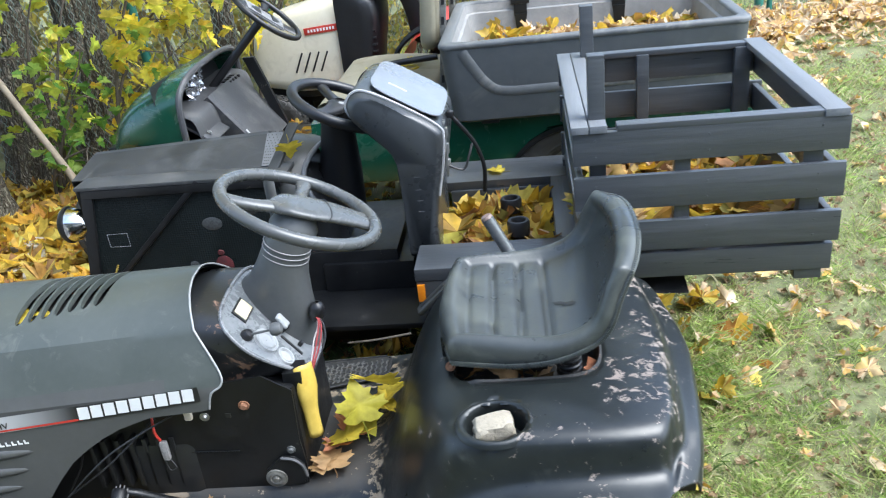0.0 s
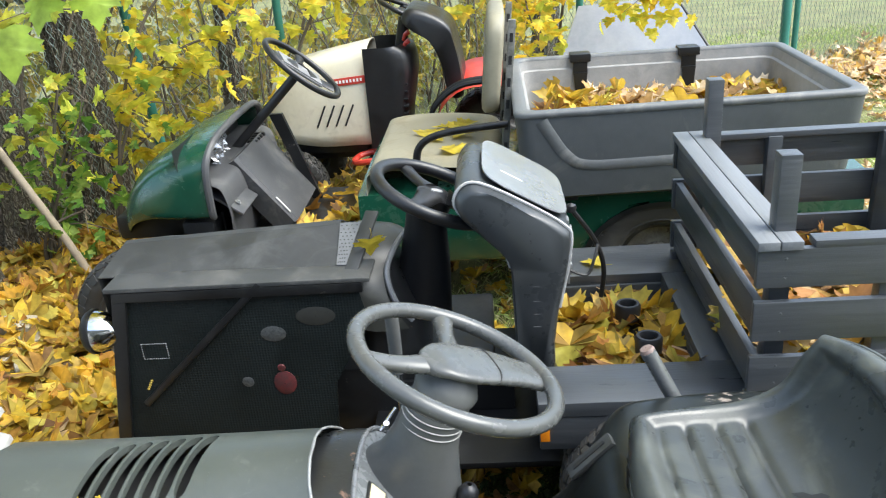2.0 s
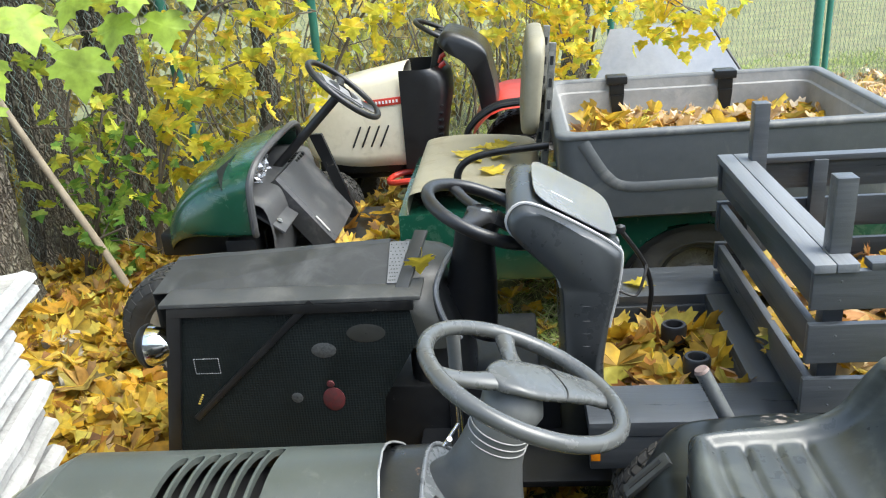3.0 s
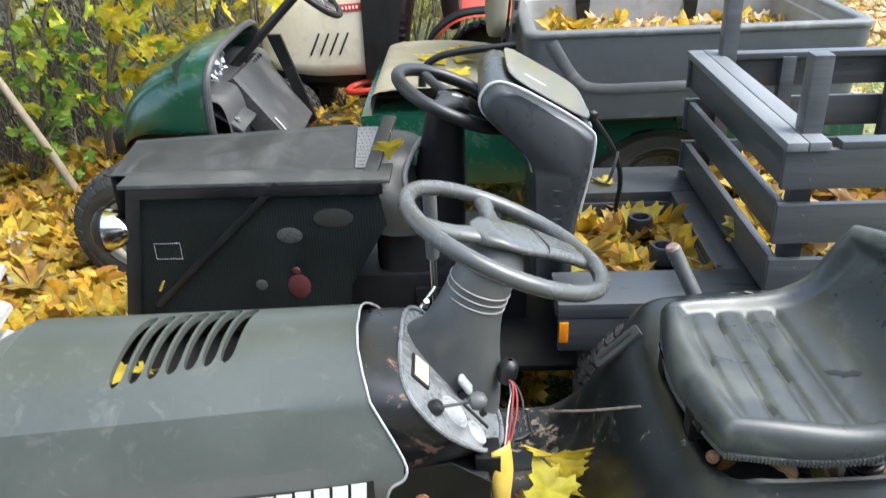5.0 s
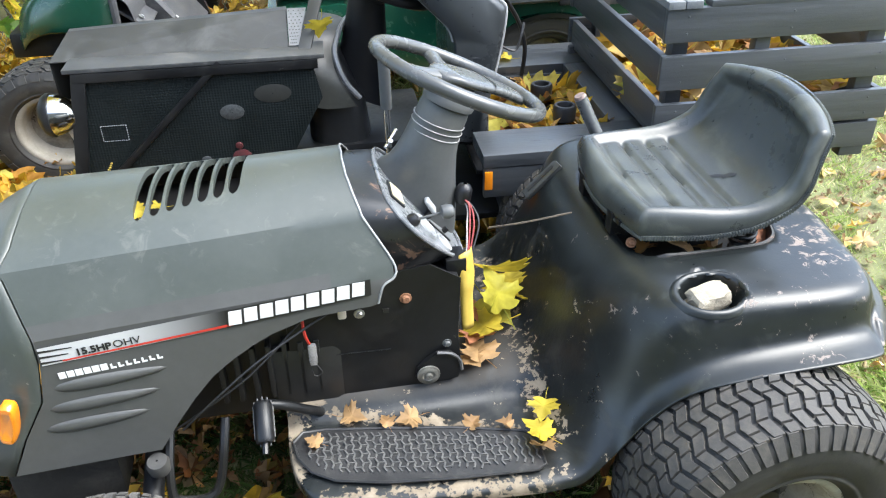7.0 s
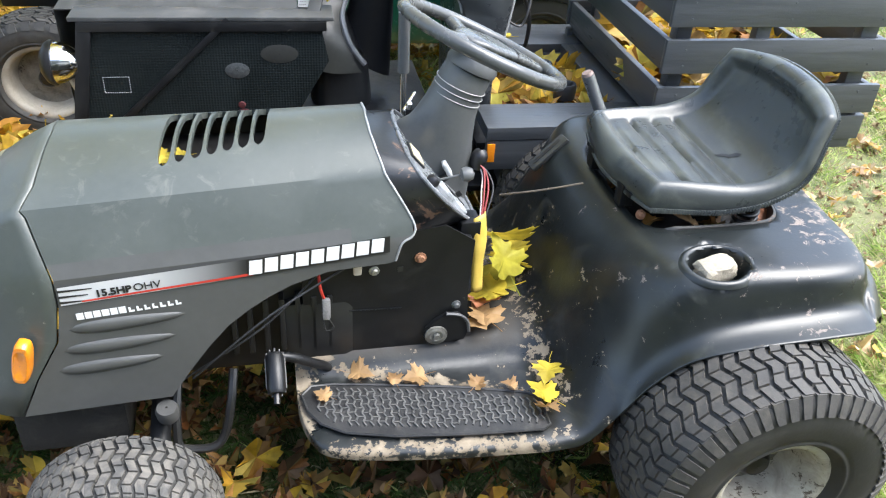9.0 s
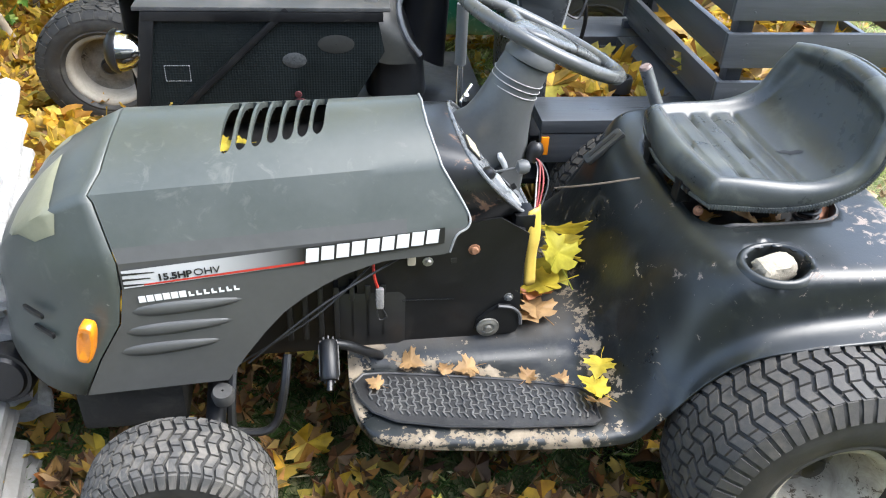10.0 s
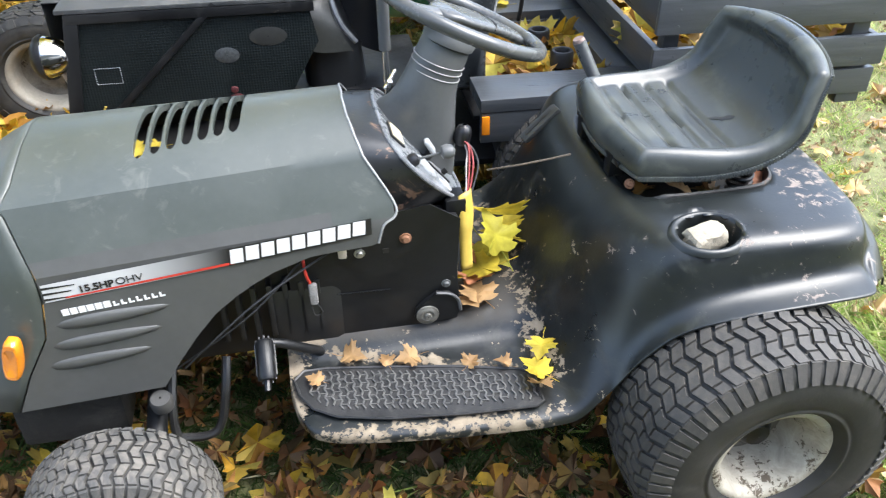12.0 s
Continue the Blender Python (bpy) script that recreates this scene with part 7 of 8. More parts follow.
for p, r, lean in ((FLINE[0], 0.03, 0), (FLINE[1], 0.028, -3.0), (FLINE[2], 0.024, 1), (Vector((*yard(0.95, 6.88), 0)), 0.024, 0), (FLINE[3], 0.038, 0), (FLINE[3] + Vector((0.10, 0.03, 0)), 0.024, 0), (FLINE[4], 0.038, 0), (Vector((*yard(5.2, 9.06), 0)), 0.03, 0)):
    bm = bmesh.new()
    m = Matrix.Translation(p) @ pose(0, 0, 0, 0, lean, 0)
    lathe(bm, [(r, -0.1), (r, 1.85), (r * 1.3, 1.86), (r * 1.2, 1.90), (0.002, 1.915)], 16, m)
    part("post", bm, POSTGREEN, fence, "green painted steel post")
bm = bmesh.new()
sweep(bm, [p + Vector((0, 0, 1.80)) for p in FLINE], 0.018, 8)
part("top_rail", bm, POSTGREEN, fence)
verts, faces = [], []
total = sum((b - a).length for a, b in zip(FLINE, FLINE[1:]))
cell, wr = 0.056, 0.0019
cols = int(total / cell)
for c in range(cols):
    for phase in (0, 1):
        prev = None
        for k in range(33):
            d = c * cell + (cell / 2) * ((k + phase) % 2)
            p = fence_at(d) + Vector((0.003 * ((k + phase) % 2), 0, 0.04 + k * 0.055))
            if prev is not None:
                q = prev
                base = len(verts)
                dd = (p - q).normalized()
                n1 = dd.cross(Vector((0.48, -0.88, 0))).normalized() * wr
                n2 = Vector((0.48, -0.88, 0)) * wr
                for e in (q, p):
                    verts += [e + n1, e - n1 * 0.5 + n2, e - n1 * 0.5 - n2]
                for i in range(3):
                    j = (i + 1) % 3
                    faces.append((base + i, base + j, base + 3 + j, base + 3 + i))
            prev = p
me = bpy.data.meshes.new("wire_mesh")
me.from_pydata(verts, [], faces)
ob = dress("wire_mesh", me, GALV, 0)
ob.parent = fence
tagged(ob, "woven chain-link wire", kind="stuff")

# trees
BARK = surface("maple_bark", (0.11, 0.095, 0.072), (0.34, 0.30, 0.235), 16, (0.85, 1.0), bump=1.0, bump_scale=50, stretch=(1, 1, 0.4), dust=((0.12, 0.145, 0.075), 0.42, 6))
_nt = BARK.node_tree
_co, _mp, _vor, _edge, _mix = (_nt.nodes.new(k) for k in ("ShaderNodeTexCoord", "ShaderNodeMapping", "ShaderNodeTexVoronoi", "ShaderNodeMapRange", "ShaderNodeMix"))
_wob, _add = _nt.nodes.new("ShaderNodeTexNoise"), _nt.nodes.new("ShaderNodeMixRGB")
_wob.inputs["Scale"].default_value, _wob.inputs["Detail"].default_value = 9, 5
_add.blend_type = 'ADD'
_add.inputs[0].default_value = 0.09
_mp.inputs["Scale"].default_value = (1.0, 1.0, 0.30)
_vor.feature = 'DISTANCE_TO_EDGE'
_vor.inputs["Scale"].default_value = 58
_edge.inputs["From Max"].default_value = 0.30
_mix.data_type = 'RGBA'
_nt.links.new(_co.outputs["Object"], _mp.inputs[0])
_nt.links.new(_co.outputs["Object"], _wob.inputs["Vector"])
_nt.links.new(_mp.outputs[0], _add.inputs[1])
_nt.links.new(_wob.outputs["Color"], _add.inputs[2])
_nt.links.new(_add.outputs[0], _vor.inputs["Vector"])
_nt.links.new(_vor.outputs["Distance"], _edge.inputs["Value"])
_nt.links.new(_edge.outputs[0], _mix.inputs[0])
_mix.inputs[6].default_value = (0.085, 0.070, 0.050, 1)
_bsdf = _nt.nodes["Principled BSDF"]
_nt.links.new(_bsdf.inputs["Base Color"].links[0].from_socket, _mix.inputs[7])
_nt.links.new(_mix.outputs[2], _bsdf.inputs["Base Color"])
_bp = _nt.nodes.new("ShaderNodeBump")
_bp.inputs["Strength"].default_value, _bp.inputs["Distance"].default_value = 0.9, 0.02
_nt.links.new(_edge.outputs[0], _bp.inputs["Height"])
_nt.links.new(_bsdf.inputs["Normal"].links[0].from_socket, _bp.inputs["Normal"])
_nt.links.new(_bp.outputs[0], _bsdf.inputs["Normal"])
TWIG = surface("twig_bark", (0.07, 0.055, 0.04), (0.14, 0.115, 0.085), 12, (0.8, 0.95), bump=0.4, bump_scale=80)

HALF = [(0.0, 0.02), (0.16, -0.05), (0.34, -0.03), (0.47, 0.05), (0.36, 0.13), (0.43, 0.20), (0.61, 0.26), (0.53, 0.34), (0.57, 0.46), (0.41, 0.44), (0.27, 0.50), (0.34, 0.66), (0.20, 0.67), (0.12, 0.80), (0.0, 0.98)]
OUT = HALF + [(-x, y) for x, y in HALF[-2:0:-1]]
LEAF = np.array([(0.0, 0.34, 0.0)] + [(x, y, 0.0) for x, y in OUT])
NL = len(LEAF)
LEAF_F = np.array([(0, 1 + i, 1 + (i + 1) % (NL - 1)) for i in range(NL - 1)])
nrng = np.random.default_rng(5)


def leaf_mesh(name, places, sizes, facing, material, curl=0.35, tilt=0.5, crumple=0.035):
    """Many maple leaves in one mesh. facing: None lets them lie on the ground; else 'hang'."""
    n = len(places)
    base = np.repeat(LEAF[None], n, 0).copy()
    base[:, :, 1] -= 0.4
    a = nrng.uniform(-curl, curl, (n, 1)) + curl * 0.5
    b = nrng.uniform(-curl, curl, (n, 1))
    base[:, :, 2] = a * np.abs(base[:, :, 0]) ** 1.3 * 1.2 + b * base[:, :, 1] ** 2 * 1.4 + nrng.normal(0, crumple, (n, NL))
    base *= np.asarray(sizes)[:, None, None]
    yaw = nrng.uniform(0, 2 * np.pi, n)
    if facing is None:
        pitch, roll = nrng.normal(0, tilt, n), nrng.normal(0, tilt, n)
    else:
        pitch, roll = nrng.normal(-1.15, 0.5, n), nrng.normal(0, 0.5, n)
        yaw = nrng.normal(facing, 0.9, n)

    def rot(ax, t):
        c, s, o, e = np.cos(t), np.sin(t), np.zeros(n), np.ones(n)
        if ax == 0:
            r = [[e, o, o], [o, c, -s], [o, s, c]]
        elif ax == 1:
            r = [[c, o, s], [o, e, o], [-s, o, c]]
        else:
            r = [[c, -s, o], [s, c, o], [o, o, e]]
        return np.array(r).transpose(2, 0, 1)

    m = rot(2, yaw) @ rot(0, pitch) @ rot(1, roll)
    v = np.einsum('nij,nkj->nki', m, base) + np.asarray(places)[:, None, :]
    f = (LEAF_F[None] + (np.arange(n) * NL)[:, None, None]).reshape(-1, 3)
    me = bpy.data.meshes.new(name)
    me.from_pydata(v.reshape(-1, 3).tolist(), [], f.tolist())
    return dress(name, me, material, 60)


def leaf_material(name, tones, rough=0.55, glow=0.35):
    """Leaf blades with a colour of their own each; light comes through them."""
    m = bpy.data.materials.new(name)
    m.use_nodes = True
    nt = m.node_tree
    nd, ln = nt.nodes, nt.links
    bsdf = nd["Principled BSDF"]
    geo, cr, tr, mx, no, hs = (nd.new(k) for k in ("ShaderNodeNewGeometry", "ShaderNodeValToRGB", "ShaderNodeBsdfTranslucent", "ShaderNodeMixShader", "ShaderNodeTexNoise", "ShaderNodeHueSaturation"))
    cr.color_ramp.interpolation = 'LINEAR'
    el = cr.color_ramp.elements
    el[0].position, el[0].color = 0.0, (*tones[0], 1)
    el[1].position, el[1].color = 1.0, (*tones[-1], 1)
    for i, c in enumerate(tones[1:-1], 1):
        e = el.new(i / (len(tones) - 1))
        e.color = (*c, 1)
    co = nd.new("ShaderNodeTexCoord")
    ln.new(co.outputs["Object"], no.inputs["Vector"])
    no.inputs["Scale"].default_value, no.inputs["Detail"].default_value = 28, 5
    mr = nd.new("ShaderNodeMapRange")
    mr.inputs["From Min"].default_value, mr.inputs["From Max"].default_value = 0.3, 0.7
    mr.inputs["To Min"].default_value, mr.inputs["To Max"].default_value = 0.6, 1.25
    ln.new(no.outputs["Fac"], mr.inputs["Value"])
    ln.new(geo.outputs["Random Per Island"], cr.inputs[0])
    ln.new(cr.outputs[0], hs.inputs["Color"])
    ln.new(mr.outputs[0], hs.inputs["Value"])
    ln.new(hs.outputs[0], bsdf.inputs["Base Color"])
    ln.new(hs.outputs[0], tr.inputs["Color"])
    bsdf.inputs["Roughness"].default_value = rough
    bsdf.inputs["Specular IOR Level"].default_value = 0.3
    mx.inputs[0].default_value = glow
    ln.new(bsdf.outputs[0], mx.inputs[1])
    ln.new(tr.outputs[0], mx.inputs[2])
    ln.new(mx.outputs[0], nd["Material Output"].inputs["Surface"])
    return m


LEAF_GOLD = leaf_material("golden_leaves", [(0.62, 0.40, 0.03), (0.50, 0.27, 0.025), (0.66, 0.47, 0.05), (0.34, 0.15, 0.03), (0.58, 0.42, 0.09), (0.52, 0.38, 0.04), (0.22, 0.11, 0.045), (0.46, 0.42, 0.07), (0.40, 0.20, 0.03)])
LEAF_BROWN = leaf_material("brown_leaves", [(0.26, 0.13, 0.045), (0.11, 0.055, 0.028), (0.46, 0.28, 0.08), (0.40, 0.16, 0.04), (0.55, 0.41, 0.24), (0.55, 0.36, 0.05), (0.07, 0.04, 0.022), (0.34, 0.30, 0.07)])
# brown tones darkened to hold the shade under the tractor
LEAF_SHADED = leaf_material("shaded_brown_leaves", [(0.16, 0.075, 0.028), (0.06, 0.032, 0.018), (0.28, 0.16, 0.05), (0.24, 0.09, 0.025), (0.10, 0.055, 0.026), (0.33, 0.21, 0.10), (0.045, 0.026, 0.015), (0.20, 0.15, 0.04), (0.38, 0.22, 0.04)], 0.6, 0.2)
LEAF_PALE = leaf_material("pale_dry_leaves", [(0.62, 0.50, 0.32), (0.42, 0.26, 0.13), (0.72, 0.62, 0.45), (0.60, 0.35, 0.06), (0.50, 0.34, 0.20), (0.70, 0.52, 0.10)])
LEAF_TREE = leaf_material("autumn_foliage", [(0.74, 0.62, 0.05), (0.62, 0.58, 0.05), (0.80, 0.58, 0.04), (0.45, 0.52, 0.06), (0.78, 0.66, 0.10), (0.72, 0.46, 0.04)], 0.5, 0.5)
LEAF_GREEN = leaf_material("green_foliage", [(0.15, 0.29, 0.045), (0.10, 0.22, 0.04), (0.25, 0.38, 0.06), (0.32, 0.42, 0.08)], 0.45, 0.5)


def trunk(name, x, y, r, lean, label, height=4.5, limbs=4):
    tree = thing(name, pose(*yard(x, y), 0), label, "tree", "trees by the fence")
    bm = bmesh.new()
    rings = []
    n = 110
    for k in range(90):
        f = k / 89
        z = -0.1 + height * f
        c = Vector((lean[0] * f * height + 0.04 * math.sin(f * 7), lean[1] * f * height, z))
        rr = r * (1 + 0.42 * math.exp(-z * 5)) * (1 - 0.55 * f)
        ring = []
        for q in range(n):
            a = q * math.tau / n
            u, v = math.cos(a), math.sin(a)
            lump = 0.09 * noise.noise(Vector((3 * u, 3 * v, z * 1.2 + x)))
            furrow = abs(noise.noise(Vector((7 * u, 7 * v, z * 2.6 + u + x)))) + 0.5 * abs(noise.noise(Vector((15 * u, 15 * v, z * 6 + 2 * v + x))))
            ring.append(c + Vector((u, v, 0)) * rr * (0.94 + lump + 0.42 * min(furrow, 0.45)))
        rings.append(ring)
    skin(bm, rings, closed=True, cap=True)
    part("trunk", bm, BARK, tree, "furrowed grey-brown trunk", smooth=80)
    tops = []
    for k in range(limbs):
        a = rng.uniform(0, math.tau)
        h = rng.uniform(0.45, 0.95) * height
        f = h / height
        s = Vector((lean[0] * h, lean[1] * h, h))
        e = s + Vector((math.cos(a) * 1.1, math.sin(a) * 1.1, rng.uniform(0.3, 0.9)))
        bm = bmesh.new()
        sweep(bm, arc([s, s.lerp(e, 0.5) + Vector((0, 0, 0.12)), e], 5), [r * 0.3 * (1 - 0.8 * q / 10) for q in range(11)], 8)
        part("limb", bm, BARK, tree)
        tops.append(e)
    pts, sizes = [], []
    for e in tops + [Vector((lean[0] * height, lean[1] * height, height))]:
        for _ in range(170):
            pts.append(tuple(e + Vector((rng.gauss(0, 0.45), rng.gauss(0, 0.45), rng.gauss(0.1, 0.35)))))
            sizes.append(rng.uniform(0.08, 0.15))
    crown = leaf_mesh("crown", pts, sizes, 0.0, LEAF_TREE)
    crown.parent = tree
    return tree


trunk("maple_tree", -2.735, 4.35, 0.20, (0.04, 0.02), "thick maple trunk with furrowed bark inside the fence")
trunk("maple_tree", -2.60, 5.15, 0.15, (-0.02, 0.03), "maple trunk behind the chain-link fence")
trunk("maple_tree", -2.30, 5.50, 0.14, (0.02, 0.03), "maple trunk behind the chain-link fence")
trunk("maple_tree", -1.55, 6.10, 0.07, (0.03, 0.05), "slim maple trunk behind the chain-link fence")
trunk("maple_tree", 0.75, 7.9, 0.10, (0.05, 0.02), "slim maple trunk behind the chain-link fence")


def sapling(x, y, stems, label, material, size=(0.07, 0.12), per=26, facing=0.0):
    """A thin maple: each stem is a line of points; leaves hang along its outer two thirds."""
    tree = thing("maple_sapling", Matrix.Identity(4), label, "sapling", "saplings by the fence")
    pts, sizes = [], []
    for st in stems:
        line = arc([(*yard(px, py), pz) for px, py, pz in st], 6)
        bm = bmesh.new()
        sweep(bm, line, [0.012 * (1 - 0.75 * i / len(line)) for i in range(len(line))], 6)
        part("stem", bm, TWIG, tree)
        for i in range(len(line) // 3, len(line)):
            for _ in range(per // 6 + 1):
                q = line[i] + Vector((rng.gauss(0, 0.13), rng.gauss(0, 0.10), rng.gauss(-0.05, 0.11)))
                pts.append(tuple(q))
                sizes.append(rng.uniform(*size))
        for _ in range(5):
            i = rng.randrange(len(line) // 3, len(line))
            bm = bmesh.new()
            e = line[i] + Vector((rng.gauss(0, 0.2), rng.gauss(0, 0.15), rng.gauss(0.02, 0.12)))
            sweep(bm, [line[i], line[i].lerp(e, 0.5) + Vector((0, 0, 0.03)), e], [0.004, 0.003, 0.0015], 5)
            part("twig", bm, TWIG, tree)
    cr = leaf_mesh("crown", pts, sizes, facing, material)
    cr.parent = tree
    return tree


sapling(0, 0, [[(-2.0, 4.95, 0), (-1.9, 4.95, 0.5), (-1.65, 4.98, 0.9), (-1.35, 5.0, 1.05), (-1.1, 5.05, 0.95)], [(-2.0, 4.95, 0), (-1.85, 4.95, 0.7), (-1.6, 5.0, 1.2), (-1.3, 5.0, 1.35), (-0.95, 5.1, 1.25)], [(-2.0, 4.95, 0), (-1.95, 4.97, 0.4), (-1.7, 5.0, 0.62), (-1.5, 5.0, 0.6)]], "young maple with yellow leaves leaning over the fence", LEAF_TREE, per=16)
sapling(0, 0, [[(-1.2, 5.9, 0), (-1.0, 5.7, 0.8), (-0.6, 5.6, 1.3), (-0.1, 5.7, 1.32), (0.35, 5.7, 1.12)], [(-1.2, 5.9, 0), (-0.9, 5.9, 1.1), (-0.4, 5.9, 1.55), (0.3, 5.9, 1.5), (0.9, 5.8, 1.25), (1.3, 5.7, 1.0)]], "young maple whose yellow branches arch over the vehicles", LEAF_TREE)
sapling(0, 0, [[(0.75, 7.0, 0), (0.6, 6.6, 0.9), (0.5, 6.2, 1.2), (0.45, 5.9, 1.0), (0.5, 5.7, 0.8)], [(0.75, 7.0, 0), (0.8, 6.5, 1.0), (1.0, 6.0, 1.15), (1.25, 5.7, 1.0)]], "young maple with drooping yellow branches by the fence", LEAF_TREE)
sapling(0, 0, [[(-2.35, 4.75, 0), (-2.2, 4.7, 0.35), (-2.05, 4.68, 0.6), (-1.95, 4.68, 0.75)], [(-2.35, 4.75, 0), (-2.15, 4.7, 0.5), (-1.9, 4.7, 0.85)], [(-2.35, 4.75, 0), (-2.25, 4.66, 0.25), (-2.0, 4.66, 0.35)]], "low green maple sprout at the foot of the fence", LEAF_GREEN, (0.05, 0.09), 16)
LEAF_LIME = leaf_material("lime_foliage", [(0.58, 0.62, 0.07), (0.42, 0.54, 0.07), (0.70, 0.64, 0.07), (0.34, 0.47, 0.07), (0.76, 0.62, 0.06)], 0.5, 0.5)
sapling(0, 0, [[(-2.30, 4.80, 0), (-2.28, 4.76, 0.5), (-2.22, 4.72, 0.9), (-2.05, 4.70, 1.25)], [(-2.30, 4.80, 0), (-2.15, 4.74, 0.6), (-2.0, 4.72, 1.0), (-1.82, 4.74, 1.35)]], "young maple with lime-yellow leaves in front of the trunks", LEAF_LIME, (0.06, 0.115), 9)
# leaning dead branch
bm = bmesh.new()
sweep(bm, arc([(*yard(px, py), pz) for px, py, pz in ((-1.99, 4.44, 0.05), (-2.075, 4.44, 0.27), (-2.25, 4.45, 0.66), (-2.42, 4.46, 1.06), (-2.50, 4.47, 1.25))], 5), [0.020 - 0.0003 * i for i in range(21)], 10)
single("dead_branch", bm, surface("bare_wood", (0.20, 0.16, 0.11), (0.36, 0.30, 0.22), 12, (0.7, 0.9), bump=0.4), Matrix.Identity(4), "bare grey branch leaning against the fence", "branch")
LEAF_BOUGH = leaf_material("fresh_green_leaves", [(0.30, 0.45, 0.06), (0.22, 0.37, 0.05), (0.42, 0.52, 0.08), (0.34, 0.47, 0.07)], 0.4, 0.5)
# bough with large green leaves close to the camera's way
bough = thing("maple_bough", Matrix.Translation((-0.05, 0.055, 0.03)), "overhanging maple bough with large fresh green leaves", "bough")
bm = bmesh.new()
stem = arc([(-2.88, 4.25, 2.6), (-2.5, 3.2, 2.3), (-1.7, 2.45, 1.75), (-1.25, 2.35, 1.56), (-0.85, 2.3, 1.58)], 6)
sweep(bm, stem, [0.016 - 0.0005 * i for i in range(len(stem))], 8)
part("bough_stem", bm, TWIG, bough)
for k, (x, y, z, s, rx, rz) in enumerate(((-1.09, 2.28, 1.405, 0.150, -72, 12), (-1.00, 2.30, 1.47, 0.125, -60, -25), (-1.20, 2.30, 1.50, 0.15, -58, 40), (-1.27, 2.24, 1.42, 0.14, -66, 70), (-0.91, 2.32, 1.465, 0.115, -70, 8), (-1.10, 2.36, 1.52, 0.13, -50, -30), (-0.96, 2.30, 1.53, 0.12, -40, 20), (-1.17, 2.34, 1.43, 0.11, -55, 100), (-1.29, 2.22, 1.33, 0.12, -60, 15), (-1.02, 2.24, 1.55, 0.13, -35, -60), (-0.86, 2.34, 1.53, 0.10, -60, 30), (-1.30, 2.30, 1.53, 0.13, -55, -20))):
    s *= 0.78
    bm = bmesh.new()
    vs = [bm.verts.new((px, py - 0.02, -0.22 * abs(px) ** 1.4 + 0.25 * (py - 0.4) ** 2 * -1)) for px, py in [(0, 0.34)] + OUT]
    for i in range(len(OUT)):
        bm.faces.new((vs[0], vs[1 + i], vs[1 + (i + 1) % len(OUT)]))
    bmesh.ops.subdivide_edges(bm, edges=bm.edges, cuts=1)
    bm.transform(pose(x, y, z, -rx, 0, rz) @ Matrix.Diagonal((s, -s, s, 1)))
    part("leaf", bm, LEAF_BOUGH, bough, "large green maple leaf with a dark spot" if k == 0 else "", smooth=80)

# far side of the field: hedge and woods
HEDGE = leaf_material("far_hedge_leaves", [(0.16, 0.19, 0.09), (0.24, 0.24, 0.12), (0.30, 0.25, 0.14), (0.12, 0.16, 0.08), (0.40, 0.34, 0.14)], 0.8, 0.3)
pts, sizes = [], []
for k in range(5200):
    x = nrng.uniform(-14, 34)
    pts.append((x, 22 + nrng.normal(0, 0.9) + 0.15 * x, abs(nrng.normal(0, 2.0)) + 0.1))
    sizes.append(nrng.uniform(0.35, 0.75))
tagged(leaf_mesh("far_hedge", pts, sizes, 0.0, HEDGE), "dull autumn hedge across the field", "hedge", kind="stuff")
UNDER = leaf_material("undergrowth_leaves", [(0.16, 0.17, 0.07), (0.34, 0.26, 0.09), (0.6, 0.45, 0.08), (0.24, 0.23, 0.10), (0.45, 0.46, 0.09), (0.20, 0.13, 0.07)], 0.6, 0.45)
pts, sizes = [], []
for k in range(4200):
    x = nrng.uniform(-8, 0.6)
    y = 5.80 + 0.54 * (x + 1.79) + abs(nrng.normal(0, 2.0)) + 0.2
    pts.append((x, y, abs(nrng.normal(0, 0.55)) + 0.05))
    sizes.append(nrng.uniform(0.07, 0.16))
tagged(leaf_mesh("undergrowth", pts, sizes, 0.0, UNDER), "tangled autumn undergrowth behind the fence", "undergrowth", kind="stuff")
under = thing("brush_stems", Matrix.Identity(4), "bare brushwood stems behind the fence", "brushwood", kind="stuff")
bm = bmesh.new()
for k in range(90):
    x = rng.uniform(-4.5, 0.2)
    y = 5.27 + 0.54 * (x + 1.79) + rng.uniform(0.1, 1.6)
    h = rng.uniform(0.6, 2.0)
    sweep(bm, arc([(x, y, 0), (x + rng.gauss(0, 0.12), y, h * 0.5), (x + rng.gauss(0, 0.3), y + rng.gauss(0, 0.2), h)], 3), [0.012, 0.011, 0.009, 0.007, 0.006, 0.004, 0.003], 5)
part("stems", bm, TWIG, under)

# unseen additions: a boarded wall against low sky, a canopy shading the left side
# wall out of view, added to keep low southern sky off the vehicles
WALLB = surface("block_wall_boards", (0.12, 0.12, 0.115), (0.2, 0.2, 0.19), 3, (0.6, 0.8), bump=0.3, bump_scale=20, stretch=(0.3, 1, 4))
bm = bmesh.new()
box(bm, -1.5, -2.3, 1.5, 12.0, 0.2, 3.0)
for k in range(15):
    box(bm, -1.5, -2.19, 0.1 + 0.2 * k, 12.0, 0.025, 0.19)
single("sky_block_wall", bm, WALLB, Matrix.Identity(4), "unseen grey boarded wall added to block the low sky", "wall", kind="structure")
# leaves above the view, added to dim the sky over the fence
canopy = thing("shade_canopy", Matrix.Identity(4), "unseen yellow maple canopy added to shade the left side", "tree", "trees by the fence")
pts, sizes = [], []
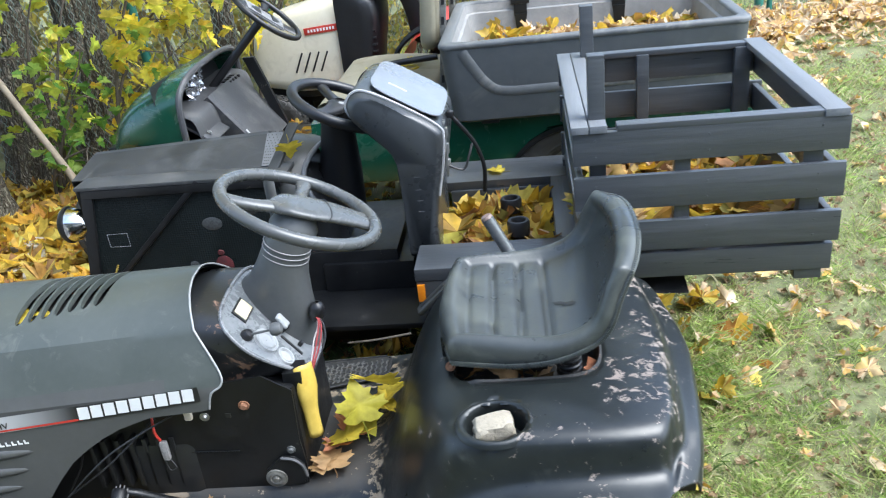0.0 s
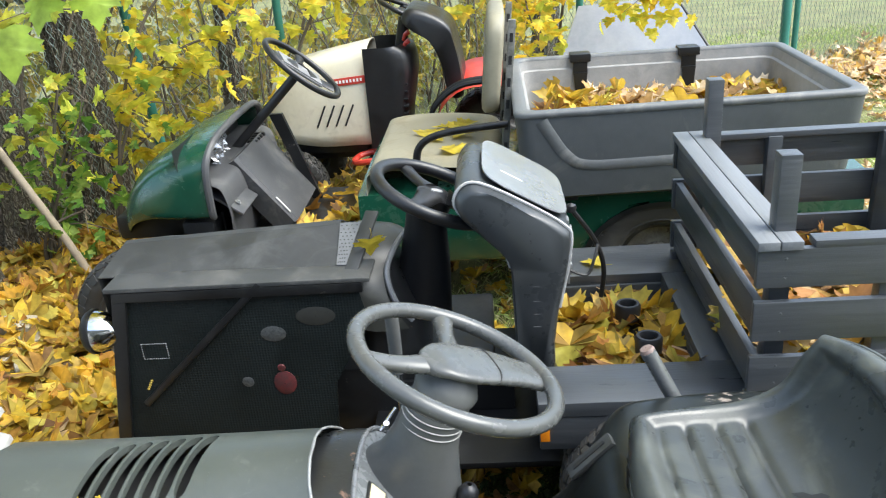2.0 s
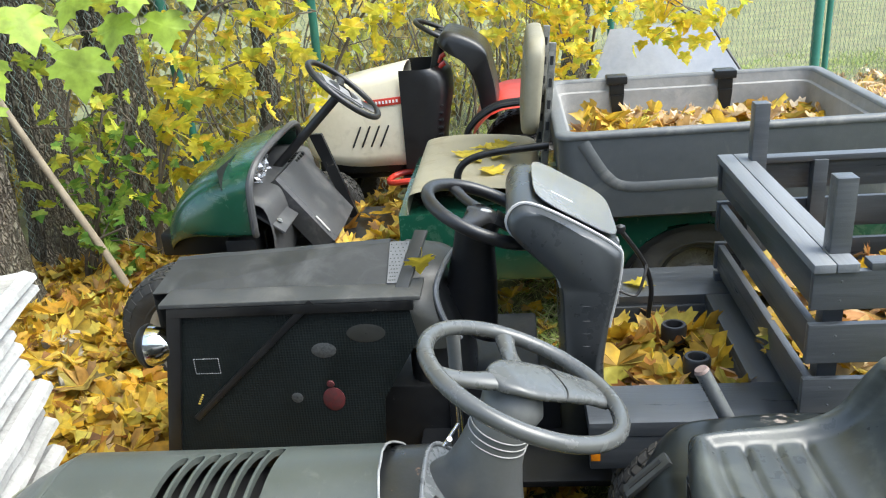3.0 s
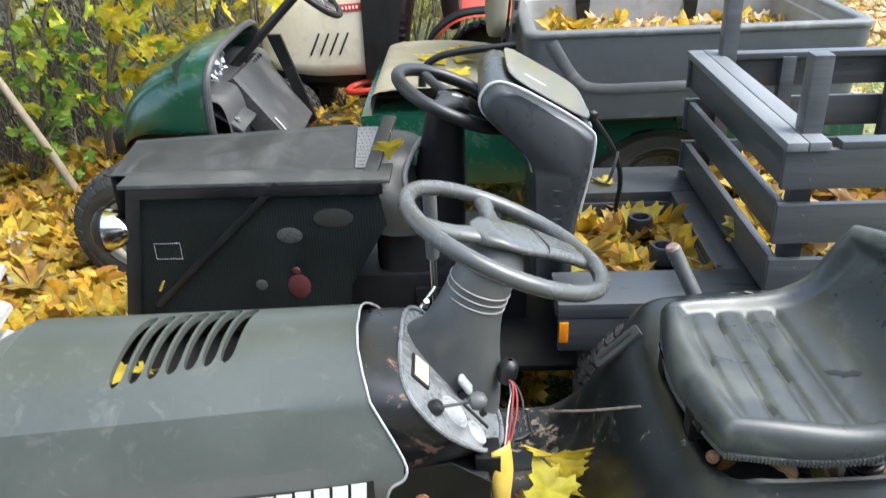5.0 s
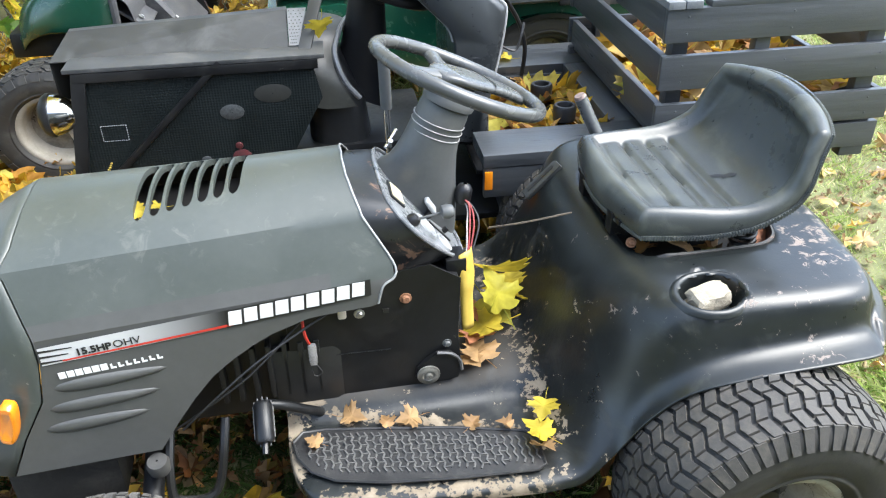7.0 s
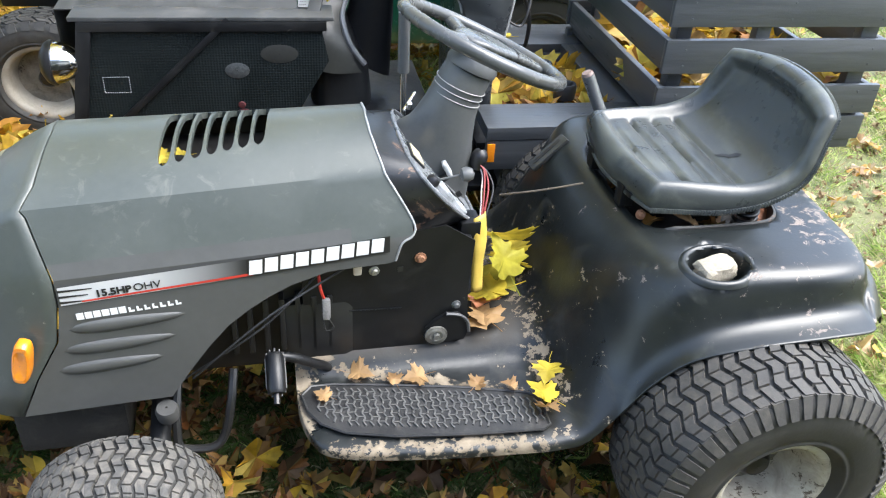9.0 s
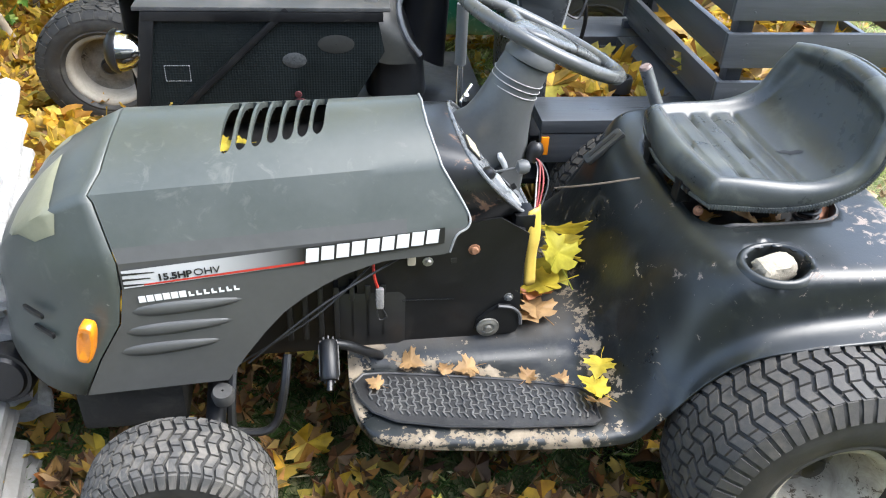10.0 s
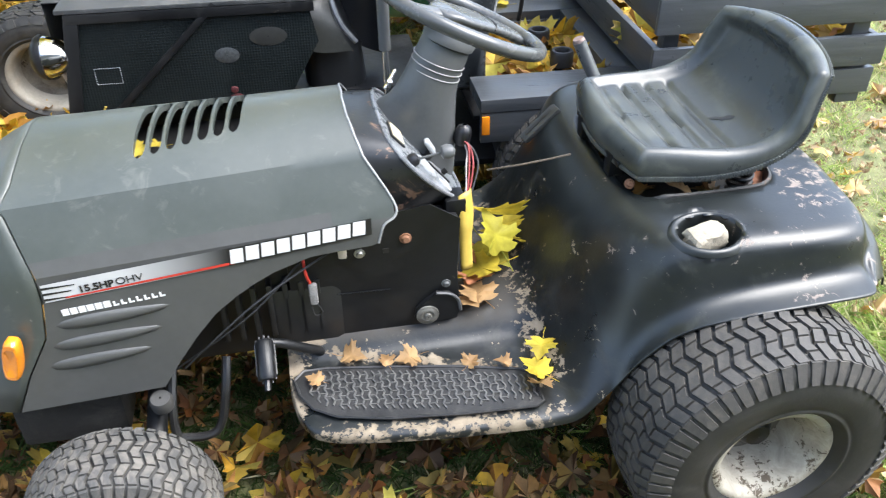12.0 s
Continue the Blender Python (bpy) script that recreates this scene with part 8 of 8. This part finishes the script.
for k in range(2600):
    a, r = nrng.uniform(0, 6.28), nrng.uniform(0, 1) ** 0.5 * 2.9
    pts.append((-2.82 + r * np.cos(a), 4.3 + r * np.sin(a) * 0.8, 3.1 + abs(nrng.normal(0, 0.9))))
    sizes.append(nrng.uniform(0.12, 0.2))
cr = leaf_mesh("crown", pts, sizes, 0.0, LEAF_TREE)
cr.parent = canopy

# ---- ground, litter and grass ----
bm = bmesh.new()
bmesh.ops.create_grid(bm, x_segments=70, y_segments=70, size=1.0)
for v in bm.verts:
    x, y = v.co.xy
    gx, gy = math.copysign(abs(x) ** 2.6, x) * 160, math.copysign(abs(y) ** 2.6, y) * 160
    v.co = Vector((gx, gy + 3, 0.012 * noise.noise(Vector((gx, gy, 0)) * 0.9)))
SOIL = surface("soil_and_turf", (0.060, 0.068, 0.028), (0.21, 0.23, 0.095), 4.0, (0.85, 1.0), bump=1.0, bump_scale=60, dust=((0.13, 0.09, 0.055), 0.6, 7))
ground = single("ground", bm, SOIL, Matrix.Identity(4), "thin grass over dark soil with fallen leaves", "ground", kind="structure")


def scatter(name, n, region, size, z, material, label, tilt=0.35, curl=0.5, keep=None, crumple=0.06, feather=0.2):
    """Leaves strewn over a stretch of ground, thinning out past its edges."""
    pts, sizes = [], []
    x0, x1, y0, y1 = region
    while len(pts) < n:
        x, y = nrng.uniform(x0, x1), nrng.uniform(y0, y1)
        if keep is not None and not keep(x, y):
            continue
        pts.append((x + nrng.normal(0, feather), y + nrng.normal(0, feather), nrng.uniform(*z)))
        sizes.append(nrng.uniform(*size))
    return tagged(leaf_mesh(name, pts, sizes, None, material, curl, tilt, crumple), label, "leaf litter", kind="stuff")


LEAF_CRUMB = leaf_material("leaf_crumbs_tone", [(0.30, 0.21, 0.11), (0.16, 0.10, 0.05), (0.45, 0.35, 0.20), (0.22, 0.15, 0.08)])


def drift(x, y):
    """The thick drift between the board stack, the fence and the vehicles."""
    return y < 5.12 + 0.54 * (x + 1.79)


scatter("golden_leaf_drift", 2600, (-3.2, -1.0, 2.3, 5.6), (0.09, 0.17), (0.01, 0.09), LEAF_GOLD, "thick drift of golden maple leaves along the fence", keep=drift)
scatter("brown_leaf_drift", 700, (-3.2, -1.0, 2.0, 5.6), (0.08, 0.15), (0.01, 0.07), LEAF_BROWN, "brown leaves mixed into the drift by the fence", keep=drift)
scatter("leaves_under_tractor", 1150, (-1.9, 0.35, 0.85, 2.4), (0.035, 0.095), (0.012, 0.055), LEAF_SHADED, "brown and orange leaves, darkened for the shade under the tractor", 0.55, 0.9, crumple=0.10)
scatter("gold_leaves_under_tractor", 150, (-1.9, 0.35, 0.85, 2.4), (0.055, 0.115), (0.02, 0.07), LEAF_GOLD, "yellow leaves under the tractor", 0.45, 0.7, crumple=0.06, feather=0.10)
scatter("leaves_between_mowers", 420, (-1.6, 0.9, 2.2, 4.6), (0.07, 0.14), (0.01, 0.05), LEAF_GOLD, "yellow leaves on the ground between the vehicles", feather=0.08)
scatter("leaves_by_old_tractor", 420, (-1.7, 0.9, 4.3, 6.2), (0.07, 0.13), (0.01, 0.05), LEAF_BROWN, "brown leaves under the old garden tractor")
scatter("leaves_on_lawn", 1700, (0.2, 6.0, -0.2, 8.0), (0.04, 0.095), (0.012, 0.04), LEAF_PALE, "pale dry leaves strewn over the lawn", 0.4)
scatter("leaf_crumbs", 9000, (0.3, 4.0, -0.2, 6.0), (0.010, 0.032), (0.006, 0.022), LEAF_CRUMB, "brown crumbs of leaves in the grass", 0.5)
scatter("leaf_pile_by_gate", 900, (1.7, 6.3, 5.8, 8.7), (0.08, 0.15), (0.01, 0.10), LEAF_PALE, "pale dry leaves heaped along the fence", keep=lambda x, y: abs(y - (6.85 + 0.5 * (x - 2.62))) < 0.5)

# grass blades
STRAW = leaf_material("grass_blades", [(0.16, 0.27, 0.055), (0.40, 0.54, 0.13), (0.62, 0.70, 0.27), (0.20, 0.32, 0.07), (0.74, 0.66, 0.44), (0.46, 0.58, 0.17), (0.52, 0.41, 0.24), (0.30, 0.43, 0.10)], 0.5, 0.4)
nb = 480000
gx = nrng.uniform(0, 1, nb) ** 1.7 * 6.0 + 0.1
gy = nrng.uniform(0, 1, nb) ** 1.2 * 9.5 - 0.3
gx[:22000], gy[:22000] = nrng.uniform(0.4, 0.9, 22000), nrng.uniform(0.7, 2.6, 22000)
gx[22000:70000], gy[22000:70000] = nrng.normal(0.3, 2.6, 48000), nrng.normal(-0.4, 1.6, 48000)
gx[70000:] += nrng.normal(0, 0.22, nb - 70000)
gy[70000:] += nrng.normal(0, 0.22, nb - 70000)
hh = nrng.uniform(0.012, 0.042, nb)
# thinner, shorter grass in irregular patches
patch = np.sin(3.7 * gx + 2.1 * gy) + np.sin(6.9 * gy - 4.4 * gx + 1.0) + np.sin(13.0 * gx + 9.0 * gy + 2.0) + np.sin(17.0 * gy - 21.0 * gx)
hh *= np.clip(0.75 + 0.33 * patch + nrng.normal(0, 0.25, nb), 0.12, 1.5)
ang = nrng.uniform(0, 2 * np.pi, nb)
lx, ly = nrng.normal(0, 0.8, nb) * hh, nrng.normal(0, 0.8, nb) * hh
wx, wy = np.cos(ang) * 0.0014, np.sin(ang) * 0.0014
P = np.stack([np.stack([gx - wx, gy - wy, 0 * gx], 1), np.stack([gx + wx, gy + wy, 0 * gx], 1), np.stack([gx + lx * 0.5 + wx * 0.6, gy + ly * 0.5 + wy * 0.6, hh * 0.65], 1), np.stack([gx + lx, gy + ly, hh], 1)], 1)
fb = (np.array([[0, 1, 2], [0, 2, 3]])[None] + (np.arange(nb) * 4)[:, None, None]).reshape(-1, 3)
me = bpy.data.meshes.new("grass")
me.from_pydata(P.reshape(-1, 3).tolist(), [], fb.tolist())
tagged(dress("grass", me, STRAW, 0), "short green lawn grass with straw blades", "grass", kind="stuff")
# grass between the leaves by the tractor, its greens darkened for the shade
GRASS_SHADED = leaf_material("shaded_grass_blades", [(0.035, 0.075, 0.018), (0.06, 0.12, 0.028), (0.09, 0.16, 0.04), (0.045, 0.09, 0.02), (0.12, 0.13, 0.05)], 0.5, 0.3)
nd_ = 60000
dx_, dy_ = nrng.uniform(-2.2, 0.45, nd_) + nrng.normal(0, 0.15, nd_), nrng.uniform(0.75, 2.6, nd_) + nrng.normal(0, 0.2, nd_)
dh_ = nrng.uniform(0.015, 0.055, nd_)
da_ = nrng.uniform(0, 2 * np.pi, nd_)
ox_, oy_ = nrng.normal(0, 0.7, nd_) * dh_, nrng.normal(0, 0.7, nd_) * dh_
bx_, by_ = np.cos(da_) * 0.0013, np.sin(da_) * 0.0013
P = np.stack([np.stack([dx_ - bx_, dy_ - by_, 0 * dx_], 1), np.stack([dx_ + bx_, dy_ + by_, 0 * dx_], 1), np.stack([dx_ + ox_ * 0.5 + bx_ * 0.6, dy_ + oy_ * 0.5 + by_ * 0.6, dh_ * 0.65], 1), np.stack([dx_ + ox_, dy_ + oy_, dh_], 1)], 1)
fb = (np.array([[0, 1, 2], [0, 2, 3]])[None] + (np.arange(nd_) * 4)[:, None, None]).reshape(-1, 3)
me = bpy.data.meshes.new("shaded_grass")
me.from_pydata(P.reshape(-1, 3).tolist(), [], fb.tolist())
tagged(dress("shaded_grass", me, GRASS_SHADED, 0), "green grass tufts by the tractor, darkened for its shade", "grass", kind="stuff")


def filled(name, m, region, n, size, material, label, z):
    """Leaves lying inside a container, given in its own frame."""
    x0, x1, y0, y1 = region
    pts = [(nrng.uniform(x0, x1), nrng.uniform(y0, y1), nrng.uniform(*z)) for _ in range(n)]
    ob = leaf_mesh(name, pts, nrng.uniform(size[0], size[1], n), None, material, 0.5, 0.45)
    ob.matrix_world = m
    return tagged(ob, label, "leaf litter", kind="stuff")


filled("leaves_in_deck_well", AT2, (0.09, 0.38, 0.20, 0.68), 60, (0.09, 0.15), LEAF_GOLD, "golden leaves filling the well in the deck", (0.43, 0.50))
filled("brown_leaves_in_deck_well", AT2, (0.09, 0.38, 0.20, 0.68), 25, (0.08, 0.13), LEAF_BROWN, "brown leaves in the well in the deck", (0.43, 0.49))
filled("leaves_in_crate", AT2, (0.50, 1.03, 0.05, 0.76), 90, (0.09, 0.14), LEAF_GOLD, "golden leaves on the crate floor", (0.57, 0.62))
filled("brown_leaves_in_crate", AT2, (0.50, 1.03, 0.05, 0.76), 80, (0.09, 0.14), LEAF_BROWN, "brown leaves on the crate floor", (0.57, 0.64))
filled("leaves_in_bed", AT3, (0.12, 1.08, 0.60, 1.00), 170, (0.08, 0.14), LEAF_GOLD, "golden leaves heaped in the cargo bed", (0.67, 0.76))
filled("brown_leaves_in_bed", AT3, (0.30, 1.10, 0.60, 1.02), 110, (0.08, 0.13), LEAF_PALE, "pale leaves heaped in the cargo bed", (0.67, 0.76))
filled("leaves_under_seat", AT1, (-0.20, 0.04, -0.17, 0.15), 22, (0.05, 0.08), LEAF_BROWN, "brown leaves lying in the well under the seat", (0.582, 0.60))
filled("leaves_on_vehicle_floor", AT3, (-1.0, -0.55, 0.2, 1.0), 40, (0.07, 0.12), LEAF_GOLD, "leaves on the vehicle floor", (0.355, 0.38))


def lone_leaf(m, s, tones, label, bend=0.3):
    bm = bmesh.new()
    vs = [bm.verts.new((px, py - 0.4, bend * abs(px) ** 1.4 - bend * 0.6 * (py - 0.4) ** 2 + 0.02 * math.sin(9 * px + 7 * py))) for px, py in [(0, 0.34)] + OUT]
    for i in range(len(OUT)):
        bm.faces.new((vs[0], vs[1 + i], vs[1 + (i + 1) % len(OUT)]))
    bmesh.ops.subdivide_edges(bm, edges=bm.edges, cuts=1)
    sweep(bm, arc([(0, -0.40, 0.0), (0.03, -0.62, 0.02), (0.0, -0.85, 0.08)], 3), 0.012, 5)
    bm.transform(Matrix.Scale(s, 4))
    return single("maple_leaf", bm, tones, m, label, "leaf", "fallen leaves on the vehicles", smooth=80)


ONE_YELLOW = leaf_material("yellow_leaf", [(0.60, 0.46, 0.04), (0.54, 0.42, 0.045)])
ONE_LIME = leaf_material("yellow_green_leaf", [(0.30, 0.31, 0.035), (0.42, 0.37, 0.04)])
ONE_RUST = leaf_material("rust_red_leaf", [(0.42, 0.12, 0.05), (0.50, 0.22, 0.12)])
ONE_TAN = leaf_material("tan_leaf", [(0.30, 0.17, 0.07), (0.38, 0.24, 0.11)])
lone_leaf(AT1 @ pose(-0.448, -0.305, 0.336, 10, 14, 40), 0.065, ONE_YELLOW, "small yellow leaf lying on the foot mat")
lone_leaf(AT1 @ pose(-0.425, -0.265, 0.348, -14, 8, 150), 0.055, ONE_YELLOW, "small yellow leaf at the end of the foot mat")
lone_leaf(AT1 @ pose(-0.135, -0.165, 0.625, 30, 4, 80), 0.07, ONE_TAN, "tan leaf caught under the seat's edge")
lone_leaf(AT1 @ pose(0.045, -0.150, 0.612, 35, -25, 10), 0.055, ONE_RUST, "rust-red leaf caught beside the seat spring")
lone_leaf(AT1 @ pose(0.03, -0.10, 0.635, 50, -25, 190), 0.055, ONE_RUST, "rust-red leaf behind the seat spring")
lone_leaf(AT1 @ pose(-0.462, -0.025, 0.468, 48, 14, 35), 0.108, ONE_LIME, "large yellow-green leaf propped in the footwell")
lone_leaf(AT1 @ pose(-0.44, 0.04, 0.48, 40, 20, 150), 0.12, ONE_YELLOW, "large yellow leaf behind the strap")
lone_leaf(AT1 @ pose(-0.50, -0.06, 0.40, -15, 10, 80), 0.10, ONE_YELLOW, "yellow leaf on the tractor floor")
lone_leaf(AT1 @ pose(-0.43, 0.03, 0.42, 25, 15, 100), 0.10, ONE_YELLOW, "yellow leaf in the heap on the tractor floor")
lone_leaf(AT1 @ pose(-0.455, -0.005, 0.405, -20, 25, 200), 0.09, ONE_LIME, "yellow-green leaf in the heap on the tractor floor")
lone_leaf(AT1 @ pose(-0.40, 0.08, 0.415, 20, -20, 300), 0.10, ONE_YELLOW, "yellow leaf in the heap on the tractor floor")
lone_leaf(AT1 @ pose(-0.49, 0.0, 0.395, 10, 30, 10), 0.08, ONE_RUST, "rust-brown leaf in the heap on the tractor floor")
lone_leaf(AT1 @ pose(-0.515, -0.075, 0.39, 20, 10, 150), 0.07, ONE_RUST, "rust-brown leaf beside the side plate")
lone_leaf(AT1 @ pose(-0.52, -0.11, 0.385, 5, 10, 20), 0.08, ONE_TAN, "curled tan leaf on the tractor floor")
lone_leaf(AT1 @ pose(-0.54, -0.13, 0.38, 15, 5, 200), 0.07, ONE_TAN, "curled tan leaf beside the side plate")
lone_leaf(AT1 @ pose(-0.865, -0.240, 0.322, 10, 0, 60), 0.035, ONE_TAN, "small tan leaf on the foot mat")
lone_leaf(AT1 @ pose(-0.786, -0.190, 0.322, 5, 10, 250), 0.05, ONE_TAN, "dry tan leaf behind the foot mat", 0.7)
lone_leaf(AT1 @ pose(-0.680, -0.215, 0.322, 5, -10, 100), 0.05, ONE_TAN, "dry tan leaf behind the foot mat")
for x, y, s, r in ((-0.725, -0.212, 0.032, 20), (-0.56, -0.248, 0.036, 310), (-0.50, -0.264, 0.034, 60)):
    lone_leaf(AT1 @ pose(x, y, 0.320, 16, 8, r), s, ONE_TAN, "curled tan leaf along the edge of the foot mat", 0.8)
lone_leaf(AT1 @ pose(-0.445, -0.345, 0.330, 30, -20, 200), 0.05, ONE_TAN, "curled tan leaf at the end of the foot mat", 0.6)
lone_leaf(AT1 @ pose(-1.118, -0.06, 0.772, 30, 0, 10), 0.04, ONE_YELLOW, "scrap of yellow leaf stuck in the hood louvres")
lone_leaf(AT1 @ pose(-1.085, -0.055, 0.770, 20, 0, 120), 0.035, ONE_YELLOW, "scrap of yellow leaf stuck in the hood louvres")
lone_leaf(AT2 @ pose(-0.40, 0.375, 0.80, -60, 0, 20), 0.075, ONE_YELLOW, "yellow leaf caught behind the hood strip")
lone_leaf(AT2 @ pose(0.21, 0.80, 0.536, 4, 4, 70), 0.07, ONE_YELLOW, "yellow leaf on the wooden deck")
for x, y, r in ((-0.33, 0.62, 10), (-0.26, 0.70, 80), (-0.20, 0.55, 150), (-0.30, 0.50, 220), (-0.18, 0.75, 300), (-0.23, 0.30, 40)):
    lone_leaf(AT3 @ pose(x, y, 0.692, 6, 4, r), 0.11, ONE_YELLOW, "yellow leaf on the tan bench seat")
lone_leaf(AT3 @ pose(-0.62, 0.30, 0.365, 6, 4, 60), 0.12, ONE_YELLOW, "yellow leaf on the vehicle floor")
# twig sticking out of the footwell, pale rubble by the drift
bm = bmesh.new()
sweep(bm, arc([(-0.47, 0.02, 0.60), (-0.40, -0.02, 0.63), (-0.32, -0.05, 0.66)], 4), 0.0022, 5)
single("twig", bm, TWIG, AT1, "thin pale twig sticking out of the footwell", "twig")
for k, (x, y, s) in enumerate(((-2.12, 3.72, 0.09), (-1.98, 3.58, 0.07), (-2.05, 3.45, 0.08), (-1.93, 3.35, 0.06), (-2.2, 3.55, 0.07))):
    bm = bmesh.new()
    box(bm, 0, 0, 0, s * 1.6, s, s * 0.55, bevel=s * 0.12)
    for v in bm.verts:
        v.co *= 1 + 0.15 * noise.noise(v.co * 9 + Vector((k, 0, 0)))
    single("stone", bm, STONE, pose(x, y, 0.075, 8, 5, 40 * k), "pale broken stone lying among golden leaves", "stone", "broken stones")
